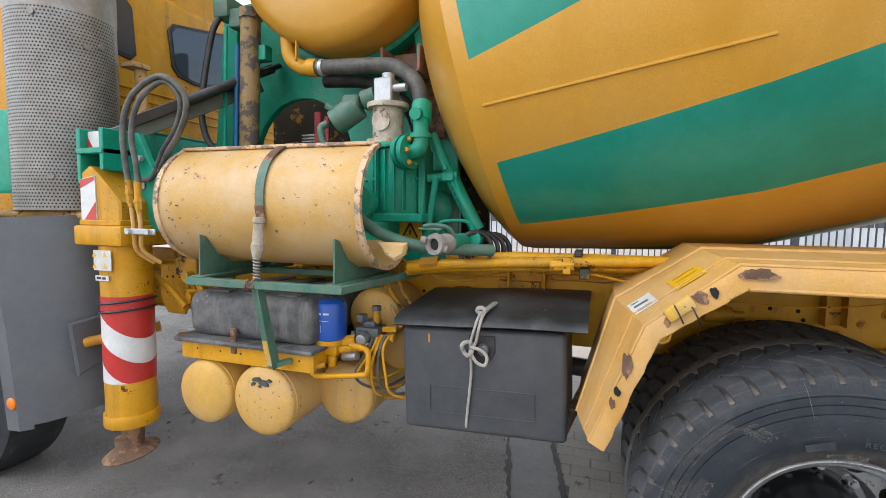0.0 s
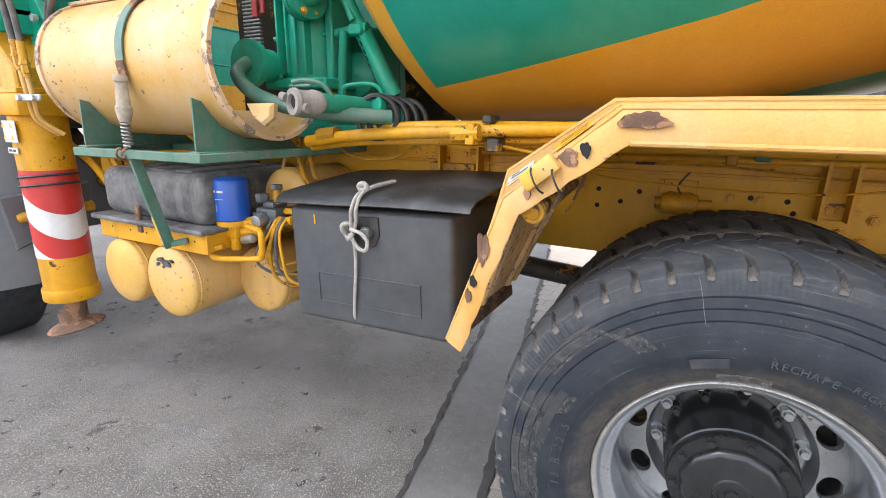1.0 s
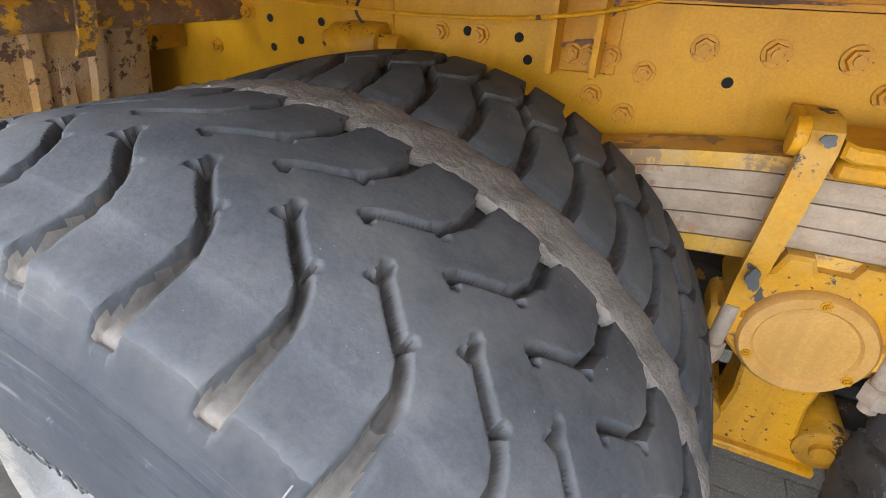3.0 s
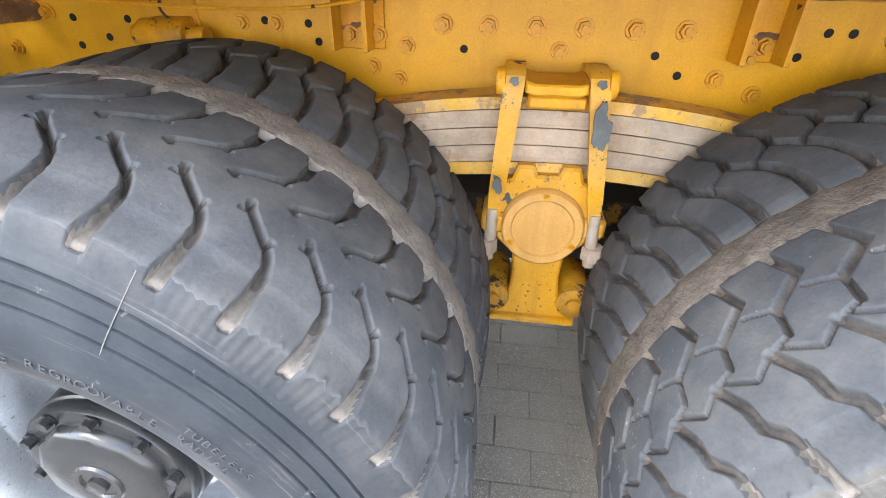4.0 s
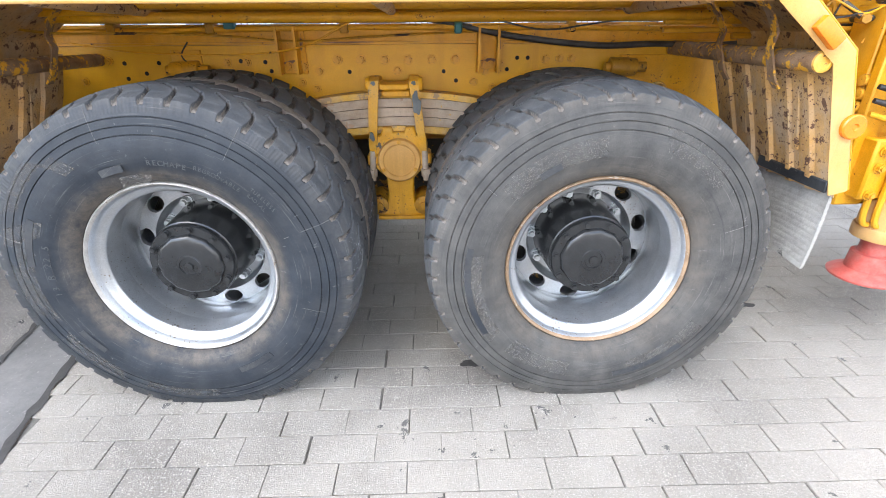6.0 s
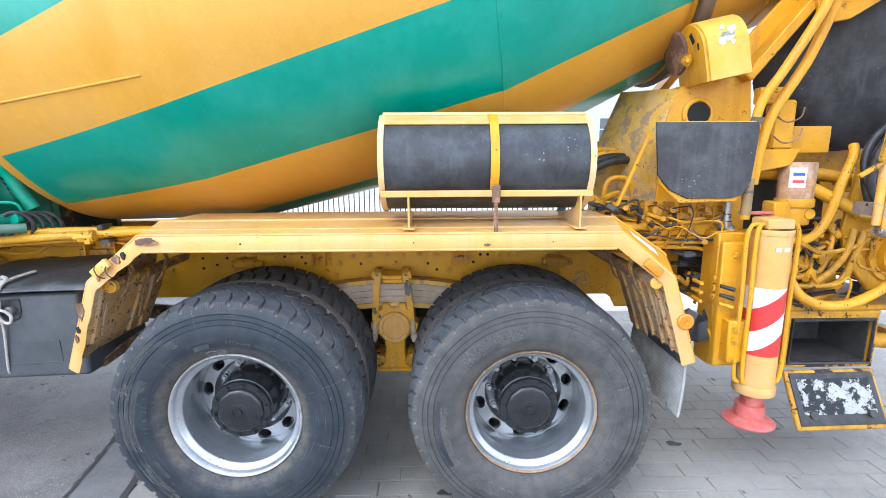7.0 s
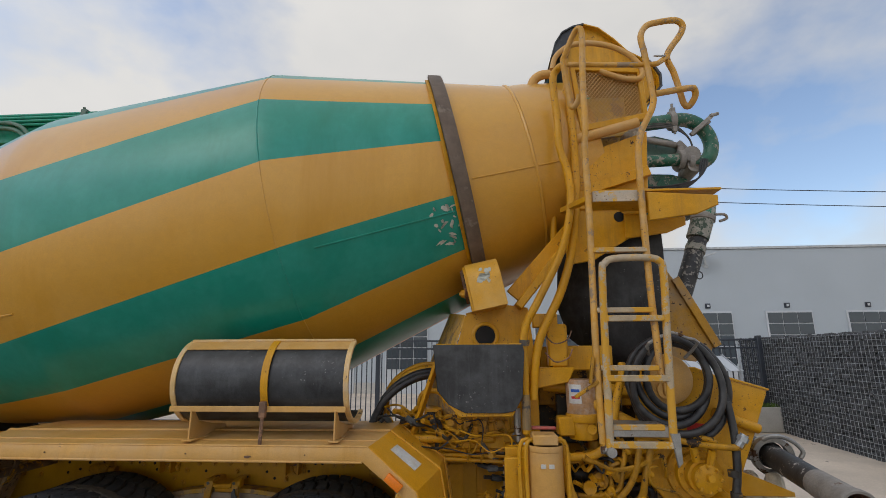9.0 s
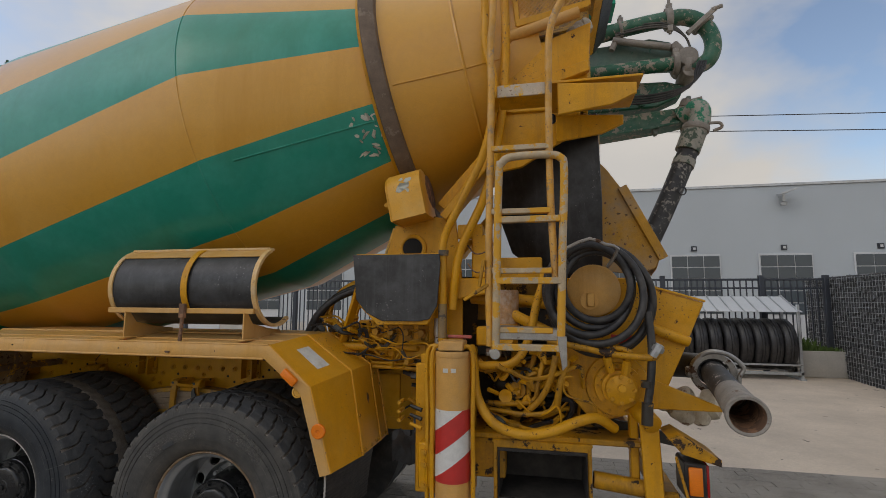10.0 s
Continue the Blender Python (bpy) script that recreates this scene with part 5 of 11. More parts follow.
for x0, x1, wide, chipped in ((-0.088, -0.110, 0.040, False), (0.070, 0.106, 0.038, True)):
    ub = one("u_bolt", strap(x0, x1, wide), M_yellow_chipped, truck, "yellow spring u-bolt with chipped paint")
    one("bolt_boss", lambda b: cyl(b, (x0 + math.copysign(0.016, x0), 0.70, 1.045), (x0 + math.copysign(0.034, x0), 0.70, 1.045), 0.026, n=18, bevel=0.004), M_yellow, ub)
    if chipped:
        one("bare_patch", lambda b: prism(b, blob(0.080, 0.975, 0.016, 0.045, 9, 30), "y", 0.6505, 0.658, 0), M_steel_grey, ub, "patch of bare dark steel")
    else:
        one("bare_patch", lambda b: prism(b, blob(-0.105, 0.845, 0.009, 0.018, 12, 24), "y", 0.6555, 0.662, 0), M_steel_grey, ub)
    one("bare_patch", lambda b: prism(b, blob(x0, 1.052, 0.010, 0.007, 19, 18), "y", 0.6600, 0.664, 0), M_steel_grey, ub)
    one("shank", lambda b: cyl(b, (x1, 0.69, 0.78), (x1 * 1.06, 0.69, 0.652), 0.013, n=12), M_spring, ub)
    one("nut", lambda b: cyl(b, (x1 * 1.10, 0.69, 0.702), (x1 * 1.10, 0.69, 0.668), 0.025, n=6, bevel=0.002), M_spring, ub)
one("spring_clamp", lambda b: prism(b, [(-0.066, 1.052), (-0.05, 1.046), (0.035, 1.046), (0.050, 1.052), (0.050, 1.030), (0.035, 1.024), (-0.05, 1.024), (-0.066, 1.030)], "y", 0.672, 0.80, 0.004), M_yellow, truck)
one("spring_clamp", lambda b: box(b, -0.06, 0.055, 0.690, 0.80, 0.995, 1.022, 0.006), M_yellow, truck)
one("axle", lambda b: (cyl(b, (-0.675, 0.3, 0.525), (-0.675, 2.1, 0.525), 0.085), cyl(b, (0.675, 0.3, 0.525), (0.675, 2.1, 0.525), 0.085), cyl(b, (-0.675, 0.95, 0.525), (-0.675, 1.3, 0.525), 0.22, n=24), cyl(b, (0.675, 0.95, 0.525), (0.675, 1.3, 0.525), 0.22, n=24)), M_yellow_dirty, truck)
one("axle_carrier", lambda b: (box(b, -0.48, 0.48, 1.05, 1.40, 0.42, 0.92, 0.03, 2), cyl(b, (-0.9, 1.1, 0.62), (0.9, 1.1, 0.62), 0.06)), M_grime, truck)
one("link_rod", lambda b: (cyl(b, (-0.6, 0.86, 0.50), (0.6, 0.86, 0.50), 0.03), cyl(b, (-2.6, 1.2, 0.75), (-0.7, 1.2, 0.62), 0.05)), M_grime, truck)

# fender
FEN = [(-1.352, 0.795), (-1.205, 1.186), (-0.970, 1.380), (1.012, 1.382), (1.236, 1.195), (1.352, 0.815)]


def inset(poly, d):
    out = []
    for i, (x, z) in enumerate(poly):
        ns = []
        for a, b in ((i - 1, i), (i, i + 1)):
            if 0 <= a and b < len(poly):
                dx, dz = poly[b][0] - poly[a][0], poly[b][1] - poly[a][1]
                k = math.hypot(dx, dz)
                ns.append((dz / k, -dx / k))
        nx, nz = sum(p[0] for p in ns) / len(ns), sum(p[1] for p in ns) / len(ns)
        k = nx * nx + nz * nz
        out.append((x + d * nx / k, z + d * nz / k))
    return out


bm = new_bm()
FIN = inset(FEN, 0.052)[:2] + inset(FEN, 0.066)[2:4] + inset(FEN, 0.058)[4:]
# the front end of the flange is bent inwards and leans back along its outer edge
LEAN_OUT, LEAN_IN = (0.050, 0.026, 0.014, 0.0, 0.0, 0.0), (0.036, 0.008, 0.0, 0.0, 0.0, 0.0)
dent = random.Random(17)
flange_rows = []
for k in range(5):
    steps = (14, 8, 24, 6, 8)[k]
    for i in range(steps + (k == 4)):
        t = i / steps
        jog = dent.uniform(-0.0035, 0.0035) if k < 2 and 0 < i else dent.uniform(-0.0008, 0.0008)
        o, n = [(p[k][0] + (p[k + 1][0] - p[k][0]) * t, p[k][1] + (p[k + 1][1] - p[k][1]) * t) for p in (FEN, FIN)]
        lo, li = [q[k] + (q[k + 1] - q[k]) * t for q in (LEAN_OUT, LEAN_IN)]
        m = [(a_ + b_) / 2 for a_, b_ in zip(o, n)]
        flange_rows.append([(o[0] - jog, lo + 0.004, o[1] + jog * 0.5), (o[0] * 0.85 + n[0] * 0.15, lo * 0.85 + li * 0.15 - 0.001, o[1] * 0.85 + n[1] * 0.15), (m[0], (lo + li) / 2 + jog * 0.4, m[1]), (n[0] * 0.85 + o[0] * 0.15, li * 0.85 + lo * 0.15, n[1] * 0.85 + o[1] * 0.15), (n[0] + jog, li + 0.004, n[1])])
sheet(bm, flange_rows, 0.005)


def flange_y(x, z):
    """How far back the flange's face lies at x, z."""
    best = (9.0, 0.0)
    for k in range(2):
        (ax, az), (bx, bz) = FEN[k], FEN[k + 1]
        t = min(1.0, max(0.0, ((x - ax) * (bx - ax) + (z - az) * (bz - az)) / ((bx - ax) ** 2 + (bz - az) ** 2)))
        d = math.hypot(x - ax - t * (bx - ax), z - az - t * (bz - az))
        f = min(1.0, d / 0.056)
        y = (LEAN_OUT[k] + (LEAN_OUT[k + 1] - LEAN_OUT[k]) * t) * (1 - f) + (LEAN_IN[k] + (LEAN_IN[k + 1] - LEAN_IN[k]) * t) * f
        best = min(best, (d, y))
    return best[1] if x < FEN[2][0] else 0.0


def on_flange(poly, up=0.0016):
    """A thin patch that follows the flange's face."""
    def f(b):
        lo = [b.verts.new((x, flange_y(x, z) - up - 0.0035, z)) for x, z in poly]
        hi = [b.verts.new((x, flange_y(x, z) + 0.004, z)) for x, z in poly]
        fs = [b.faces.new(lo)] + [b.faces.new((lo[i], lo[i - 1], hi[i - 1], hi[i])) for i in range(len(lo))]
        bmesh.ops.triangulate(b, faces=fs[:1])
        bmesh.ops.recalc_face_normals(b, faces=b.faces[:])
    return f


fender = part("fender", bm, M_yellow_pale, truck, "angular yellow fender over the twin rear wheels, dented and rusty", angle=30)
bm = new_bm()
BULGE = [(-0.045, 0.0), (-0.075, 0.035), (-0.050, 0.025), (0.055, 0.030), (0.085, 0.040), (0.045, 0.0)]
skin = [[(x + BULGE[k][0] * g, y + LEAN_OUT[k] * (1 - g) , z + BULGE[k][1] * g) for k, (x, z) in enumerate(inset(FEN, 0.002))] for y, g in ((0.006, 0.0), (0.10, 0.36), (0.19, 0.70), (0.28, 1.0), (0.42, 1.0), (0.55, 1.0), (0.665, 0.95))]
sheet(bm, skin, 0.004)
for f in bm.faces:
    c = f.calc_center_median()
    out = V(c.x * 0.55, 0, 0.9 if abs(c.x) < 1.0 else 0.35)
    f.material_index = (2 if c.x > 1.02 else 0) if f.normal.dot(out) > 0 else 1
one_skin = part("fender_sheet", bm, [M_yellow_pale, M_underside, M_yellow_clean], fender, angle=20)
for row, r in ((0, 0.005), (1, 0.004), (3, 0.0065)):
    one("fender_bead", lambda b: tube(b, [(x, y - (0.002 if row == 0 else 0), z + 0.002) for x, y, z in skin[row][:4]], r, 8, 1), M_yellow_pale, fender)
for row, r in ((0, 0.004), (3, 0.0065), (5, 0.005), (6, 0.007)):
    one("fender_bead", lambda b: tube(b, [(x + 0.002, y, z + 0.001) for x, y, z in skin[row][3:]], r, 8, 1), M_yellow_clean, fender)


def on_tail(u, v, up_by):
    """A point on the fender's rear facet; u downwards, v inwards."""
    a, c = V(*skin[3][4]).lerp(V(*skin[3][5]), u), V(*skin[6][4]).lerp(V(*skin[6][5]), u)
    return a.lerp(c, v) + V(0.956, 0, 0.292) * up_by


def rust_hole(b):
    f = b.faces.new([b.verts.new(on_tail(u, v, 0.0045)) for u, v in blob(0.40, 0.44, 0.075, 0.036, 77, 20)])
    bmesh.ops.triangulate(b, faces=[f])


one("rust_hole", rust_hole, M_rust, fender, "small hole rusted through the rear facet")
for u_, v_ in ((0.955, 0.10), (0.96, 0.34), (0.955, 0.52), (0.95, 0.60), (0.955, 0.78), (0.95, 0.93), (0.55, 0.06), (0.30, 0.95), (0.60, 0.96), (0.14, 0.80)):
    one("rivet", lambda b: cyl(b, on_tail(u_, v_, 0.001), on_tail(u_, v_, 0.010), 0.0095, 0.007, n=10), M_yellow_dirty, fender)

for sgn in (-1, 1):
    one("fender_brace", lambda b: cyl(b, (-1.150, 0.085, 1.150), (-1.215, 0.83, 1.135), 0.024, n=18) if sgn < 0 else cyl(b, (1.165, 0.02, 1.165), (1.15, 0.83, 1.165), 0.028, n=18), M_flaking, fender, "rusty support pipe under the fender, yellow paint flaking off")
    one("brace_cap", lambda b: lathe(b, pose(-1.150, 0.084, 1.150, 90, 0, 0) if sgn < 0 else pose(1.1655, 0.016, 1.165, 90, 0, 0), [(-0.02, 0.027), (0.004, 0.027), (0.006, 0.024), (0.006, 0.019), (0.003, 0.017), (0.003, 0.0)], 24), M_yellow_chipped, fender)
    for y in ((0.155, 0.430) if sgn < 0 else (0.14, 0.40)):
        pts = [(1.03, 1.335), (1.085, 1.285), (1.115, 1.235), (1.108, 1.195), (1.140, 1.112), (1.162, 1.085)]
        one("fender_strap", lambda b: sheet(b, [[(sgn * x, yy, z) for x, z in pts] for yy in (y, y + 0.030)], 0.006), M_flaking, fender)
        one("fender_rib", lambda b: beam(b, (sgn * 1.215, y + 0.015, 1.12), (sgn * 1.275, y + 0.015, 0.90), 0.026, 0.010), M_underside, fender)
one("brace_wire", lambda b: tube(b, [(-1.152, 0.076, 1.152), (-1.165, 0.05, 1.150), (-1.170, 0.03, 1.175), (-1.150, 0.022, 1.215), (-1.115, 0.012, 1.245)], 0.0022, 6, 5), M_yellow, fender, "thin yellow lamp wire")
for x in (-0.85, 0.0, 0.85):
    one("fender_stay", lambda b: cyl(b, (x, 0.05, 1.325), (x, 0.84, 1.30), 0.02, n=12), M_underside, fender)
one("fender_lip", lambda b: tube(b, [(-0.948, 0.006, 1.315), (0.985, 0.006, 1.315)], 0.0065, 8, 1), M_yellow_pale, fender)
for n_, (cx_, cz_, rx_, rz_) in enumerate(((-0.928, 1.357, 0.038, 0.017), (-1.248, 1.060, 0.013, 0.042), (-1.062, 1.283, 0.020, 0.016), (-1.145, 1.205, 0.010, 0.012), (-1.285, 0.935, 0.008, 0.018), (0.45, 1.335, 0.012, 0.006))):
    one("rust_patch", on_flange(blob(cx_, cz_, rx_, rz_, n_ + 3)), M_rust, fender)
for x in (-1.122, -1.078):
    one("marker_wire", lambda b: tube(b, [(x - 0.012, -0.004, 1.262), (x - 0.006, -0.028, 1.250), (x + 0.008, -0.028, 1.222), (x + 0.016, -0.004, 1.208)], 0.0022, 6, 5), M_ink, fender)
def on_slope(u0, u1, v0, v1, k=1, up_by=0.003):
    """A thin patch on the outer facet between the first and second bend; u along the slope, v across it."""
    a0, a1 = V(*skin[0][k]), V(*skin[0][k + 1])
    c0, c1 = V(*skin[3][k]), V(*skin[3][k + 1])
    up = (a1 - a0).cross(c0 - a0).normalized()
    if up.z < 0:
        up = -up
    at = lambda u, v: tuple((a0 * (1 - u) + a1 * u) * (1 - v) + (c0 * (1 - u) + c1 * u) * v + up * up_by)
    return lambda b: sheet(b, [[at(u0, v0), at(u1, v0)], [at(u0, v1), at(u1, v1)]], 0.001)


one("sticker", on_slope(0.02, 0.28, 0.30, 0.62), M_label, fender, "faded white sticker")
one("sticker", on_slope(0.25, 0.75, 0.42, 0.72, 3), M_label, fender, "weathered white sticker")
one("sticker", on_slope(0.48, 0.80, 0.28, 0.60), M_signyel, fender, "yellow warning sticker")
for v0, v1 in ((0.33, 0.37), (0.45, 0.49), (0.55, 0.57)):
    one("print_bar", on_slope(0.06, 0.22 if v0 < 0.5 else 0.14, v0, v1, 1, 0.0042), M_grey, fender)
    one("print_bar", on_slope(0.53, 0.76, v0, v0 + 0.02, 1, 0.0042), M_yellow_dirty, fender)
one("torn_hole", on_flange(blob(-1.030, 1.300, 0.010, 0.015, 40, 16), 0.003), M_dark, fender)
one("torn_hole", on_flange(blob(-1.272, 0.975, 0.009, 0.015, 41, 14), 0.003), M_dark, fender)
for sgn, x in ((-1, -1.118), (1, 1.135)):
    one("side_marker", lambda b: cube(b, pose(x, -0.002 if sgn < 0 else -0.012, 1.250 if sgn < 0 else 1.236, 0, sgn * 40, 0), (0.085, 0.024, 0.040), 0.006, 2), M_yellow_dusty if sgn < 0 else M_amber, fender)
one("side_reflector", lambda b: lathe(b, pose(1.290, -0.001, 1.000, 90, 0, 0), [(0.0, 0.034), (0.010, 0.034), (0.014, 0.030), (0.014, 0.010), (0.010, 0.007), (0.010, 0.0)], 28), M_amber, fender, "round orange reflector")
for x in (-0.55, 0.15, 0.72):
    bolt(fender, x, 0.0, 1.345, 0.35, None, HOLE, "rivet_hole")
def flap(b):
    rows = []
    for k in range(57):
        f_ = k / 56
        rib = 0.0010 * math.sin(k * 1.571)
        rows.append([(1.325 + 0.02 * yy - 0.025 * f_ + 0.015 * yy * f_ + rib + 0.012 * math.sin(yy * 5 + 2 * f_), 0.015 + yy * (0.985 - 0.03 * f_), 0.815 - 0.265 * f_ - 0.05 * yy + 0.012 * math.sin(9 * yy) * f_) for yy in (0.0, 0.08, 0.16, 0.25, 0.34, 0.42, 0.5, 0.585)])
    sheet(b, rows, 0.010)
    b.normal_update()
    for f in b.faces:
        f.material_index = 1 if f.normal.x > 0.5 else 0


one("mud_flap", flap, [M_flap, M_hose], truck, "stiff ribbed rubber mud flap caked with cement dust")
def lining(pts, ribs, drop=0.0):
    """A ribbed inner sheet hung across the width of the fender."""
    def f(b):
        ys = [0.052 if pts[0][0] < 0 else 0.008]
        for y in ribs:
            ys += [y - 0.014, y - 0.008, y + 0.008, y + 0.014]
        ys.append(0.60)
        rows = []
        for i, (x, z) in enumerate(pts):
            low = drop if i == len(pts) - 1 else 0.0
            rows.append([(x - 0.75 * low * y / 0.6 - math.copysign(0.012, x) * (1 if k % 4 in (2, 3) else 0), y, z - low * y / 0.6) for k, y in enumerate(ys)])
        sheet(b, rows, 0.003)
    return f


one("inner_lining", lining([(1.185, 1.185), (1.235, 1.05), (1.285, 0.91), (1.322, 0.79)], (0.10, 0.19, 0.29, 0.39, 0.50)), M_underside, fender, "ribbed inner sheet, flaking and dusted with cement")
one("inner_lining", lining([(-1.195, 1.170), (-1.240, 1.03), (-1.272, 0.905)], (0.110, 0.40, 0.50), 0.085), M_underside, fender)
one("box_bracket", lambda b: beam(b, (-1.443, 0.36, 0.683), (-1.383, 0.66, 0.739), 0.03, 0.045, 0.004), M_rust, truck, "rusty angle bracket beside the storage box")
one("flap_clamp", lambda b: box(b, 1.296, 1.306, 0.02, 0.34, 0.80, 0.835, 0.003), M_black, truck)

# pipes, cables and clips along the frame above the wheels
one("brake_pipe", lambda b: tube(b, [(-1.62, 0.80, 1.235), (-1.25, 0.78, 1.239), (-0.155, 0.78, 1.250), (0.45, 0.78, 1.247), (0.955, 0.78, 1.241), (1.25, 0.80, 1.235)], 0.011, 10, 4), M_yellow, truck, "yellow overpainted brake pipe")
one("cable_conduit", lambda b: tube(b, [(0.05, 0.80, 1.285), (0.195, 0.78, 1.268), (0.47, 0.78, 1.214), (0.81, 0.78, 1.178), (1.05, 0.79, 1.182), (1.30, 0.78, 1.175), (1.55, 0.75, 1.20)], 0.012, 10, 6), M_hose, truck, "sagging black cable conduit")
one("loose_wire", lambda b: tube(b, [(-1.25, 0.74, 1.20), (-1.02, 0.76, 1.165), (-0.62, 0.74, 1.155), (-0.35, 0.70, 1.185), (-0.14, 0.66, 1.275), (0.05, 0.60, 1.315)], 0.0035, 6, 6), M_yellow, truck, "thin yellow wire hanging loose")
one("loose_wire", lambda b: tube(b, [(-0.83, 0.80, 1.20), (-0.86, 0.79, 1.15), (-0.83, 0.80, 1.11)], 0.003, 6, 6), M_grime, truck)
one("loose_wire", lambda b: tube(b, [(0.30, 0.74, 1.30), (0.55, 0.70, 1.24), (0.75, 0.72, 1.255), (1.0, 0.76, 1.29)], 0.0035, 6, 6), M_hose, truck)
for x in (-1.1, -0.72, -0.2, 0.25, 0.7):
    one("pipe_clip", lambda b: (box(b, x - 0.016, x + 0.016, 0.762, 0.80, 1.228, 1.268, 0.004), box(b, x - 0.008, x + 0.008, 0.79, 0.83, 1.24, 1.30, 0.002)), M_yellow_dirty if x != 0.25 else M_green_worn, truck)
one("cable_tie", lambda b: box(b, 0.235, 0.262, 0.752, 0.79, 1.225, 1.262, 0.004), M_blue_grey, truck)
one("cable_tie", lambda b: box(b, -0.66, -0.62, 0.752, 0.79, 1.245, 1.29, 0.004), M_blue_grey, truck)
for x0, x1, sd in ((-0.46, -0.39, 21), (0.345, 0.42, 23)):
    one("rust_patch", lambda b: prism(b, blob((x0 + x1) / 2, 1.118, 0.034, 0.012, sd, 40), "y", 0.8205, 0.824, 0), M_rust, truck)
    one("rust_patch", lambda b: prism(b, blob(x1 + 0.004, 1.19, 0.006, 0.022, sd + 1, 30), "y", 0.8205, 0.824, 0), M_rust, truck)
one("rust_patch", lambda b: prism(b, blob(-0.20, 1.194, 0.10, 0.0035, 31, 60), "y", 0.8195, 0.8225, 0), M_rust, truck)
one("rust_patch", lambda b: prism(b, blob(0.60, 1.19, 0.07, 0.003, 33, 60), "y", 0.8195, 0.8225, 0), M_rust, truck)
one("frame_plate", lambda b: prism(b, [(0.93, 1.14), (1.42, 1.14), (1.42, 0.875), (1.10, 0.90), (0.99, 0.96)], "y", 0.818, 0.834, 0.003), M_yellow, truck)
one("frame_gusset", lambda b: prism(b, [(-0.92, 1.06), (-0.80, 1.06), (-0.80, 1.17), (-0.92, 1.17)], "y", 0.826, 0.836, 0.002), M_yellow, truck)


# ---- front part of the truck: support leg, cab, tanks, pump ----
def striped(name, p, q, r, z_list, parent, base, label, turns=0.55, seg=32):
    """A cylinder whose height is cut into slanting red and white bands."""
    bm = new_bm()
    m = aim(p, q)
    length = (Vector(q) - Vector(p)).length
    rows = []
    for k, h in enumerate(z_list):
        slant = 0.0 if k in (0, len(z_list) - 1) else turns
        ring = [m @ Vector((r * math.cos(math.tau * i / seg), r * math.sin(math.tau * i / seg), 0)) for i in range(seg)]
        rows.append([bm.verts.new(v + V(0, 0, min(max(h * length + slant * (v.x - p[0]), 0.0), length))) for v in ring])
    for k in range(len(rows) - 1):
        for i in range(seg):
            f = bm.faces.new((rows[k][i], rows[k][(i + 1) % seg], rows[k + 1][(i + 1) % seg], rows[k + 1][i]))
            f.material_index = k % 2
    bmesh.ops.recalc_face_normals(bm, faces=bm.faces[:])
    return part(name, bm, base, parent, label)


# front support leg
leg = one("support_leg", lambda b: (cyl(b, (-3.385, 0.17, 0.545), (-3.385, 0.17, 1.36), 0.106, n=36), cyl(b, (-3.385, 0.17, 0.50), (-3.385, 0.17, 0.56), 0.116, n=36, bevel=0.006)), M_yellow, truck, "yellow hydraulic support leg with red and white stripes")
striped("warning_band", (-3.385, 0.17, 0.715), (-3.385, 0.17, 1.115), 0.1075, [0, 0.13, 0.41, 0.70, 1.0], leg, [M_white, M_red], "red and white slanting warning stripes", -0.75)
one("leg_cap", lambda b: (box(b, -3.55, -3.26, 0.05, 0.32, 1.345, 1.435, 0.012, 2), box(b, -3.53, -3.28, 0.065, 0.30, 1.435, 1.46, 0.004)), M_yellow, leg)
one("leg_housing", lambda b: prism(b, [(-3.53, 1.44), (-3.29, 1.44), (-3.29, 1.54), (-3.42, 1.665), (-3.47, 1.70), (-3.53, 1.665)], "y", 0.075, 0.28, 0.008), M_yellow, leg)
one("warning_plate", lambda b: prism(b, [(-3.52, 1.455), (-3.425, 1.455), (-3.43, 1.655), (-3.52, 1.64)], "y", 0.0705, 0.0745, 0), M_white, leg, "white plate with red corners")
one("plate_corner", lambda b: prism(b, [(-3.50, 1.458), (-3.427, 1.458), (-3.428, 1.54)], "y", 0.0690, 0.0702, 0), M_red, leg)
one("plate_corner", lambda b: prism(b, [(-3.518, 1.60), (-3.432, 1.635), (-3.432, 1.652), (-3.518, 1.638)], "y", 0.0690, 0.0702, 0), M_red, leg)
one("label_sheet", lambda b: box(b, -3.440, -3.335, 0.058, 0.0615, 1.235, 1.325, 0), M_label, leg, "white sticker with printed warnings")
for x in (-3.435, -3.372):
    for z in (1.305, 1.255):
        one("warning_sign", lambda b: prism(b, [(x - 0.012, z - 0.009), (x + 0.012, z - 0.009), (x, z + 0.011)], "y", 0.0565, 0.0582, 0), M_signyel, leg)
one("label_strip", lambda b: box(b, -3.435, -3.355, 0.059, 0.0615, 1.188, 1.212, 0), M_label, leg)
one("print_bar", lambda b: (box(b, -3.425, -3.40, 0.0580, 0.0592, 1.195, 1.205, 0), box(b, -3.392, -3.372, 0.0580, 0.0592, 1.195, 1.205, 0)), M_ink, leg)
for z in (1.085, 1.045):
    one("cable_tie", lambda b: tube(b, [(-3.385 + 0.112 * math.cos(t), 0.17 + 0.112 * math.sin(t), z + 0.012 * math.cos(t)) for t in np.linspace(0, math.tau, 24)[:-1]], 0.006, 6, 1, True), M_hose, leg)
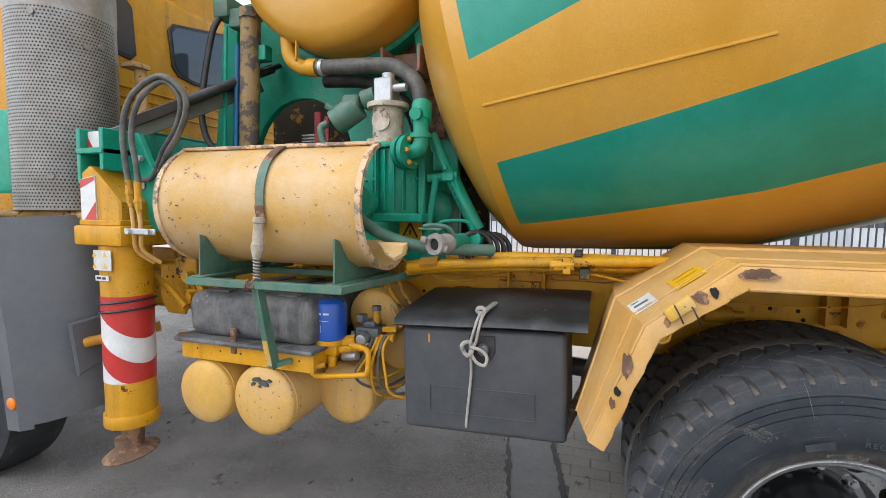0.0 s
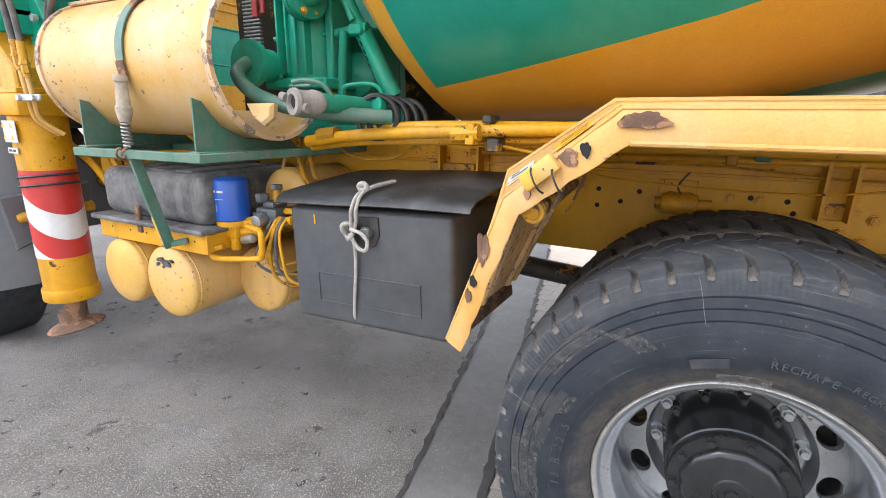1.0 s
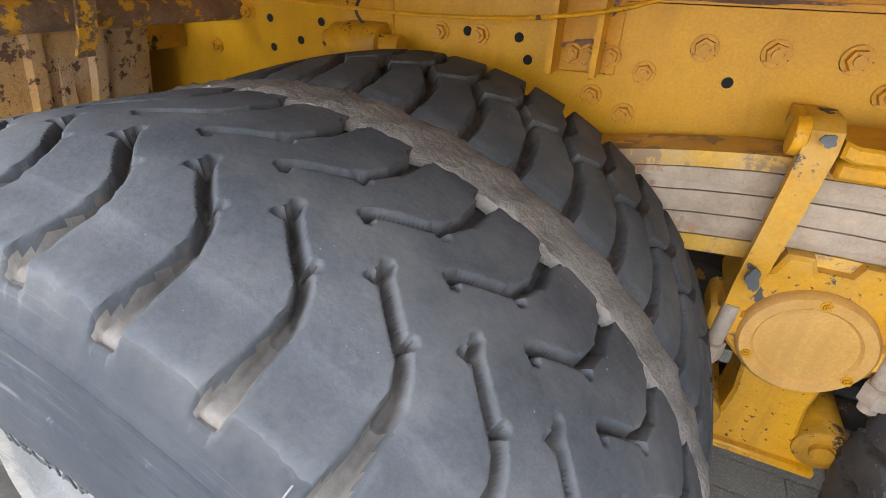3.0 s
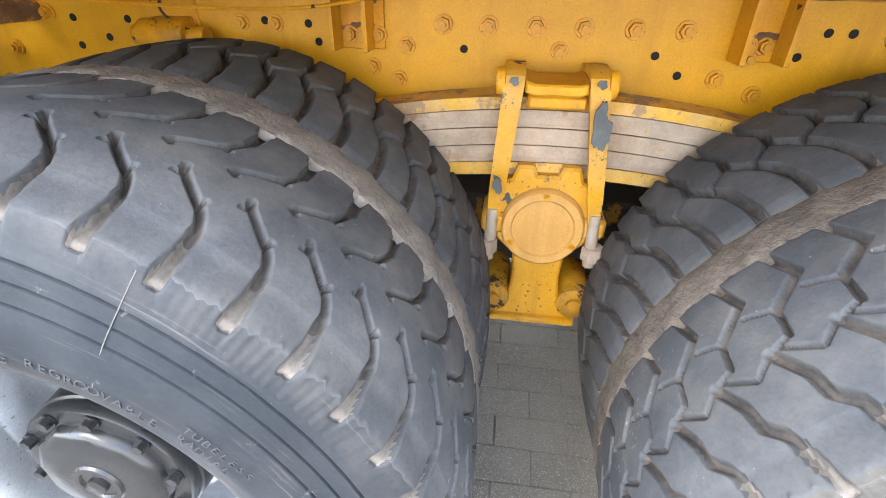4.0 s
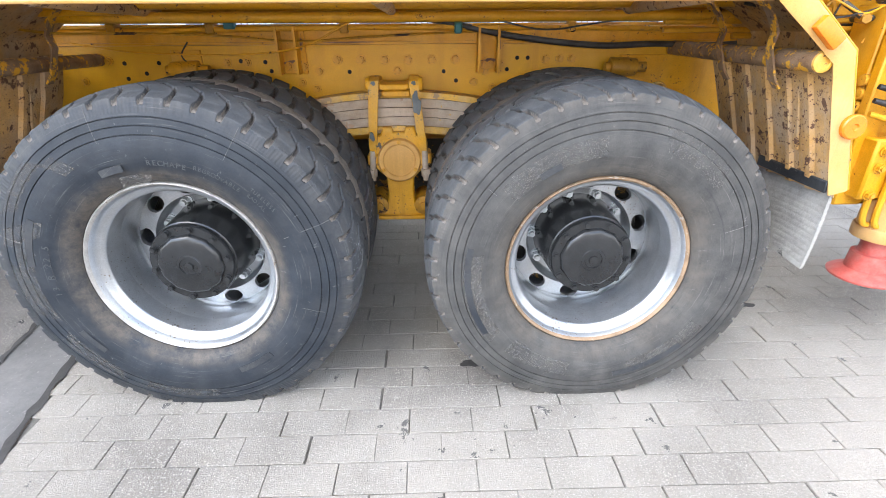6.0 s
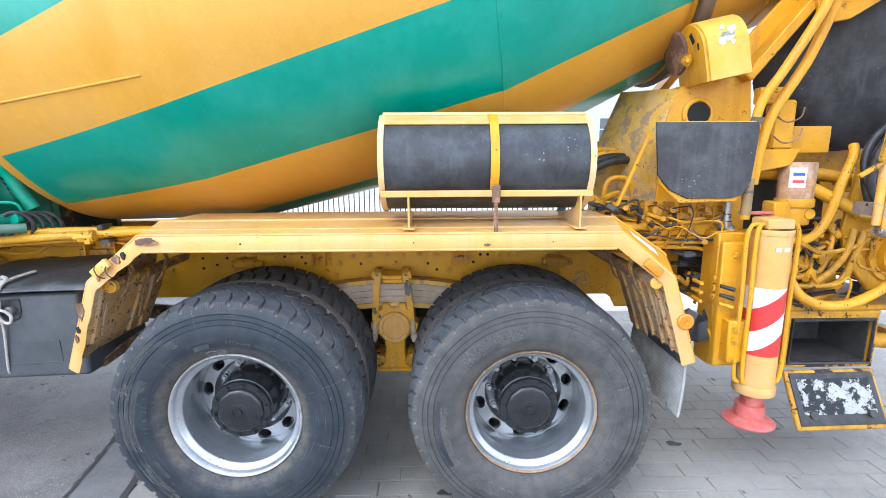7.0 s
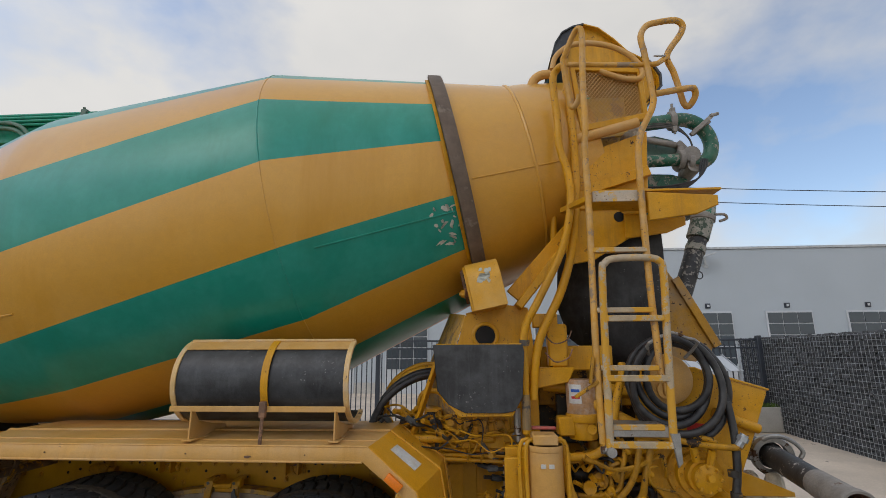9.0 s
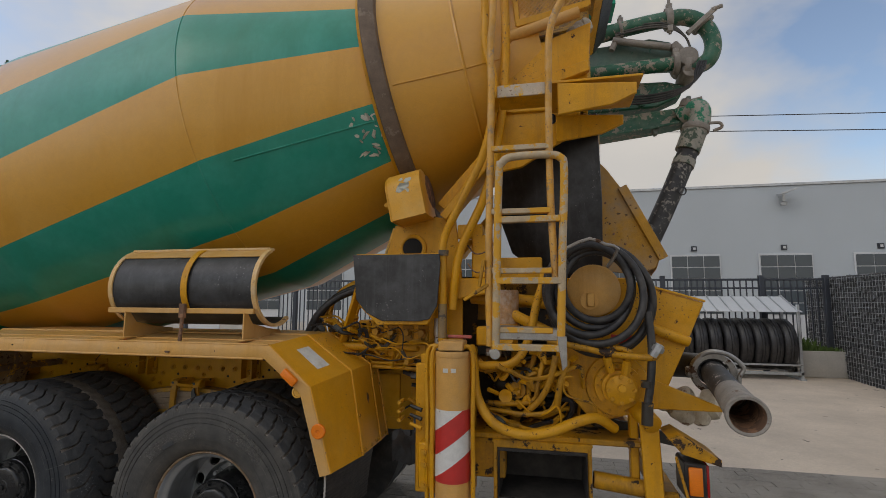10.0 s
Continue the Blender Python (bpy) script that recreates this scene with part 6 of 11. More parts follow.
one("leg_foot", lambda b: (lathe(b, pose(-3.392, 0.165, 0.345, 6, -8, 0), [(0.0, 0.118), (0.006, 0.121), (0.016, 0.108), (0.034, 0.060), (0.085, 0.056), (0.090, 0.0)], 40), cyl(b, (-3.388, 0.17, 0.40), (-3.385, 0.17, 0.52), 0.048)), M_rust, leg, "dished rusty steel foot held off the ground")
leg.matrix_basis = pose(-0.045, -0.01, 0)
arm = one("outrigger_arm", lambda b: beam(b, (-3.520, 0.14, 1.815), (-3.26, 0.90, 2.245), 0.030, 0.085, 0.004), M_arm, truck, "weathered green-grey folding outrigger arm")
one("arm_bar", lambda b: beam(b, (-3.48, 0.20, 1.895), (-3.19, 0.92, 2.335), 0.045, 0.050, 0.004), M_grime, arm)
one("arm_pin", lambda b: cyl(b, (-3.335, 0.66, 2.150), (-3.335, 0.61, 2.150), 0.018, n=14), M_green, arm)
one("arm_head", lambda b: (prism(b, [(-3.46, 1.86), (-3.44, 1.44), (-3.16, 1.38), (-3.12, 1.56), (-3.30, 1.70), (-3.38, 1.86)], "y", 0.20, 0.23), box(b, -3.58, -3.555, 0.06, 0.30, 1.62, 1.865, 0.004), box(b, -3.44, -3.415, 0.06, 0.30, 1.68, 1.865, 0.004), box(b, -3.58, -3.415, 0.055, 0.30, 1.752, 1.778, 0.004)), M_green, arm)
one("warning_plate", lambda b: box(b, -3.553, -3.442, 0.095, 0.10, 1.78, 1.855, 0.001), M_white, arm)
one("plate_corner", lambda b: (prism(b, [(-3.552, 1.781), (-3.552, 1.83), (-3.52, 1.781)], "y", 0.0925, 0.0948, 0), prism(b, [(-3.443, 1.853), (-3.443, 1.81), (-3.475, 1.853)], "y", 0.0925, 0.0948, 0)), M_red, arm)
one("arm_bolt", lambda b: (cyl(b, (-3.35, 0.19, 1.74), (-3.35, 0.17, 1.74), 0.016, n=6), box(b, -3.41, -3.34, 0.190, 0.196, 1.60, 1.645, 0.003)), M_zinc, arm)
one("arm_cylinder", lambda b: (cyl(b, (-3.36, 0.42, 2.035), (-3.20, 0.85, 2.30), 0.026, n=16), cyl(b, (-3.24, 0.74, 2.235), (-3.16, 0.95, 2.36), 0.016, n=14)), M_hose, truck, "hydraulic ram beside the arm")
for run, ends, r in (([(-3.266, 0.055, 1.626), (-3.279, 0.055, 1.711), (-3.288, 0.055, 1.808), (-3.277, 0.06, 1.917), (-3.224, 0.07, 2.008), (-3.109, 0.09, 2.066), (-3.015, 0.11, 2.006), (-3.007, 0.12, 1.926), (-3.071, 0.14, 1.837), (-3.149, 0.15, 1.756), (-3.209, 0.16, 1.676)], [(-3.266, 0.055, 1.633), (-3.261, 0.055, 1.594), (-3.257, 0.055, 1.536), (-3.254, 0.055, 1.521), (-3.249, 0.06, 1.414), (-3.263, 0.08, 1.33)], 0.0125), ([(-3.211, 0.055, 1.626), (-3.221, 0.055, 1.71), (-3.239, 0.055, 1.806), (-3.234, 0.065, 1.908), (-3.195, 0.08, 1.99), (-3.108, 0.1, 2.046), (-3.051, 0.12, 1.999), (-3.048, 0.13, 1.93), (-3.11, 0.15, 1.845), (-3.189, 0.16, 1.766), (-3.261, 0.17, 1.657), (-3.335, 0.18, 1.641)], [(-3.214, 0.055, 1.626), (-3.214, 0.055, 1.56), (-3.209, 0.055, 1.505), (-3.21, 0.055, 1.492), (-3.209, 0.06, 1.414), (-3.227, 0.08, 1.332)], 0.0115)):
    hose_ob = one("hydraulic_hose", lambda b: tube(b, run, r, 10, 6), M_hosegrey, truck, "dusty hydraulic hose in a loop")
    one("hose_fitting", lambda b: (cyl(b, ends[0], ends[1], 0.0145, n=12), cyl(b, ends[1], ends[2], 0.016, n=6, bevel=0.002), cyl(b, (Vector(ends[1]) * 0.8 + Vector(ends[2]) * 0.2), (Vector(ends[1]) * 0.6 + Vector(ends[2]) * 0.4), 0.020, n=6), cyl(b, ends[2], ends[3], 0.013, n=10)), M_yellow, hose_ob)
    one("steel_line", lambda b: tube(b, list(ends[3:]) + [(ends[5][0] + 0.03, 0.14, ends[5][2] - 0.06)], 0.0095, 10, 4), M_yellow_pale, hose_ob)
one("hose_clamp", lambda b: (box(b, -3.272, -3.102, 0.030, 0.040, 1.403, 1.428, 0.003), [cyl(b, (x, 0.030, 1.415), (x, 0.018, 1.415), 0.012, n=6) for x in (-3.242, -3.132)]), M_zinc, truck, "galvanised clamp on two hoses")
fplate = one("frame_plate", lambda b: prism(b, [(-3.568, 1.213), (-3.32, 1.224), (-3.074, 1.183), (-3.111, 1.109), (-3.351, 1.064), (-3.412, 0.954), (-3.529, 0.957), (-3.574, 1.034)], "y", 0.46, 0.475, 0.003), M_yellow, truck, "yellow punched frame plate")
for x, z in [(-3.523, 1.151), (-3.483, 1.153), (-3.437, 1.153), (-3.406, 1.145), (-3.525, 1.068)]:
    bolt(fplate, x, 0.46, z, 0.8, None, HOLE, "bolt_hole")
one("stay_pipe", lambda b: tube(b, [(-3.533, 0.3, 1.259), (-3.508, 0.3, 1.222), (-3.344, 0.3, 1.132), (-3.233, 0.3, 1.041)], 0.016, 10, 4), M_yellow, truck)
one("lever_block", lambda b: (box(b, -3.25, -3.12, 0.26, 0.36, 1.20, 1.29, 0.006), cyl(b, (-3.15, 0.30, 1.20), (-3.15, 0.22, 1.20), 0.024), beam(b, (-3.2, 0.28, 1.26), (-3.06, 0.30, 1.05), 0.03, 0.02), box(b, -3.16, -3.10, 0.30, 0.40, 0.98, 1.10)), M_yellow_dirty, truck)
one("curved_pipe", lambda b: tube(b, [(-3.12, 0.36, 1.18), (-3.10, 0.38, 1.05), (-3.16, 0.40, 0.93), (-3.28, 0.42, 0.86), (-3.42, 0.44, 0.84)], 0.026, 12, 6), M_yellow_dirty, truck)

for k, (x, z) in enumerate(((-3.20, 1.26), (-3.12, 1.18), (-3.22, 1.10), (-3.08, 1.02), (-3.16, 0.95))):
    one("valve_body", lambda b: (box(b, x - 0.035, x + 0.035, 0.32, 0.40, z - 0.025, z + 0.025, 0.008, 2), cyl(b, (x + 0.02, 0.32, z), (x + 0.02, 0.285, z - 0.005), 0.016, n=10), cyl(b, (x - 0.035, 0.36, z), (x - 0.075, 0.355, z - 0.01), 0.011, n=8)), M_yellow_dirty if k % 2 else M_yellow, truck)
for k in range(9):
    g_ = random.Random(70 + k)
    x = -3.27 + 0.028 * k
    one("hydraulic_line", lambda b: tube(b, [(x, 0.30 + 0.02 * (k % 3), 1.34), (x + g_.uniform(-0.02, 0.03), 0.32, 1.22), (x + g_.uniform(0.0, 0.06), 0.34, 1.08), (x + g_.uniform(0.02, 0.10), 0.37, 0.95), (x + g_.uniform(0.05, 0.16), 0.45, 0.86)], g_.choice((0.006, 0.009, 0.012)), 8, 5), g_.choice((M_yellow, M_yellow_dirty, M_hose)), truck)

# cab and front wheel guard
cab = one("cab", lambda b: (box(b, -6.0, -4.02, 0.12, 2.15, 1.30, 2.86, 0.05, 3), prism(b, [(0.16, 2.84), (2.11, 2.84), (1.95, 3.00), (1.55, 3.08), (0.75, 3.08), (0.32, 3.0)], "x", -5.9, -4.06, 0.02)), M_yellow, truck, "yellow cab with a wide green belt")
one("cab_stripe", lambda b: box(b, -5.98, -4.016, 0.114, 2.156, 1.55, 2.02, 0.052, 3), M_green, cab)
for z in (2.10, 2.16, 2.22, 1.98, 1.72):
    one("cab_rib", lambda b: box(b, -4.022, -4.010, 0.22, 2.05, z, z + 0.012, 0.004), M_yellow if z > 2.03 else M_green, cab)
for poly in ([(0.42, 2.44), (0.72, 2.40), (0.70, 2.72), (0.42, 2.72)], [(1.01, 2.40), (1.20, 2.37), (1.50, 2.44), (1.50, 2.78), (0.98, 2.68)]):
    c = (sum(p[0] for p in poly) / len(poly), sum(p[1] for p in poly) / len(poly))
    soft = []
    for i, p in enumerate(poly):
        for q in (poly[i - 1], poly[(i + 1) % len(poly)]):
            d_ = math.hypot(q[0] - p[0], q[1] - p[1])
            soft.append((p[0] + (q[0] - p[0]) * 0.04 / d_, p[1] + (q[1] - p[1]) * 0.04 / d_))
    poly = soft
    big = [(c[0] + (u - c[0]) * 1.10, c[1] + (v - c[1]) * 1.12) for u, v in poly]
    win = one("cab_window", lambda b: prism(b, big, "x", -4.022, -4.008, 0.004), M_hose, cab)
    one("pane", lambda b: prism(b, poly, "x", -4.012, -4.004, 0.001), M_cabglass, win)
one("cab_edge", lambda b: box(b, -4.06, -3.99, 0.5, 1.9, 1.28, 1.34, 0.01), M_grime, cab)
exh = one("exhaust_shield", lambda b: lathe(b, pose(-3.93, 0.265, 1.50), [(0.0, 0.219), (0.0, 0.225), (0.96, 0.225), (0.96, 0.219)], 64), M_alu, truck, "round perforated aluminium exhaust shield, dented and sooty")
one("shield_top", lambda b: lathe(b, pose(-3.93, 0.265, 2.46), [(-0.03, 0.221), (0.0, 0.228), (0.5, 0.228), (0.5, 0.22)], 64), M_alu, exh)
one("shield_bolt", lambda b: [cyl(b, (-3.93 + 0.225 * math.cos(a), 0.265 + 0.225 * math.sin(a), z), (-3.93 + 0.235 * math.cos(a), 0.265 + 0.235 * math.sin(a), z), 0.014, n=12) for a, z in ((-0.9, 1.66), (-1.1, 2.40), (-0.2, 2.28), (0.1, 2.30))], M_alu, exh)
# rows of flat black spots painted as shaded punched holes, every second row shifted
hv, hf = [], []
for row in range(58):
    z = 1.515 + row * 0.016
    for k in range(-34, 14):
        a = (k + (0.5 if row % 2 else 0)) * 0.066 - 0.35
        c0 = V(-3.93 + 0.2256 * math.cos(a), 0.265 + 0.2256 * math.sin(a), z)
        t1, t2 = V(-math.sin(a), math.cos(a), 0), V(0, 0, 1)
        k0 = len(hv)
        hv += [tuple(c0 + 0.0043 * (math.cos(j * math.tau / 6) * t1 + math.sin(j * math.tau / 6) * t2)) for j in range(6)]
        hf.append(tuple(range(k0, k0 + 6)))
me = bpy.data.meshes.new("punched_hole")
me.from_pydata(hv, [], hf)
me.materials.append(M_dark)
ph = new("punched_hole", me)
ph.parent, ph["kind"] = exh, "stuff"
one("exhaust_bracket", lambda b: (box(b, -3.78, -3.68, 0.44, 0.54, 2.255, 2.280, 0.004), cyl(b, (-3.73, 0.52, 1.95), (-3.73, 0.52, 2.26), 0.030), cyl(b, (-4.3, -0.02, 1.475), (-3.55, 0.25, 1.475), 0.022)), M_underside, exh)
guard = one("wheel_guard", lambda b: sheet(b, [[(-4.76 + 0.82 * math.cos(a), y, 0.60 + 0.86 * math.sin(a)) for y in (-0.03, 0.05, 0.4, 0.72)] for a in np.linspace(radians(8), radians(172), 18)], 0.02), M_grey, truck, "grey plastic front wheel guard")
one("guard_skirt", lambda b: sheet(b, [[(x0, -0.05, z), (x0 + 0.035, -0.01, z + 0.003), (x1 - 0.03, 0.12, z + 0.01), (x1, 0.20, z + 0.02), (x1 + 0.01, 0.30, z + 0.025)] for z, x0, x1 in ((0.520, -3.772, -3.655), (0.70, -3.795, -3.655), (0.98, -3.831, -3.665), (1.20, -3.875, -3.69), (1.33, -3.911, -3.71), (1.46, -3.96, -3.74))], 0.014), M_grey, guard)
one("guard_flare", lambda b: sheet(b, [[(x0, -0.05, z), (x0 - 0.03, -0.085, z), (x0 - 0.09, -0.09, z), (x0 - 0.125, -0.06, z)] for z, x0 in ((0.500, -3.770), (0.70, -3.793), (0.98, -3.829), (1.20, -3.873), (1.33, -3.909), (1.47, -3.965), (1.56, -4.05), (1.60, -4.20))], 0.012), M_grey, guard)
one("guard_pocket", lambda b: prism(b, [(0.03, 0.98), (0.42, 1.02), (0.42, 0.86), (0.06, 0.72)], "x", -3.652, -3.632, 0.008), M_grey, guard)
one("guard_stay", lambda b: (cyl(b, (-3.64, 0.10, 0.875), (-3.40, 0.30, 0.93), 0.024, n=16)), M_yellow, guard)
one("side_reflector", lambda b: lathe(b, pose(-3.835, -0.094, 0.625, 90, 0, 0), [(0.0, 0.028), (0.008, 0.028), (0.011, 0.024), (0.011, 0.0)], 24), M_amber, guard, "round orange reflector")

# tanks under the frame
def dome_tank(name, x, z, y0, y1, r, label):
    def f(b):
        h = r * 0.26
        prof = [(0.0, 0.0)] + [(h * (1 - math.cos(t)), r * math.sin(t)) for t in np.linspace(0.12, math.pi / 2, 8)]
        length = y1 - y0
        prof = prof[1:] + [(length - p[0], p[1]) for p in prof[1:][::-1]]
        lathe(b, pose(x, y0, z, -90, 0, 0), prof, 40, True)
    t = one(name, f, M_tank, truck, label, angle=30)
    one("weld_ring", lambda b: [lathe(b, pose(x, y0 + k, z, -90, 0, 0), [(-0.004, r), (0.0, r + 0.003), (0.004, r)], 40) for k in (r * 0.36, y1 - y0 - r * 0.36)], M_tank, t)
    return t


dome_tank("air_tank", -3.020, 0.683, 0.165, 0.80, 0.146, "round-ended yellow air tank")
t2 = dome_tank("air_tank", -2.705, 0.683, 0.165, 0.92, 0.156, "round-ended yellow air tank with flaked paint")
for n_, (cx_, cz_, rx_, rz_) in enumerate(((-2.715, 0.785, 0.020, 0.010), (-2.680, 0.772, 0.022, 0.012), (-2.735, 0.765, 0.010, 0.007), (-2.655, 0.785, 0.010, 0.006), (-2.70, 0.757, 0.008, 0.005))):
    one("paint_flake", lambda b: prism(b, blob(cx_, cz_, rx_, rz_, n_ + 60, 26), "y", 0.166, 0.190, 0), M_steel_grey, t2)
dome_tank("air_tank", -2.435, 0.668, 0.40, 0.92, 0.145, "dusty yellow air tank")
dome_tank("air_tank", -2.320, 1.025, 0.47, 0.85, 0.128, "dusty yellow air tank behind the filter")
dome_tank("air_tank", -2.235, 0.860, 0.56, 0.85, 0.100, "small yellow air tank")
batt = one("battery_tray", lambda b: (box(b, -3.19, -2.50, 0.20, 0.78, 0.835, 0.91, 0.006), box(b, -3.19, -2.49, 0.19, 0.20, 0.83, 0.915, 0.002)), M_yellow, truck, "yellow battery tray")
for x in (-3.10, -2.97, -2.86, -2.56):
    bolt(batt, x, 0.19, 0.878, 0.55, None, HOLE, "bolt_hole")
one("battery_cover", lambda b: (box(b, -3.175, -2.505, 0.205, 0.78, 0.93, 1.135, 0.055, 4), box(b, -3.215, -2.485, 0.165, 0.80, 0.908, 0.932, 0.010, 2)), M_batt, batt, "dusty black plastic battery cover")
for x in (-3.02, -2.84, -2.66):
    one("cover_rib", lambda b: box(b, x - 0.05, x + 0.05, 0.25, 0.76, 1.130, 1.141, 0.008, 2), M_batt, batt)
batt.matrix_basis = pose(0.045, 0, 0.005)
one("latch", lambda b: (box(b, -2.865, -2.835, 0.182, 0.196, 0.88, 0.995, 0.004), box(b, -2.87, -2.83, 0.176, 0.19, 0.93, 0.955, 0.003)), M_rust, batt, "rusty latch strap")
filt = one("filter_can", lambda b: lathe(b, pose(-2.447, 0.325, 0.955), [(0.0, 0.064), (0.006, 0.070), (0.145, 0.070), (0.162, 0.064), (0.170, 0.050), (0.172, 0.0)], 36), M_blue, truck, "blue spin-on filter cartridge with white print")
one("print_bar", lambda b: [cube(b, pose(-2.447 + 0.0705 * math.cos(a), 0.325 + 0.0705 * math.sin(a), z, 0, 0, math.degrees(a) + 90), (w, 0.0012, h), 0) for a, z, w, h in ((-1.75, 1.075, 0.018, 0.010), (-1.3, 1.075, 0.025, 0.008), (-1.95, 1.0, 0.004, 0.06), (-1.80, 1.02, 0.003, 0.05), (-1.35, 1.045, 0.03, 0.002), (-1.7, 1.045, 0.012, 0.002), (-1.66, 1.01, 0.002, 0.03), (-2.3, 1.0, 0.004, 0.05))], M_print, filt)
one("filter_base", lambda b: (cyl(b, (-2.447, 0.325, 0.935), (-2.447, 0.325, 0.956), 0.066, n=24), box(b, -2.50, -2.40, 0.29, 0.37, 0.885, 0.935, 0.008, 2), cyl(b, (-2.43, 0.31, 0.84), (-2.43, 0.31, 0.89), 0.018, n=12), cyl(b, (-2.40, 0.33, 0.91), (-2.30, 0.34, 0.92), 0.022, n=12)), M_yellow, filt)
one("valve_block", lambda b: (box(b, -2.33, -2.22, 0.33, 0.43, 0.945, 1.015, 0.012, 2), box(b, -2.315, -2.265, 0.315, 0.34, 0.955, 1.0, 0.006), box(b, -2.30, -2.24, 0.34, 0.42, 1.012, 1.04, 0.010, 2)), M_steel_grey, filt, "grimy cast valve block")
for k, (p, q, r_, m_) in enumerate((((-2.305, 0.35, 1.035), (-2.305, 0.35, 1.068), 0.026, M_steel_grey), ((-2.245, 0.37, 1.03), (-2.245, 0.37, 1.085), 0.016, M_yellow_dirty), ((-2.245, 0.37, 1.085), (-2.245, 0.37, 1.105), 0.022, M_steel_grey), ((-2.28, 0.33, 0.975), (-2.28, 0.285, 0.97), 0.024, M_rim), ((-2.22, 0.36, 0.97), (-2.165, 0.35, 0.975), 0.013, M_yellow), ((-2.165, 0.35, 0.975), (-2.15, 0.348, 0.977), 0.018, M_yellow), ((-2.22, 0.38, 1.0), (-2.155, 0.38, 1.005), 0.013, M_yellow), ((-2.37, 0.30, 0.885), (-2.29, 0.275, 0.905), 0.017, M_steel), ((-2.40, 0.33, 0.94), (-2.33, 0.34, 0.955), 0.024, M_yellow), ((-2.43, 0.31, 0.835), (-2.43, 0.31, 0.885), 0.020, M_yellow), ((-2.345, 0.35, 0.955), (-2.345, 0.35, 0.99), 0.014, M_steel_grey))):
    one("fitting", lambda b: cyl(b, p, q, r_, n=12 if k % 2 else 6, bevel=0.002), m_, filt)
one("bent_pipe", lambda b: tube(b, [(-2.43, 0.25, 0.86), (-2.47, 0.23, 0.85), (-2.475, 0.23, 0.825), (-2.44, 0.23, 0.815), (-2.27, 0.26, 0.83), (-2.235, 0.26, 0.85), (-2.23, 0.26, 0.92), (-2.25, 0.27, 0.94), (-2.33, 0.29, 0.945)], 0.012, 10, 5), M_yellow, filt)
for k, (x, d, low) in enumerate(((-2.225, -0.03, 0.79), (-2.205, 0.0, 0.755), (-2.19, 0.03, 0.735), (-2.175, 0.05, 0.72), (-2.21, 0.02, 0.71), (-2.245, -0.02, 0.745))):
    one("air_line", lambda b: tube(b, [(x, 0.345, 0.985), (x - 0.012, 0.31, 0.93), (x - 0.045 + d, 0.30, 0.83), (x - 0.03 + d, 0.315, low + 0.03), (x + 0.04 + d, 0.36, low), (x + 0.11 + d, 0.46, low + 0.02), (x + 0.15, 0.60, 0.80)], 0.0062, 8, 6), (M_yellow, M_yellow_dirty, M_hosegrey)[k % 3], filt)
for x, z in ((-2.40, 1.22), (-2.30, 1.22)):
    one("air_line", lambda b: tube(b, [(x, 0.62, z), (x + 0.01, 0.56, z - 0.06), (x + 0.08, 0.48, z - 0.15), (x + 0.14, 0.44, z - 0.22)], 0.009, 8, 6), M_yellow_pale, filt)

# black box tied with a rope
TB = pose(-1.752, 0.26, 0.861, 0, -2.0, 0.5)
toolbox = one("storage_box", lambda b: cube(b, TB @ pose(0, 0.24, 0), (0.640, 0.48, 0.415), 0.022, 4), M_plastic, truck, "black moulded plastic storage box tied shut with rope")
# raised black plate whose colour stands for the shade in the lock's recess
one("lock_recess", lambda b: prism(b, [(-1.80, 1.045), (-1.70, 1.050), (-1.697, 0.99), (-1.712, 0.955), (-1.75, 0.94), (-1.785, 0.955), (-1.80, 0.985)], "y", 0.2545, 0.263, 0.002), M_hose, toolbox)
one("lock", lambda b: (cyl(b, (-1.742, 0.256, 0.997), (-1.742, 0.240, 0.997), 0.022, n=18), box(b, -1.752, -1.722, 0.232, 0.244, 0.975, 1.015, 0.004)), M_batt, toolbox)
one("emboss_panel", lambda b: tube(b, [tuple(TB @ Vector(p)) for p in ((-0.205, -0.001, -0.025), (0.205, -0.001, -0.025), (0.205, -0.001, -0.13), (-0.205, -0.001, -0.13))], 0.0025, 6, 1, True), M_plastic, toolbox)
one("paint_smear", lambda b: prism(b, blob(-1.480, 0.838, 0.007, 0.050, 3, 30), "y", 0.2640, 0.2675, 0), M_smear, toolbox)
one("paint_smear", lambda b: cube(b, TB @ pose(-0.205, -0.0005, 0.165), (0.006, 0.003, 0.035), 0), M_yellow, toolbox)
flap = one("rubber_flap", lambda b: sheet(b, [[(x, y, z + 0.012 * math.sin((x + 2.1) / 0.73 * math.pi) + 0.030 * max(0.0, (x + 1.85) / 0.48)) for x in np.linspace(-2.10, -1.365, 12)] for y, z in ((0.215, 1.072), (0.225, 1.086), (0.26, 1.104), (0.40, 1.118), (0.60, 1.135), (0.74, 1.14))], 0.007), M_black, toolbox, "split black rubber sheet over the box")
one("paint_spots", lambda b: [cube(b, pose(x, y, 1.086 + 0.055 * (y - 0.2) + 0.012 * math.sin((x + 2.1) / 0.73 * math.pi) + 0.030 * max(0.0, (x + 1.85) / 0.48) + 0.012, 4, 0, 20), (s, s * 0.7, 0.001), 0) for x, y, s in ((-1.80, 0.30, 0.016), (-1.73, 0.36, 0.010), (-1.62, 0.30, 0.012), (-1.52, 0.34, 0.014), (-1.9, 0.34, 0.008))], M_green, toolbox)
rope = thing("rope", "grubby white rope knotted round the black storage box", "rope", (-1.78, 0.24, 1.0))
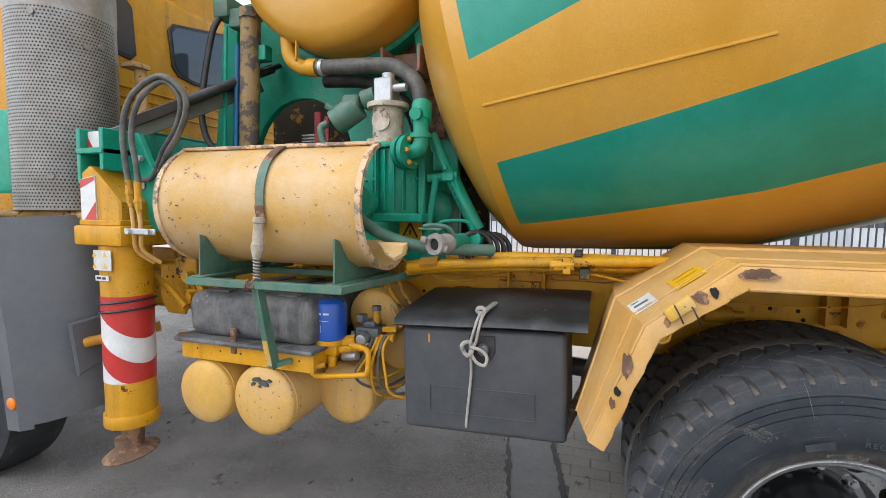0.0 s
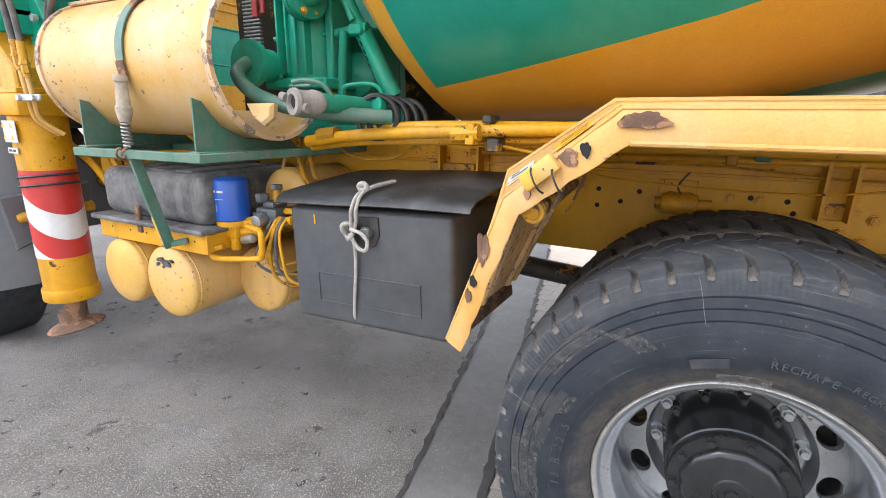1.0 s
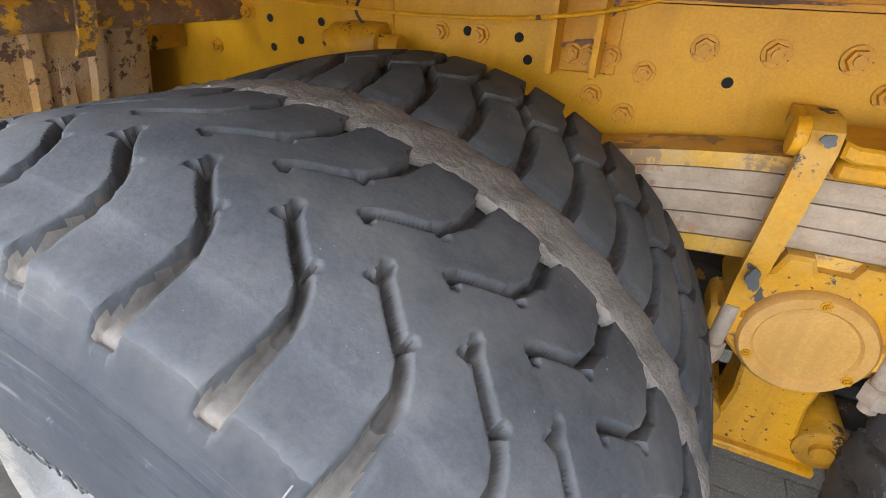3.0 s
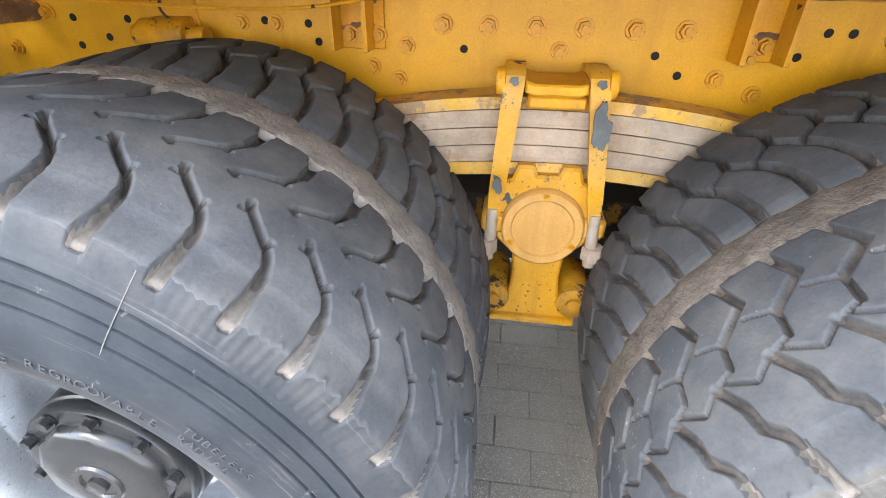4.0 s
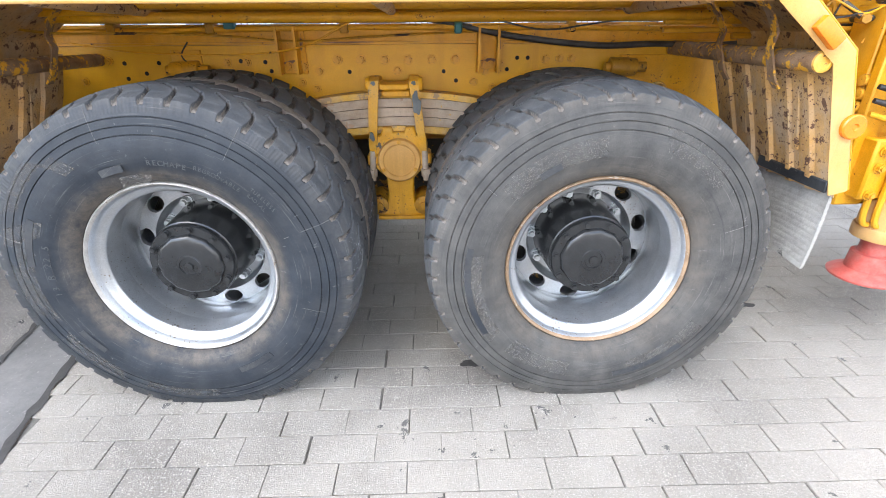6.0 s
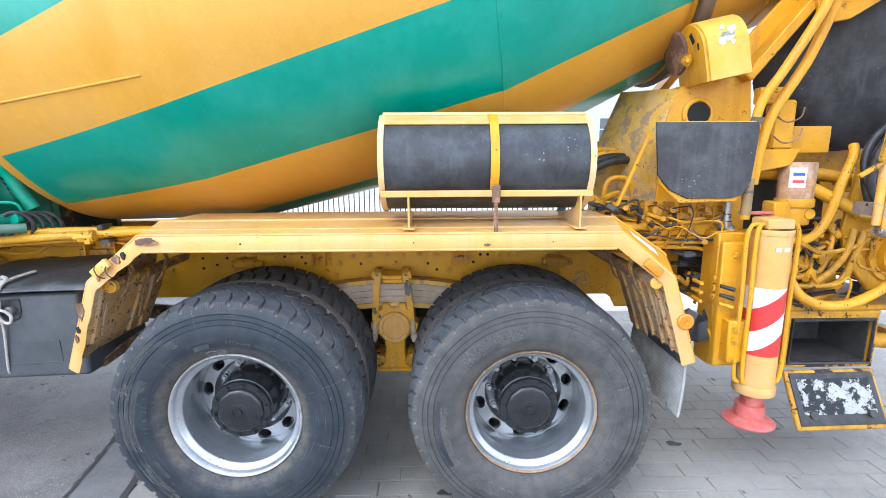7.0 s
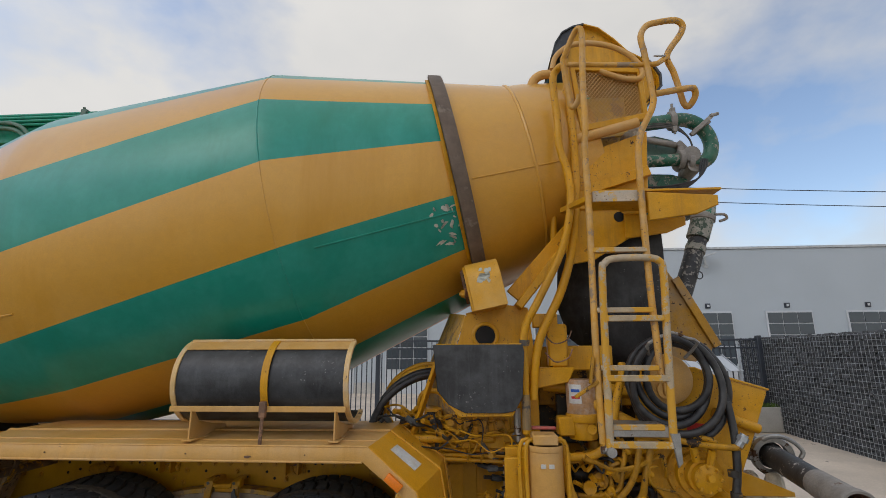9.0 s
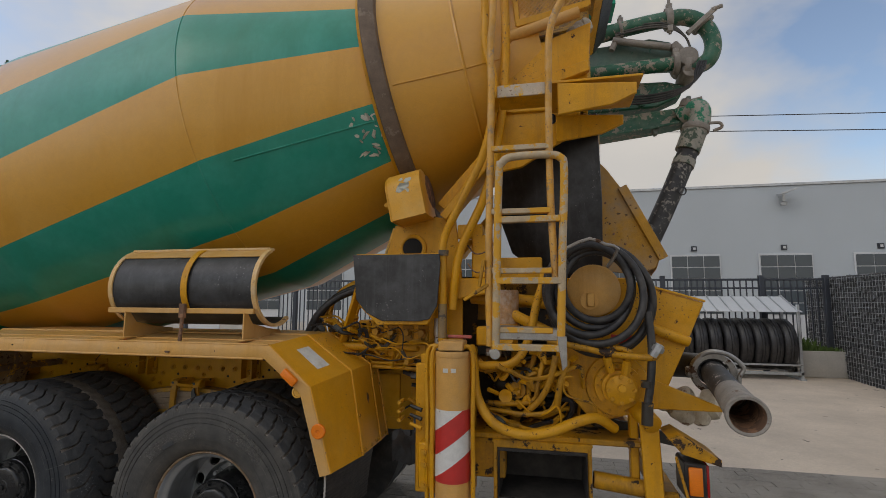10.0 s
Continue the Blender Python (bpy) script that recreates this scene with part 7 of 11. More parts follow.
one("rope_strand", lambda b: (tube(b, [(-1.735, 0.40, 1.150), (-1.755, 0.25, 1.132), (-1.768, 0.212, 1.085), (-1.785, 0.226, 1.03), (-1.790, 0.236, 1.0), (-1.787, 0.248, 0.90), (-1.800, 0.252, 0.75), (-1.806, 0.262, 0.680), (-1.800, 0.30, 0.672), (-1.78, 0.45, 0.675)], 0.0055, 8, 6),
                            tube(b, [(-1.725, 0.40, 1.150), (-1.742, 0.25, 1.134), (-1.752, 0.214, 1.085), (-1.765, 0.226, 1.03), (-1.785, 0.234, 1.0)], 0.006, 8, 6)), M_rope, rope)
one("knot", lambda b: (tube(b, [(-1.80 + 0.020 * math.cos(t), 0.230 + 0.010 * math.sin(2 * t), 1.0 + 0.026 * math.sin(t)) for t in np.linspace(0, math.tau, 14)[:-1]], 0.0085, 8, 3, True), tube(b, [(-1.79, 0.226, 0.995), (-1.762, 0.222, 0.955), (-1.73, 0.222, 0.945), (-1.722, 0.226, 0.975), (-1.745, 0.224, 1.0), (-1.785, 0.222, 1.01)], 0.0065, 8, 5), tube(b, [(-1.755 + 0.014 * math.cos(t), 0.255, 1.145 + 0.010 * math.sin(t)) for t in np.linspace(0, math.tau, 12)[:-1]], 0.0085, 8, 3, True)), M_rope, rope)

# strapped chute extensions
def trough(name, x0, x1, cy, cz, r, a0, a1, skin, edge, label, strap_x):
    """A half-round chute lying along x; angles from straight up, over the camera's side, downwards."""
    t = thing(name, label, "chute", ((x0 + x1) / 2, cy, cz - r), "strapped chute extensions")
    ang = np.linspace(radians(a0), radians(a1), 22)
    one("shell", lambda b: sheet(b, [[(x, cy - r * math.sin(a), cz + r * math.cos(a)) for x in np.linspace(x0, x1, 8)] for a in ang], 0.005), skin, t)
    for x in (x0, x1):
        one("end_rim", lambda b: sheet(b, [[(x + d, cy - (r + 0.007) * math.sin(a), cz + (r + 0.007) * math.cos(a)) for d in (-0.012, 0.012)] for a in ang], 0.016), edge, t, "worn rolled end rim")
    a = ang[0]
    one("top_flange", lambda b: box(b, x0, x1, cy - r * math.sin(a) - 0.012, cy - r * math.sin(a) + 0.045, cz + r * math.cos(a) + 0.001, cz + r * math.cos(a) + 0.016, 0.004), edge, t)
    return t


tr1 = trough("chute_extension", -3.12, -2.17, 0.315, 1.535, 0.255, 24, 232, M_trough, M_rim_pink, "pale yellow half-round chute extension strapped on a green rack", -2.70)
one("concrete_crust", lambda b: prism(b, [(-2.143, 1.396), (-2.021, 1.397), (-2.03, 1.352), (-2.072, 1.327), (-2.114, 1.349)], "y", 0.160, 0.195, 0.010), M_rim_tan, tr1, "lump of set concrete on the lip")
chips = random.Random(23)
for k in range(26):
    x, a = chips.choice((-3.02, -2.93, -2.40, -2.32, -2.45)) + chips.uniform(-0.05, 0.06), radians(chips.choice((52, 58, 64, 80, 95)) + chips.uniform(-5, 5))
    w_, h_ = chips.uniform(0.003, 0.011), chips.uniform(0.006, 0.022)
    ring_ = [(w_ * math.cos(t) * chips.uniform(0.5, 1.1), h_ * math.sin(t) * chips.uniform(0.5, 1.1)) for t in np.linspace(0, math.tau, 9)[:-1]]

    def chip_face(b):
        b.faces.new([b.verts.new((x + u, 0.315 - 0.2615 * math.sin(a + v), 1.535 + 0.2615 * math.cos(a + v))) for u, v in ring_])
        bmesh.ops.solidify(b, geom=b.faces[:], thickness=0.001)
    one("paint_chip", chip_face, M_redoxide if k % 3 else M_steel_grey, tr1)
def lash(a0, a1, x0, x1):
    return lambda b: sheet(b, [[(x0 + (x1 - x0) * t + d, 0.315 - 0.263 * math.sin(a), 1.540 + 0.263 * math.cos(a)) for d in (-0.020, 0.020)] for t, a in ((k / 6, radians(a0 + (a1 - a0) * k / 6)) for k in range(7))], 0.005)


st1 = one("strap", lash(8, 50, -2.585, -2.600), M_rust, tr1, "rusty steel strap across the chute")
one("strap_patch", lash(50, 92, -2.600, -2.590), M_green_worn, st1, "green paint on the strap")
one("strap_patch", lash(92, 103, -2.590, -2.585), M_rust, st1)
one("tensioner", lambda b: lathe(b, aim((-2.585, 0.045, 1.485), (-2.598, 0.045, 1.33)), [(0.0, 0.0), (0.0, 0.022), (0.02, 0.024), (0.024, 0.019), (0.10, 0.022), (0.105, 0.026), (0.12, 0.026), (0.155, 0.018)], 20), M_strap, tr1, "webbing sleeve of the tensioner")
one("spring_coil", lambda b: tube(b, [(-2.600 + 0.013 * math.cos(t), 0.045 + 0.013 * math.sin(t), 1.335 - 0.0125 * t / math.tau) for t in np.linspace(0, math.tau * 7, 70)], 0.0042, 6, 1), M_steel, tr1)
one("hook", lambda b: tube(b, [(-2.605, 0.045, 1.25), (-2.62, 0.042, 1.235), (-2.635, 0.04, 1.225), (-2.63, 0.038, 1.21), (-2.61, 0.038, 1.215)], 0.006, 8, 4), M_rust, tr1)
rack = one("chute_rack", lambda b: (beam(b, (-2.95, 0.055, 1.218), (-2.225, 0.055, 1.222), 0.032, 0.032), beam(b, (-2.24, 0.05, 1.222), (-2.10, 0.75, 1.235), 0.03, 0.03), beam(b, (-2.95, 0.05, 1.218), (-2.95, 0.75, 1.225), 0.03, 0.03), beam(b, (-2.95, 0.45, 1.222), (-2.16, 0.45, 1.225), 0.03, 0.03)), M_green_worn, truck, "green angle-iron rack carrying the chute")
for x in (-2.90, -2.27):
    one("rack_cradle", lambda b: (prism(b, [(0.06, 1.235), (0.52, 1.235), (0.45, 1.30), (0.36, 1.275), (0.25, 1.283), (0.16, 1.325), (0.10, 1.40), (0.065, 1.41)], "x", x - 0.004, x + 0.004, 0.001), box(b, x - 0.03, x + 0.03, 0.05, 0.5, 1.234, 1.242, 0.002)), M_green_worn, rack)
one("rack_post", lambda b: (beam(b, (-2.625, 0.06, 1.205), (-2.615, 0.135, 0.86), 0.034, 0.008), beam(b, (-2.60, 0.06, 1.205), (-2.59, 0.14, 0.86), 0.006, 0.04), beam(b, (-2.61, 0.14, 0.868), (-2.55, 0.19, 0.885), 0.03, 0.02)), M_green_worn, rack, "angle-iron post, green turning to bare yellow")
one("post_paint", lambda b: beam(b, (-2.6185, 0.108, 0.985), (-2.6155, 0.1335, 0.868), 0.0352, 0.0092), M_yellow_dusty, rack)
one("strap_ring", lambda b: tube(b, [(-2.640, 0.036 + 0.014 * math.sin(t), 1.222 + 0.018 * math.cos(t)) for t in np.linspace(0, math.tau, 14)[:-1]], 0.005, 6, 2, True), M_rust, rack)

# pump, pipes and water tank behind the chute
tank_w = one("water_tank", lambda b: lathe(b, pose(-2.62, 0.52, 2.84, -90, 0, 0), [(0.0, 0.30), (0.03, 0.46), (0.06, 0.515), (0.10, 0.535), (1.25, 0.535), (1.35, 0.40)], 56, True), M_drum_yellow, truck, "big round yellow water tank")
one("tank_saddle", lambda b: lathe(b, pose(-2.62, 0.80, 2.84, -90, 0, 0), [(0.0, 0.540), (0.0, 0.565), (0.08, 0.565), (0.08, 0.540)], 56), M_green, tank_w)
bm = new_bm()
arch = [(-3.03 + 0.34 * math.cos(t), 1.78 + 0.39 * math.sin(t)) for t in np.linspace(math.pi, 0, 15)]
prism(bm, [(-3.70, 1.20), (-3.43, 2.75), (-2.10, 2.75), (-2.05, 1.20), (-2.69, 1.20)] + arch[::-1] + [(-3.37, 1.20)], "y", 0.98, 1.03, 0.004)
pumpf = part("pump_frame", bm, M_green, truck, "green steel frame plate with an arched opening")
one("frame_rib", lambda b: (prism(b, [(-3.62, 1.2), (-3.48, 1.2), (-3.36, 2.7), (-3.46, 2.7)], "y", 0.85, 0.99, 0.004), beam(b, (-2.2, 0.95, 2.3), (-2.25, 0.95, 2.75), 0.25, 0.1)), M_green, pumpf)
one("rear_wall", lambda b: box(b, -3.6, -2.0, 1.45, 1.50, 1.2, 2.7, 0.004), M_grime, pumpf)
one("standpipe", lambda b: (cyl(b, (-3.168, 0.72, 2.55), (-3.212, 0.72, 1.45), 0.052, n=24), cyl(b, (-3.168, 0.72, 2.535), (-3.167, 0.72, 2.585), 0.060, n=24)), M_stand, truck, "upright hose pipe streaked yellow and black")
one("blue_hose", lambda b: cyl(b, (-3.236, 0.69, 2.40), (-3.275, 0.69, 1.45), 0.012, n=10), M_bluehose, truck, "thin blue hose beside the standpipe")
one("valve_box", lambda b: (box(b, -3.385, -3.29, 0.68, 0.78, 2.555, 2.665, 0.008, 2), box(b, -3.30, -3.22, 0.70, 0.78, 2.50, 2.60, 0.006), cyl(b, (-3.34, 0.72, 2.66), (-3.34, 0.72, 2.69), 0.02)), M_green_worn, truck, "dark green valve box")
one("hydraulic_hose", lambda b: tube(b, [(-3.36, 0.70, 2.56), (-3.39, 0.68, 2.48), (-3.42, 0.66, 2.30), (-3.44, 0.64, 2.08), (-3.40, 0.62, 1.92), (-3.33, 0.62, 1.82)], 0.017, 10, 6), M_hose, truck)
one("channel_bracket", lambda b: (box(b, -2.40, -2.19, 0.72, 0.86, 2.19, 2.20, 0.003), box(b, -2.40, -2.385, 0.72, 0.86, 2.20, 2.32, 0.003), box(b, -2.205, -2.19, 0.72, 0.86, 2.20, 2.32, 0.003), box(b, -2.40, -2.19, 0.85, 0.86, 2.20, 2.32, 0.003)), M_redoxide, truck, "red-oxide steel channel")
one("pipe_clip", lambda b: (box(b, -3.21, -3.08, 0.72, 0.78, 2.32, 2.40, 0.004), cyl(b, (-3.30, 0.68, 2.5), (-3.34, 0.68, 1.5), 0.010, n=8)), M_green, truck)
one("drain_elbow", lambda b: (tube(b, [(-2.88, 0.65, 2.52), (-2.885, 0.65, 2.38), (-2.87, 0.65, 2.29), (-2.80, 0.65, 2.235), (-2.70, 0.65, 2.225)], 0.036, 14, 6), cyl(b, (-2.88, 0.65, 2.40), (-2.88, 0.65, 2.45), 0.044, n=16), cyl(b, (-2.76, 0.65, 2.23), (-2.71, 0.65, 2.225), 0.044, n=16), beam(b, (-2.80, 0.60, 2.25), (-2.795, 0.60, 2.38), 0.018, 0.01)), M_yellow, truck, "yellow elbow pipe with a valve lever")
one("water_hose", lambda b: tube(b, [(-2.72, 0.65, 2.225), (-2.47, 0.65, 2.215), (-2.30, 0.65, 2.20), (-2.20, 0.64, 2.14), (-2.15, 0.62, 2.06), (-2.135, 0.60, 1.99)], 0.038, 14, 6), M_hosegrey, truck, "thick dark ribbed water hose")
one("water_hose", lambda b: tube(b, [(-2.76, 0.80, 2.20), (-2.53, 0.80, 2.18), (-2.36, 0.78, 2.11), (-2.24, 0.74, 2.00), (-2.18, 0.70, 1.86)], 0.033, 12, 6), M_hose, truck)
one("hose_clip", lambda b: [cyl(b, p, q, 0.041, n=18) for p, q in (((-2.69, 0.65, 2.224), (-2.67, 0.65, 2.223)), ((-2.137, 0.602, 2.01), (-2.135, 0.60, 1.995)))], M_zinc, truck)
pump = one("water_pump", lambda b: (cyl(b, (-2.245, 0.62, 1.50), (-2.245, 0.62, 1.80), 0.112, n=32, bevel=0.006), cyl(b, (-2.245, 0.62, 1.80), (-2.245, 0.62, 1.825), 0.142, n=32, bevel=0.004), box(b, -2.40, -2.09, 0.50, 0.74, 1.465, 1.505, 0.006), box(b, -2.135, -2.10, 0.56, 0.68, 1.50, 1.80, 0.006), box(b, -2.39, -2.355, 0.56, 0.68, 1.50, 1.80, 0.006), cyl(b, (-2.36, 0.50, 1.55), (-2.36, 0.40, 1.55), 0.06, n=24, bevel=0.006), cyl(b, (-2.36, 0.41, 1.55), (-2.36, 0.38, 1.55), 0.085, n=24)), M_green, truck, "green cast pump body with bolted flanges")
for k in range(8):
    a = math.tau * k / 8
    bolt(pump, -2.245 + 0.128 * math.cos(a), 0.62 + 0.128 * math.sin(a), 1.825, 0.6, pose(0, 0, 0, -90, 0, 0))
one("pump_fin", lambda b: [box(b, -2.32 + 0.045 * k, -2.312 + 0.045 * k, 0.495, 0.56, 1.52, 1.79, 0.002) for k in range(4)], M_green, pump)
one("pump_column", lambda b: (cyl(b, (-2.30, 0.60, 1.825), (-2.30, 0.60, 1.845), 0.10, n=28), cyl(b, (-2.30, 0.60, 1.845), (-2.30, 0.60, 2.0), 0.072, n=28), cyl(b, (-2.30, 0.60, 1.99), (-2.30, 0.60, 2.012), 0.098, n=28), lathe(b, pose(-2.30, 0.5265, 1.925, 90, 0, 0), [(0.0, 0.045), (0.008, 0.045), (0.008, 0.0)], 24)), M_cream, pump, "cream cylindrical drive housing")
one("drive_motor", lambda b: (box(b, -2.352, -2.262, 0.55, 0.65, 2.012, 2.125, 0.006), cyl(b, (-2.27, 0.58, 2.08), (-2.20, 0.58, 2.08), 0.018), cyl(b, (-2.30, 0.6, 2.125), (-2.30, 0.6, 2.15), 0.03)), M_zinc, pump)
one("side_motor", lambda b: (cyl(b, (-2.44, 0.58, 2.01), (-2.56, 0.56, 1.93), 0.062, n=20, bevel=0.008), cyl(b, (-2.42, 0.58, 2.03), (-2.36, 0.59, 2.05), 0.045, n=16), box(b, -2.50, -2.42, 0.52, 0.60, 1.99, 2.05, 0.008), tube(b, [(-2.60, 0.56, 1.93), (-2.63, 0.55, 1.91), (-2.625, 0.55, 1.86), (-2.61, 0.55, 1.83)], 0.018, 10, 4), cyl(b, (-2.56, 0.54, 1.99), (-2.59, 0.53, 2.01), 0.016, n=8)), M_green_worn, pump)
one("pipe_flange", lambda b: (cyl(b, (-2.185, 0.50, 1.775), (-2.162, 0.49, 1.775), 0.075, n=28), cyl(b, (-2.155, 0.488, 1.775), (-2.132, 0.48, 1.775), 0.075, n=28), tube(b, [(-2.14, 0.485, 1.775), (-2.10, 0.47, 1.78), (-2.085, 0.47, 1.81), (-2.085, 0.47, 1.86), (-2.09, 0.48, 1.92)], 0.034, 14, 5), cyl(b, (-2.087, 0.475, 1.83), (-2.087, 0.475, 1.85), 0.048, n=18), cyl(b, (-2.09, 0.48, 1.90), (-2.10, 0.52, 1.985), 0.045, n=18, bevel=0.006), cyl(b, (-2.095, 0.46, 1.93), (-2.095, 0.42, 1.925), 0.026, n=14)), M_green, pump, "green pipe elbow with bolted flange")
for k in range(6):
    a = math.tau * k / 6
    bolt(pump, -2.135, 0.481 + 0.058 * math.cos(a), 1.775 + 0.058 * math.sin(a), 0.7, pose(0, 0, 0, 0, 0, 90))
one("hydraulic_rod", lambda b: (cyl(b, (-2.065, 0.55, 1.86), (-1.965, 0.60, 1.63), 0.022, n=14), cyl(b, (-1.99, 0.59, 1.685), (-1.865, 0.62, 1.435), 0.033, n=18), cyl(b, (-2.09, 0.58, 1.665), (-1.95, 0.58, 1.675), 0.020, n=10), cyl(b, (-2.12, 0.57, 1.665), (-2.40, 0.57, 1.66), 0.010, n=8), cyl(b, (-2.045, 0.56, 1.67), (-2.10, 0.60, 1.40), 0.016, n=10), cyl(b, (-1.96, 0.57, 1.655), (-1.90, 0.60, 1.52), 0.013, n=8), cyl(b, (-2.0, 0.56, 1.70), (-2.04, 0.56, 1.78), 0.014, n=8), box(b, -2.02, -1.96, 0.55, 0.60, 1.65, 1.69, 0.006)), M_green, truck, "green hydraulic cylinder and pipework")
one("print_marks", lambda b: [beam(b, (-1.985 + 0.012 * k, 0.563 - 0.0005 * k, 1.655 - 0.026 * k), (-1.977 + 0.012 * k, 0.563, 1.638 - 0.026 * k), 0.014, 0.002, 0) for k in range(7)], M_ink, truck)
one("blue_plate", lambda b: box(b, -2.17, -2.03, 0.82, 0.83, 1.555, 1.605, 0.004), M_blue, truck)
sign = one("warning_sign", lambda b: box(b, -2.305, -2.185, 0.748, 0.754, 1.365, 1.475, 0.002), M_signyel, truck, "yellow triangular hazard sign")
one("sign_triangle", lambda b: (beam(b, (-2.285, 0.746, 1.385), (-2.245, 0.746, 1.455), 0.009, 0.003, 0, (0, 1, 0)), beam(b, (-2.245, 0.746, 1.455), (-2.205, 0.746, 1.385), 0.009, 0.003, 0, (0, 1, 0)), beam(b, (-2.245, 0.746, 1.42), (-2.245, 0.746, 1.397), 0.008, 0.003, 0, (0, 1, 0))), M_ink, sign)
one("pump_base", lambda b: (box(b, -2.98, -2.02, 0.62, 1.0, 1.27, 1.33, 0.006), box(b, -2.42, -2.06, 0.755, 0.98, 1.32, 1.72, 0.01), lathe(b, pose(-2.10, 0.76, 1.53, 90, 0, 0), [(0.0, 0.09), (0.05, 0.085), (0.08, 0.05), (0.085, 0.0)], 28)), M_green, truck)
one("lashing_belt", lambda b: (box(b, -2.93, -2.89, 0.95, 0.97, 1.85, 2.08, 0.004), box(b, -2.86, -2.83, 0.94, 0.96, 1.86, 2.05, 0.004)), M_belt, truck, "red lashing belts hanging in the opening")
one("radiator", lambda b: [box(b, -3.05, -2.93, 1.0, 1.02, 1.72 + 0.018 * k, 1.728 + 0.018 * k, 0.001) for k in range(14)], M_zinc, truck)
one("suction_hose", lambda b: tube(b, [(-2.36, 0.38, 1.55), (-2.30, 0.28, 1.50), (-2.16, 0.22, 1.43), (-2.02, 0.24, 1.385), (-1.90, 0.30, 1.37), (-1.75, 0.42, 1.36)], 0.024, 12, 6), M_green_worn, truck, "dark hose under the pump")
nozzle = one("wash_pipe", lambda b: (cyl(b, (-1.880, 0.175, 1.40), (-1.883, 0.6, 1.395), 0.030, n=18), cyl(b, (-1.842, 0.45, 1.403), (-1.840, 0.48, 1.403), 0.034, n=16)), M_green, truck, "green wash pipe with a steel coupling")
one("coupling", lambda b: (lathe(b, aim((-1.90, 0.118, 1.398), (-1.66, 0.78, 1.405)), [(0.012, 0.020), (0.0, 0.023), (0.0, 0.038), (0.012, 0.041), (0.022, 0.036), (0.050, 0.034), (0.07, 0.038), (0.09, 0.034), (0.10, 0.028)], 28), cyl(b, (-1.93, 0.13, 1.41), (-1.95, 0.13, 1.415), 0.014), cyl(b, (-1.87, 0.13, 1.385), (-1.85, 0.13, 1.38), 0.014)), M_cement, nozzle, "cement-caked hose coupling")
one("valve_handle", lambda b: (tube(b, [(-1.97, 0.20, 1.46), (-1.93, 0.21, 1.465), (-1.88, 0.23, 1.455), (-1.86, 0.25, 1.42)], 0.008, 8, 4), box(b, -1.99, -1.90, 0.20, 0.215, 1.445, 1.455, 0.003)), M_green_worn, nozzle)
one("bore", lambda b: cyl(b, (-1.8965, 0.126, 1.3985), (-1.89, 0.145, 1.3985), 0.0205, n=20), M_dark, nozzle)
coil = thing("hose_coil_small", "small coil of thin black hose looped over the wash pipe", "hose", (-1.76, 0.48, 1.30))
for k in range(4):
    one("hose_turn", lambda b: tube(b, [(-1.830 + 0.019 * k + 0.062 * math.cos(t), 0.455 + 0.035 * k + 0.03 * math.cos(t), 1.360 - 0.004 * k + 0.072 * math.sin(t)) for t in np.linspace(0, math.tau, 20)[:-1]], 0.0105, 8, 2, True), M_hose, coil)
one("valve_loop", lambda b: tube(b, [(-2.02, 0.50, 1.40), (-2.01, 0.50, 1.46), (-1.97, 0.51, 1.475), (-1.90, 0.53, 1.475), (-1.87, 0.54, 1.45), (-1.87, 0.55, 1.40)], 0.008, 8, 4), M_green, truck)

# long pipes and cables beside the frame
for y, z, r, x0, x1, dz in ((0.42, 1.300, 0.021, -2.12, -0.95, 0.035), (0.50, 1.330, 0.023, -1.85, 1.6, 0.0), (0.56, 1.285, 0.018, -2.20, 1.3, 0.0), (0.47, 1.272, 0.012, -2.15, -0.9, 0.03), (0.66, 1.305, 0.026, -2.25, 1.9, 0.0), (0.74, 1.28, 0.015, -2.3, 1.9, 0.0)):
    one("frame_pipe", lambda b: tube(b, [(x0, y, z - 0.03), (x0 + 0.25, y, z), ((x0 + x1) / 2, y + 0.03, z + dz * 0.5), (x1 - 0.2, y + 0.05, z + dz), (x1, y + 0.06, z + dz)], r, 12, 8), M_yellow, truck, "yellow hydraulic line running along the frame")
one("pipe_fitting", lambda b: (cyl(b, (-1.52, 0.42, 1.311), (-1.43, 0.425, 1.317), 0.027, n=8), cyl(b, (-2.06, 0.42, 1.29), (-1.98, 0.42, 1.30), 0.028, n=8), box(b, -1.47, -1.44, 0.40, 0.44, 1.28, 1.345, 0.003)), M_yellow_dirty, truck)
one("pipe_clamp", lambda b: (box(b, -1.41, -1.37, 0.43, 0.50, 1.26, 1.30, 0.004), box(b, -1.43, -1.40, 0.44, 0.52, 1.345, 1.37, 0.004)), M_grime, truck)
one("cable", lambda b: tube(b, [(-2.26, 0.62, 1.30), (-2.05, 0.60, 1.21), (-1.88, 0.60, 1.205), (-1.75, 0.55, 1.25), (-1.60, 0.50, 1.285), (-1.40, 0.48, 1.28), (-1.15, 0.50, 1.24), (-0.95, 0.62, 1.235), (-0.7, 0.74, 1.225), (-0.4, 0.80, 1.20), (-0.1, 0.81, 1.215), (0.4, 0.80, 1.235), (0.8, 0.78, 1.25)], 0.005, 6, 8), M_yellow_dirty, truck, "thin sagging cable")
for x in (-2.28, -2.22):
    one("air_hose", lambda b: tube(b, [(x, 0.55, 1.28), (x + 0.02, 0.52, 1.18), (x + 0.10, 0.50, 1.08), (x + 0.22, 0.60, 1.00)], 0.010, 8, 6), M_yellow_dirty, truck)
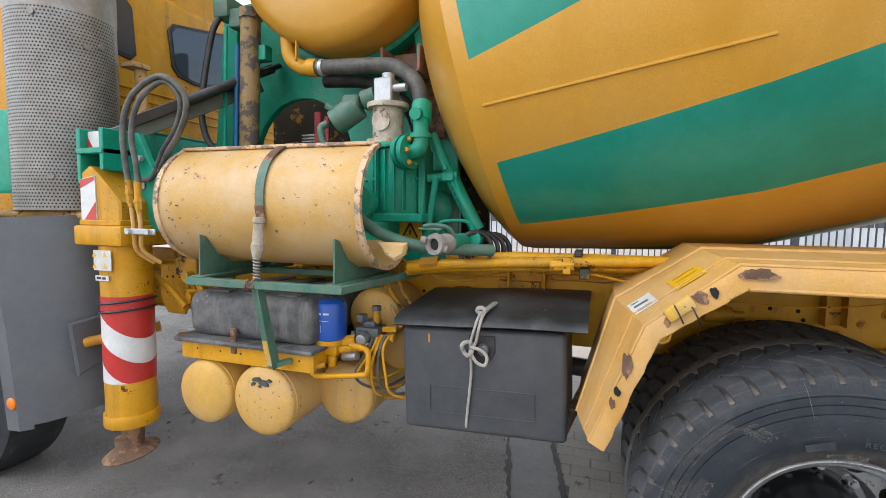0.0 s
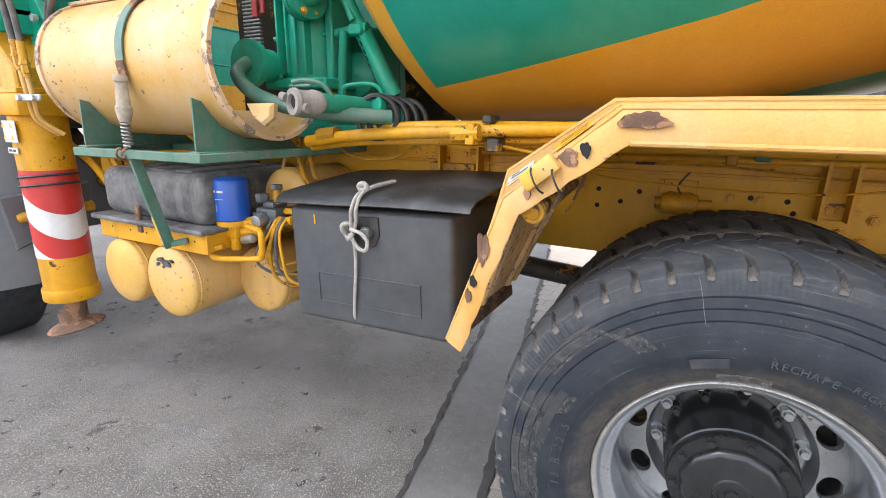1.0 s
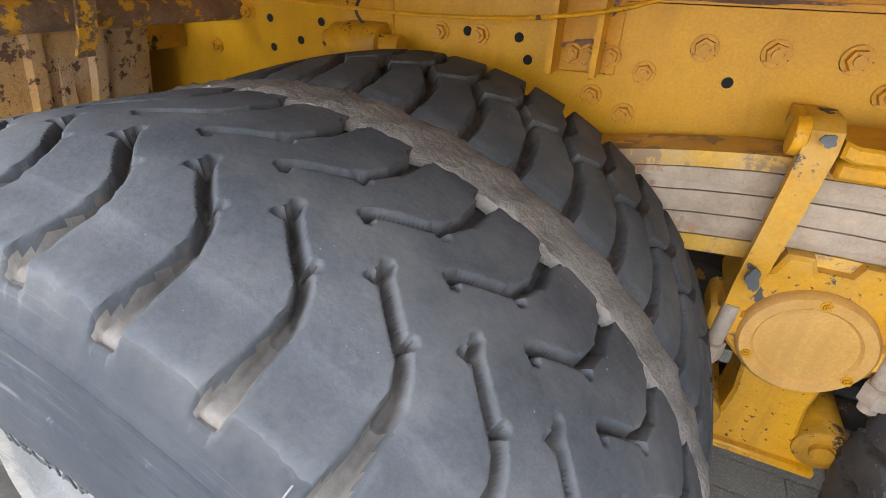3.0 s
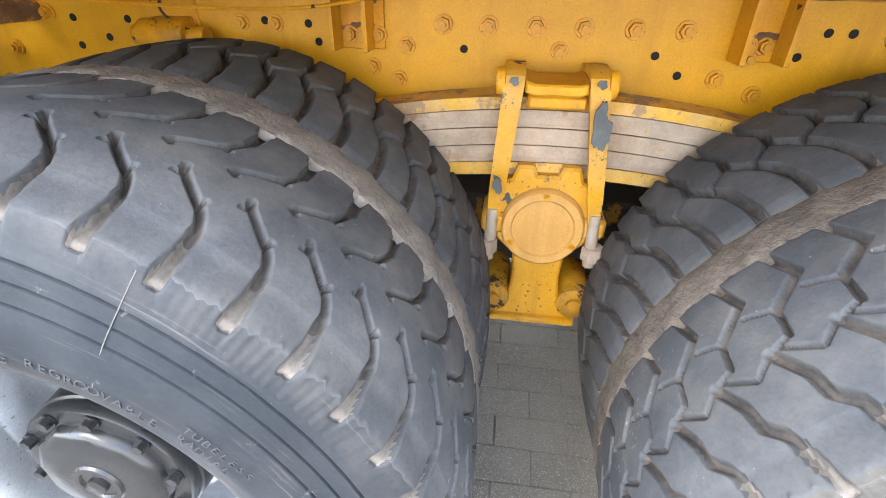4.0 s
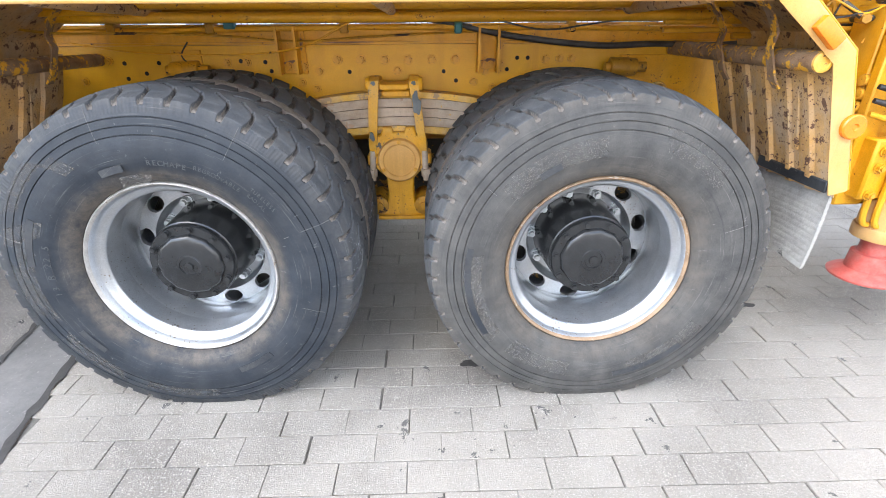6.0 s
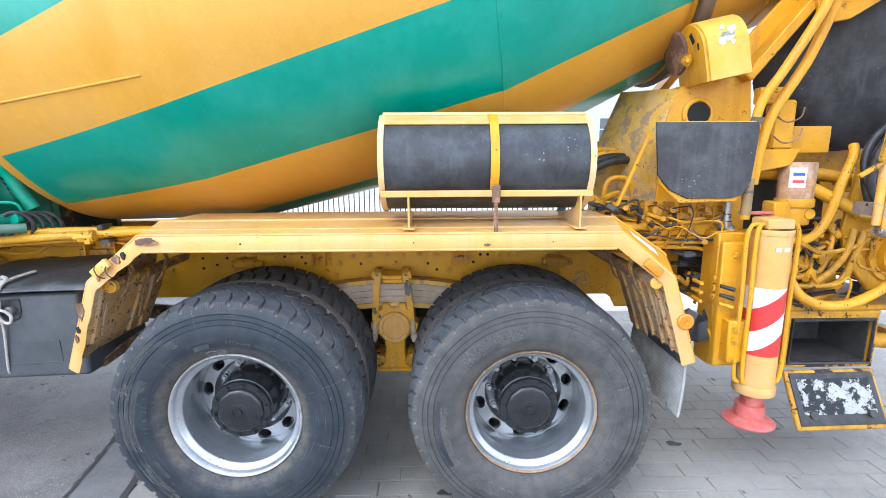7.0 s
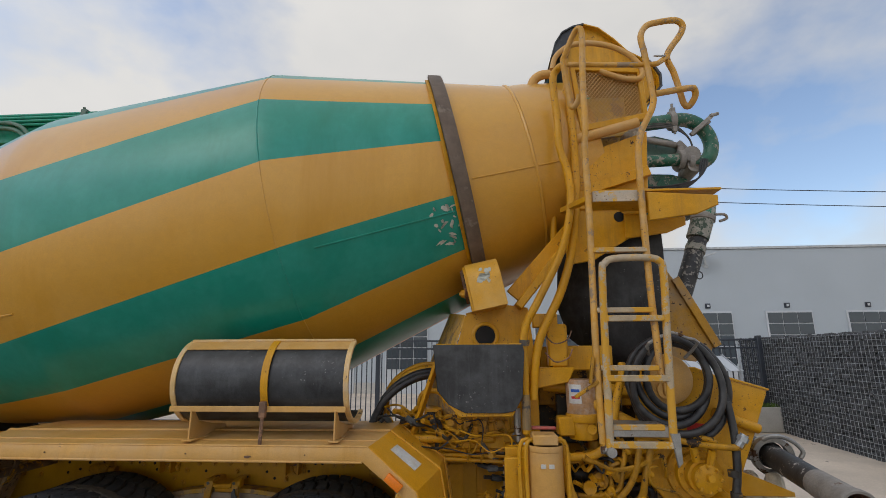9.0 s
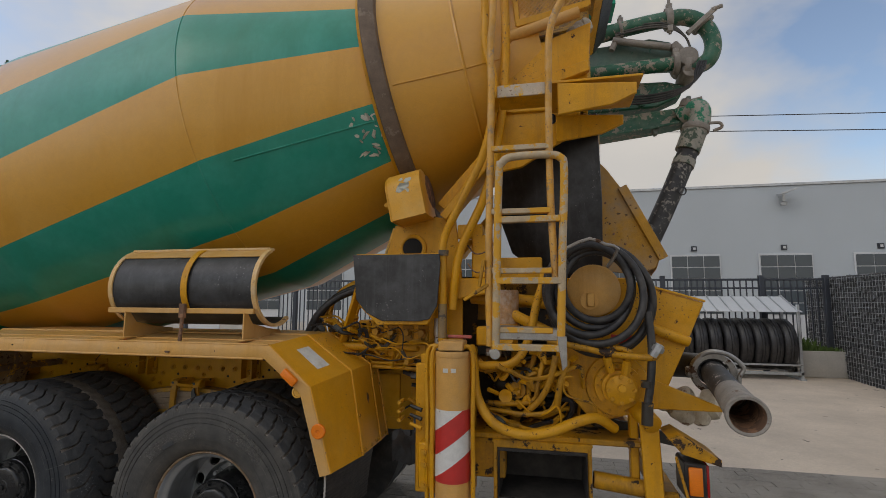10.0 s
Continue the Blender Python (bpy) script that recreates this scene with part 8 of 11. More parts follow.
each("frame_bracket", (lambda b: box(b, -1.80, -1.60, 0.79, 0.834, 1.10, 1.185, 0.003), lambda b: box(b, -2.02, -1.94, 0.74, 0.834, 1.09, 1.14, 0.004), lambda b: box(b, -1.47, -1.40, 0.72, 0.834, 1.04, 1.13, 0.004)), M_yellow_dirty, truck)
one("exhaust_flange", lambda b: (box(b, -4.2, -3.45, 0.66, 0.834, 0.94, 1.12, 0.01), box(b, -3.9, -3.4, 0.84, 1.5, 1.2, 1.3, 0.01)), M_yellow_dirty, truck)
one("brown_bracket", lambda b: (box(b, -2.30, -2.13, 0.95, 1.2, 1.9, 2.42, 0.01), box(b, -2.34, -2.10, 0.93, 0.96, 2.28, 2.44, 0.004)), M_rust, truck)


# ---- rear part of the truck ----
tr2 = trough("chute_extension", 0.02, 0.885, 0.255, 1.665, 0.205, 20, 215, M_black, M_rim_tan, "black-lined half-round chute extension strapped on the fender", 0.485)
one("edge_strip", lambda b: box(b, 0.015, 0.89, 0.048, 0.066, 1.525, 1.552, 0.003), M_yellow_pale, tr2)
one("edge_strip", lambda b: sheet(b, [[(x, 0.255 - 0.211 * math.sin(a), 1.665 + 0.211 * math.cos(a)) for x in (0.03, 0.875)] for a in np.linspace(radians(21), radians(42), 5)], 0.004), M_yellow_pale, tr2)
one("strap", lambda b: sheet(b, [[(x, 0.255 - 0.217 * math.sin(a), 1.665 + 0.217 * math.cos(a)) for x in (0.466, 0.502)] for a in np.linspace(radians(12), radians(125), 14)], 0.005), M_yellow, tr2, "yellow-painted metal strap")
one("tie_rod", lambda b: (cyl(b, (0.487, 0.046, 1.56), (0.49, 0.03, 1.36), 0.009, n=8), tube(b, [(0.49, 0.03, 1.36), (0.492, 0.02, 1.342), (0.486, 0.012, 1.335), (0.480, 0.018, 1.345)], 0.006, 8, 4), box(b, 0.472, 0.505, 0.028, 0.052, 1.50, 1.575, 0.004)), M_rust, tr2)
for x in (0.13, 0.84):
    one("foot_bracket", lambda b: (prism(b, [(0.045, 1.395), (0.40, 1.395), (0.38, 1.43), (0.26, 1.445), (0.12, 1.475), (0.07, 1.535), (0.045, 1.535)], "x", x - 0.004, x + 0.004, 0.001), box(b, x - 0.025, x + 0.025, 0.03, 0.42, 1.392, 1.400, 0.002)), M_yellow_pale, tr2)

# drum pedestal
ped = one("drum_pedestal", lambda b: prism(b, [(1.385, 1.28), (1.390, 1.80), (1.408, 1.862), (1.448, 2.006), (1.466, 2.026), (1.694, 2.078), (1.82, 2.06), (1.86, 1.70), (1.86, 1.28)], "y", 0.556, 0.572, 0.003), M_yellow, truck, "yellow steel pedestal under the drum roller")
one("side_plate", lambda b: sheet(b, [[(1.455, 0.560, 2.018), (1.40, 0.78, 2.040), (1.345, 1.0, 2.060)], [(1.402, 0.560, 1.862), (1.305, 0.78, 1.795), (1.205, 1.0, 1.725)], [(1.385, 0.560, 1.60), (1.29, 0.78, 1.58), (1.19, 1.0, 1.56)], [(1.385, 0.560, 1.30), (1.29, 0.78, 1.30), (1.19, 1.0, 1.30)]], 0.010), M_yellow_dusty, ped, "sloping side plate dusted with cement", angle=20)
one("top_plate", lambda b: sheet(b, [[(1.455, y, 2.030), (1.58, y, 2.058), (1.70, y, 2.082)] for y in (0.556, 0.75, 1.3)], 0.010), M_yellow_dirty, ped)
one("flanged_hole", lambda b: lathe(b, pose(1.567, 0.554, 1.898, 90, 0, 0), [(-0.002, 0.084), (0.008, 0.081), (0.013, 0.070), (0.010, 0.060), (-0.004, 0.056)], 36), M_yellow, ped)
# solid black disc as the shade within the flange
one("hole", lambda b: cyl(b, (1.567, 0.5555, 1.898), (1.567, 0.5470, 1.898), 0.0565, n=28), M_dark, ped)
# the roller's half-round cover lies along the drum's axis
RC = Matrix(((DC, 0, -DS, 1.560), (0, 1, 0, 0.490), (DS, 0, DC, 2.190), (0, 0, 0, 1)))


def half_round(b, x0, x1, r, drop, bevel=0.004):
    poly = [(-r, -drop)] + [(-r * math.cos(t), r * math.sin(t)) for t in np.linspace(0, math.pi, 15)] + [(r, -drop)]
    ends = [[b.verts.new(RC @ V(x, u, v)) for u, v in poly] for x in (x0, x1)]
    fs = [b.faces.new(ends[0]), b.faces.new(ends[1][::-1])]
    for k in range(len(poly)):
        q = (k + 1) % len(poly)
        fs.append(b.faces.new((ends[0][k], ends[1][k], ends[1][q], ends[0][q])))
    bmesh.ops.recalc_face_normals(b, faces=fs)
    bmesh.ops.bevel(b, geom=list({e for f in fs[:2] for e in f.edges}), offset=bevel, segments=2, affect="EDGES", profile=0.5)


one("roller_cover", lambda b: half_round(b, -0.085, 0.105, 0.134, 0.150), M_yellow_flaky, ped, "half-round yellow roller cover with flaked paint")
one("cover_end", lambda b: half_round(b, -0.099, -0.084, 0.126, 0.150, 0.003), M_yellow, ped)
one("end_slot", lambda b: cube(b, RC @ pose(-0.1000, -0.040, 0.060, 0, 0, 0) @ pose(0, 0, 0, -25, 0, 0), (0.004, 0.024, 0.050), 0.0015), M_dark, ped)
one("end_slot", lambda b: cube(b, RC @ pose(-0.1000, -0.085, 0.015, 0, 0, 0), (0.004, 0.012, 0.030), 0.0015), M_dark, ped)
bolt(ped, 1.452, 0.47, 2.135, 1.4, pose(0, 0, 0, 0, 0, -90))
for n_, (a_, x_, rx_, rz_) in enumerate(((12, 0.010, 0.030, 0.026), (26, 0.036, 0.020, 0.020), (4, -0.020, 0.014, 0.016), (33, 0.000, 0.012, 0.012), (0, 0.030, 0.010, 0.012))):
    ring_ = blob(0, 0, rx_, rz_, n_ + 90, 20)
    one("paint_flake", lambda b: bmesh.ops.solidify(b, geom=[b.faces.new([b.verts.new(RC @ V(x_ + u, -0.1353 * math.cos(radians(a_) + v / 0.135), 0.1353 * math.sin(radians(a_) + v / 0.135))) for u, v in ring_])], thickness=0.001), M_scrape, ped)
one("roller", lambda b: cyl(b, (1.44, 0.60, 2.19), (1.66, 0.60, 2.235), 0.105, n=28, bevel=0.008), M_rust, ped)
flap2 = one("rubber_guard", lambda b: prism(b, [(1.275, 1.845), (1.765, 1.845), (1.772, 1.80), (1.755, 1.57), (1.715, 1.50), (1.66, 1.487), (1.45, 1.487), (1.36, 1.53), (1.30, 1.60)], "y", 0.372, 0.382, 0.003), M_black, truck, "black rubber guard sheet bolted to the pedestal")
one("guard_plate", lambda b: prism(b, [(1.29, 1.85), (1.76, 1.85), (1.75, 1.56), (1.70, 1.47), (1.42, 1.465), (1.32, 1.56)], "y", 0.385, 0.405, 0.004), M_yellow, flap2)
one("square_tube", lambda b: (box(b, 1.197, 1.301, 0.665, 0.90, 1.372, 1.476, 0.010, 2), tube(b, [(1.165, 0.70, 1.35), (1.165, 0.70, 1.51), (1.20, 0.70, 1.57), (1.28, 0.70, 1.57), (1.325, 0.70, 1.51), (1.335, 0.70, 1.37)], 0.016, 8, 5)), M_yellow, truck)
one("tube_bore", lambda b: box(b, 1.214, 1.284, 0.6615, 0.670, 1.389, 1.459, 0.004), M_dark, truck)
one("brace", lambda b: beam(b, (1.13, 0.56, 1.30), (1.305, 0.50, 1.80), 0.055, 0.02), M_yellow, truck)
for k in range(4):
    one("black_hose", lambda b: tube(b, [(0.90 + 0.02 * k, 0.60 + 0.06 * k, 1.40), (0.96, 0.62 + 0.06 * k, 1.52 + 0.02 * k), (1.08, 0.66 + 0.05 * k, 1.62 + 0.025 * k), (1.24, 0.72 + 0.04 * k, 1.67 + 0.02 * k), (1.5, 0.85, 1.66)], 0.022 if k < 2 else 0.016, 10, 6), (M_hose, M_hose, M_yellow, M_yellow)[k], truck)
def tangle(seed, count, x0, x1, y0, y1, z0, z1, radii, materials, drop, name="wiring"):
    """Loose hoses and wires crossing a bay, each its own part."""
    g = random.Random(seed)
    for k in range(count):
        xa, xb = sorted((g.uniform(x0, x1), g.uniform(x0, x1)))
        if xb - xa < 0.12:
            xb = min(x1, xa + 0.2)
        y, z = g.uniform(y0, y1), g.uniform(z0, z1)
        pts = []
        n_ = g.randint(4, 6)
        for i in range(n_):
            t = i / (n_ - 1)
            pts.append((xa + (xb - xa) * t + g.uniform(-0.02, 0.02), min(max(y + g.uniform(-0.05, 0.05), y0), y1), z - drop * 4 * t * (1 - t) * g.uniform(0.2, 1.0) + g.uniform(-0.025, 0.025)))
        if g.random() < 0.45:
            e = pts[-1]
            pts += [(e[0] + 0.02, e[1], e[2] - 0.05), (e[0] + g.uniform(-0.02, 0.03), e[1] + 0.02, e[2] - g.uniform(0.1, 0.2))]
        r = g.choice(radii)
        m = g.choice(materials)
        w = one(name, lambda b: tube(b, pts, r, 6, 4), m, truck)
        if r > 0.008:
            p, q = V(*pts[1]), V(*pts[2])
            d = (q - p).normalized() * 0.022
            one("fitting", lambda b: (cyl(b, p - d, p + d, r * 1.5, n=6), cyl(b, p + d, p + d * 1.6, r * 1.25, n=8)), M_yellow_dirty if m is not M_hose else M_steel_grey, w)


tangle(3, 26, 1.10, 1.78, 0.43, 0.62, 1.30, 1.47, (0.0035, 0.005, 0.007, 0.010), (M_yellow_dirty, M_yellow, M_yellow_dirty, M_yellow, M_hose, M_grime, M_yellow_dirty), 0.06)
tangle(8, 14, 1.45, 1.78, 0.55, 0.72, 0.98, 1.28, (0.006, 0.009, 0.012), (M_yellow_dirty, M_hose, M_grime), 0.05)
tangle(5, 30, 1.95, 2.50, 0.44, 0.68, 0.98, 1.34, (0.006, 0.009, 0.012, 0.015), (M_yellow_dirty, M_yellow, M_yellow, M_grime, M_yellow_dirty, M_yellow_dirty, M_yellow, M_hose), 0.08)
tangle(14, 12, 0.92, 1.30, 0.50, 0.70, 1.40, 1.50, (0.006, 0.012, 0.016), (M_yellow, M_hose, M_yellow_dirty), 0.04)
one("junction_box", lambda b: box(b, 1.18, 1.30, 0.60, 0.66, 1.36, 1.44, 0.008, 2), M_steel_grey, truck)
one("valve_bank", lambda b: [(box(b, 1.33 + 0.09 * k, 1.40 + 0.09 * k, 0.55, 0.66, 1.36, 1.46, 0.008), cyl(b, (1.365 + 0.09 * k, 0.55, 1.42), (1.365 + 0.09 * k, 0.50, 1.42), 0.018)) for k in range(5)], M_yellow_dirty, truck)

# rear support leg
L0, L1 = V(1.893, 0.385, 0.50), V(1.893, 0.385, 1.335)
rleg = one("support_leg", lambda b: (cyl(b, L0, L1, 0.088, n=32), cyl(b, L0, L0 + V(0, 0, 0.05), 0.096, n=32, bevel=0.006), cyl(b, L1 - V(0, 0, 0.03), L1, 0.091, n=32, bevel=0.003), box(b, 1.83, 1.955, 0.32, 0.45, 1.335, 1.385, 0.006)), M_yellow_pale, truck, "yellow hydraulic support leg with red and white stripes")
striped("warning_band", (1.893, 0.385, 0.715), (1.893, 0.385, 1.055), 0.0892, [0, 0.22, 0.52, 0.86, 1.0], rleg, [M_red, M_white], "red and white slanting warning stripes", 0.75)
one("leg_foot", lambda b: (lathe(b, pose(1.885, 0.385, 0.335), [(0.0, 0.118), (0.008, 0.120), (0.020, 0.105), (0.035, 0.070), (0.10, 0.066), (0.105, 0.0)], 36), cyl(b, (1.89, 0.385, 0.42), (1.89, 0.385, 0.50), 0.05)), M_redpaint, rleg, "faded red dished steel foot")
one("leg_plate", lambda b: (box(b, 1.69, 1.80, 0.42, 0.46, 0.62, 1.26, 0.006), box(b, 1.72, 1.82, 0.36, 0.45, 0.66, 0.88, 0.008), box(b, 1.70, 1.98, 0.48, 0.62, 0.60, 1.30, 0.006)), M_yellow, rleg)
for z in (0.68, 0.78, 0.84, 1.20):
    bolt(rleg, 1.755, 0.36 if z < 0.9 else 0.42, z, 1.0)
for dx, dy in ((-0.125, -0.02), (-0.095, -0.04), (0.105, -0.03)):
    one("hydraulic_line", lambda b: tube(b, [(1.893 + dx * 0.3, 0.36, 1.345), (1.893 + dx, 0.385 + dy, 1.33), (1.893 + dx, 0.385 + dy, 1.0), (1.893 + dx, 0.385 + dy, 0.62), (1.893 + dx * 0.75, 0.385 + dy, 0.56)], 0.011, 8, 5), M_yellow, rleg)
for k in range(3):
    z = 1.055 - 0.045 * k
    gvv = one("grease_valve", lambda b: (cyl(b, (1.60, 0.395, z + 0.008), (1.655, 0.390, z), 0.021, n=10, bevel=0.003), cyl(b, (1.655, 0.390, z), (1.672, 0.388, z - 0.003), 0.014, n=8), cyl(b, (1.63, 0.385, z - 0.02), (1.63, 0.385, z + 0.028), 0.012, n=6), cyl(b, (1.60, 0.42, z), (1.60, 0.50, z), 0.010, n=8)), M_yellow, rleg)
    gvv.matrix_basis = pose(0.085, 0.085, 0)
    one("valve_handle", lambda b: cyl(b, (1.672, 0.387, z - 0.003), (1.735, 0.372, z - 0.020), 0.0085, 0.011, n=10), M_hose if k < 2 else M_yellow, gvv)
one("line_loop", lambda b: tube(b, [(1.66, 0.37, 0.78), (1.69, 0.37, 0.80), (1.70, 0.37, 0.88), (1.74, 0.37, 0.90), (1.80, 0.35, 0.875), (1.815, 0.35, 0.90), (1.815, 0.35, 1.30)], 0.011, 8, 5), M_yellow, rleg).matrix_basis = pose(0.085, 0.085, 0)
one("line_loop", lambda b: tube(b, [(1.60, 0.39, 0.80), (1.63, 0.38, 0.74), (1.67, 0.38, 0.72), (1.695, 0.38, 0.76), (1.70, 0.38, 0.86)], 0.010, 8, 5), M_yellow, rleg).matrix_basis = pose(0.085, 0.085, 0)
one("black_rag", lambda b: sheet(b, [[(1.50 + 0.035 * i + 0.012 * math.sin(3 * j + i), 0.42 + 0.02 * math.sin(2 * i + j), 0.90 - 0.05 * j + 0.018 * math.sin(1.7 * i)) for i in range(5)] for j in range(4)], 0.004), M_black, truck, "crumpled black plastic sheet")
one("sleeve_marks", lambda b: (box(b, 1.86, 1.885, 0.2955, 0.2985, 1.235, 1.255, 0), box(b, 1.90, 1.925, 0.2965, 0.2995, 1.235, 1.255, 0)), M_label, rleg)
rleg.matrix_basis = pose(-0.042, -0.060, 0.012)
# frame end, pipes over it
one("frame_end", lambda b: (box(b, 1.50, 1.66, 0.80, 0.834, 0.93, 1.18, 0.003), box(b, 1.20, 1.70, 0.70, 0.80, 1.27, 1.30, 0.003)), M_yellow, truck)
for z, r in ((1.335, 0.022), (1.265, 0.012), (1.235, 0.010)):
    one("cross_pipe", lambda b: (cyl(b, (1.0, 0.62, z), (1.72, 0.58, z), r, n=14), cyl(b, (1.42, 0.60, z), (1.47, 0.595, z), r * 1.5, n=8)), M_yellow, truck)
one("cross_pipe", lambda b: tube(b, [(1.25, 0.60, 1.215), (1.55, 0.58, 1.21), (1.66, 0.57, 1.20), (1.685, 0.57, 1.15), (1.685, 0.57, 0.85)], 0.011, 8, 5), M_yellow, truck)
one("ball_valve", lambda b: (cyl(b, (1.72, 0.56, 1.36), (1.78, 0.52, 1.30), 0.030, n=14), cyl(b, (1.73, 0.50, 1.50), (1.735, 0.50, 1.33), 0.020, n=12), box(b, 1.76, 1.90, 0.45, 0.465, 1.40, 1.415, 0.004)), M_steel, truck)
one("valve_lever", lambda b: box(b, 1.80, 1.93, 0.43, 0.445, 1.398, 1.416, 0.005), M_redpaint, truck)
filt2 = one("fuel_filter", lambda b: (cyl(b, (2.10, 0.60, 1.34), (2.10, 0.60, 1.44), 0.075, n=24, bevel=0.008), cyl(b, (2.10, 0.60, 1.43), (2.10, 0.60, 1.475), 0.088, n=24, bevel=0.006), box(b, 1.96, 2.05, 0.54, 0.64, 1.36, 1.46, 0.008), lathe(b, pose(2.13, 0.527, 1.40, 90, 0, 0), [(0.0, 0.026), (0.008, 0.026), (0.004, 0.018), (0.004, 0.0)], 20)), M_yellow, truck, "yellow filter housing")
bowl = one("filter_bowl", lambda b: lathe(b, pose(2.10, 0.60, 1.475), [(0.0, 0.080), (0.17, 0.083), (0.18, 0.078), (0.18, 0.0)], 32), M_hazy, truck, "hazy plastic filter bowl with a torn label")
one("bowl_label", lambda b: sheet(b, [[(2.10 + 0.0842 * math.cos(a), 0.60 + 0.0842 * math.sin(a), z) for a in np.linspace(-2.6, -1.75, 7)] for z in (1.53, 1.63)], 0.001), M_label, bowl)
one("label_bar", lambda b: sheet(b, [[(2.10 + 0.0856 * math.cos(a), 0.60 + 0.0856 * math.sin(a), z) for a in np.linspace(-2.4, -1.85, 5)] for z in (1.555, 1.568)], 0.001), M_red, bowl)
one("label_bar", lambda b: sheet(b, [[(2.10 + 0.0856 * math.cos(a), 0.60 + 0.0856 * math.sin(a), z) for a in np.linspace(-2.4, -1.85, 5)] for z in (1.59, 1.605)], 0.001), M_blue, bowl)
filt2.matrix_basis = bowl.matrix_basis = pose(-0.01, -0.075, 0.0)

# struts and pipes up to the hopper
one("hopper_strut", lambda b: beam(b, (1.76, 0.56, 2.06), (2.30, 0.56, 2.72), 0.05, 0.16, 0.006, (0, 1, 0)), M_yellow, truck, "sloping yellow hopper support beam")
each("hopper_strut", (lambda b: beam(b, (1.74, 0.60, 2.13), (2.18, 0.60, 2.62), 0.10, 0.03, 0.006, (0, 1, 0)), lambda b: beam(b, (1.66, 1.60, 1.94), (2.30, 1.60, 2.72), 0.05, 0.16, 0.006, (0, 1, 0))), M_yellow, truck)
one("riser_pipe", lambda b: tube(b, [(1.775, 0.42, 1.38), (1.775, 0.42, 1.75), (1.785, 0.41, 1.93), (1.87, 0.38, 2.10), (2.00, 0.36, 2.36), (2.06, 0.35, 2.60), (2.06, 0.35, 2.80), (2.02, 0.35, 2.98)] + [(2.02, 0.36, 3.151), (2.007, 0.36, 3.412), (2.034, 0.34, 3.478), (2.058, 0.3, 3.473)], 0.022, 12, 8), M_yellow, truck, "bent yellow pipe rising to the hopper")
one("riser_pipe", lambda b: tube(b, [(1.82, 0.46, 1.55), (1.86, 0.45, 1.85), (2.0, 0.42, 2.15), (2.08, 0.40, 2.45), (2.12, 0.42, 2.87), (2.12, 0.45, 3.25), (2.10, 0.45, 3.62)], 0.024, 12, 8), M_yellow, truck)
one("riser_pipe", lambda b: tube(b, [(2.0, 0.62, 2.45), (2.03, 0.60, 2.9), (2.06, 0.60, 3.3), (2.14, 0.55, 3.5)], 0.020, 10, 6), M_yellow, truck)
one("arch_pipe", lambda b: tube(b, [(1.912, 0.7, 3.533), (1.936, 0.7, 3.622), (1.99, 0.7, 3.667), (2.068, 0.7, 3.672)], 0.032, 12, 6), M_yellow_pale, truck)
each("strut_sleeve", [lambda b: cyl(b, (1.775, 0.42, 1.40), (1.775, 0.42, 1.58), 0.024, n=14), lambda b: cyl(b, (1.778, 0.418, 1.84), (1.78, 0.415, 1.87), 0.028, n=14)], M_stand, truck)
one("catch_bracket", lambda b: (box(b, 1.84, 1.98, 0.50, 0.56, 1.94, 2.02, 0.006), box(b, 1.92, 2.03, 0.50, 0.58, 1.72, 1.96, 0.01), prism(b, [(1.82, 1.60), (2.02, 1.64), (2.06, 1.72), (1.84, 1.72)], "y", 0.48, 0.60, 0.006), box(b, 1.96, 2.30, 0.60, 0.66, 1.70, 1.84, 0.006)), M_yellow, truck)
for z in (1.90, 1.80):
    one("retaining_wire", lambda b: tube(b, [(1.90, 0.49, z), (1.95, 0.46, z - 0.05), (2.02, 0.46, z - 0.03), (2.05, 0.48, z + 0.02)], 0.004, 6, 5), M_rust, truck)

# filling hopper on top
hop = one("filling_hopper", lambda b: (prism(b, [(2.08, 2.72), (2.10, 3.02), (2.26, 3.02), (2.585, 3.13), (2.555, 2.72)], "y", 0.50, 0.53, 0.004), prism(b, [(2.08, 2.72), (2.10, 3.02), (2.26, 3.02), (2.585, 3.13), (2.555, 2.72)], "y", 1.65, 1.68, 0.004), box(b, 2.53, 2.56, 0.52, 1.66, 2.62, 3.10, 0.004), box(b, 2.02, 2.12, 0.6, 1.6, 2.75, 3.5, 0.006)), M_yellow, truck, "yellow filling hopper behind the drum mouth")
HOOD = [(2.632, 3.372), (2.677, 3.408), (2.735, 3.482), (2.76, 3.51), (2.763, 3.597), (2.727, 3.667), (2.656, 3.75), (2.573, 3.805), (2.493, 3.9), (2.393, 3.994), (2.296, 4.028), (2.214, 4.012), (2.14, 3.971), (2.091, 3.891), (2.058, 3.781)]
one("hopper_hood", lambda b: sheet(b, [[(x, y, z) for x, z in HOOD[:11]] for y in (0.66, 0.72, 1.0, 1.4)], 0.008), M_yellow, hop, "curved yellow hood over the hopper")
one("hood_flap", lambda b: sheet(b, [[(x, y, z) for x, z in HOOD[10:]] for y in (0.66, 0.72, 1.0, 1.4)], 0.008), M_black, hop, "black rubber flap on the hood")
one("hood_face", lambda b: prism(b, [(2.307, 4.054), (2.404, 4.019), (2.505, 3.924), (2.587, 3.827), (2.671, 3.77), (2.733, 3.683), (2.759, 3.583), (2.734, 3.506), (2.647, 3.397), (2.638, 3.588), (2.542, 3.702), (2.177, 3.71), (2.177, 3.802), (2.202, 3.914), (2.243, 4.005)], "y", 0.70, 0.73, 0.004), M_yellow, hop)
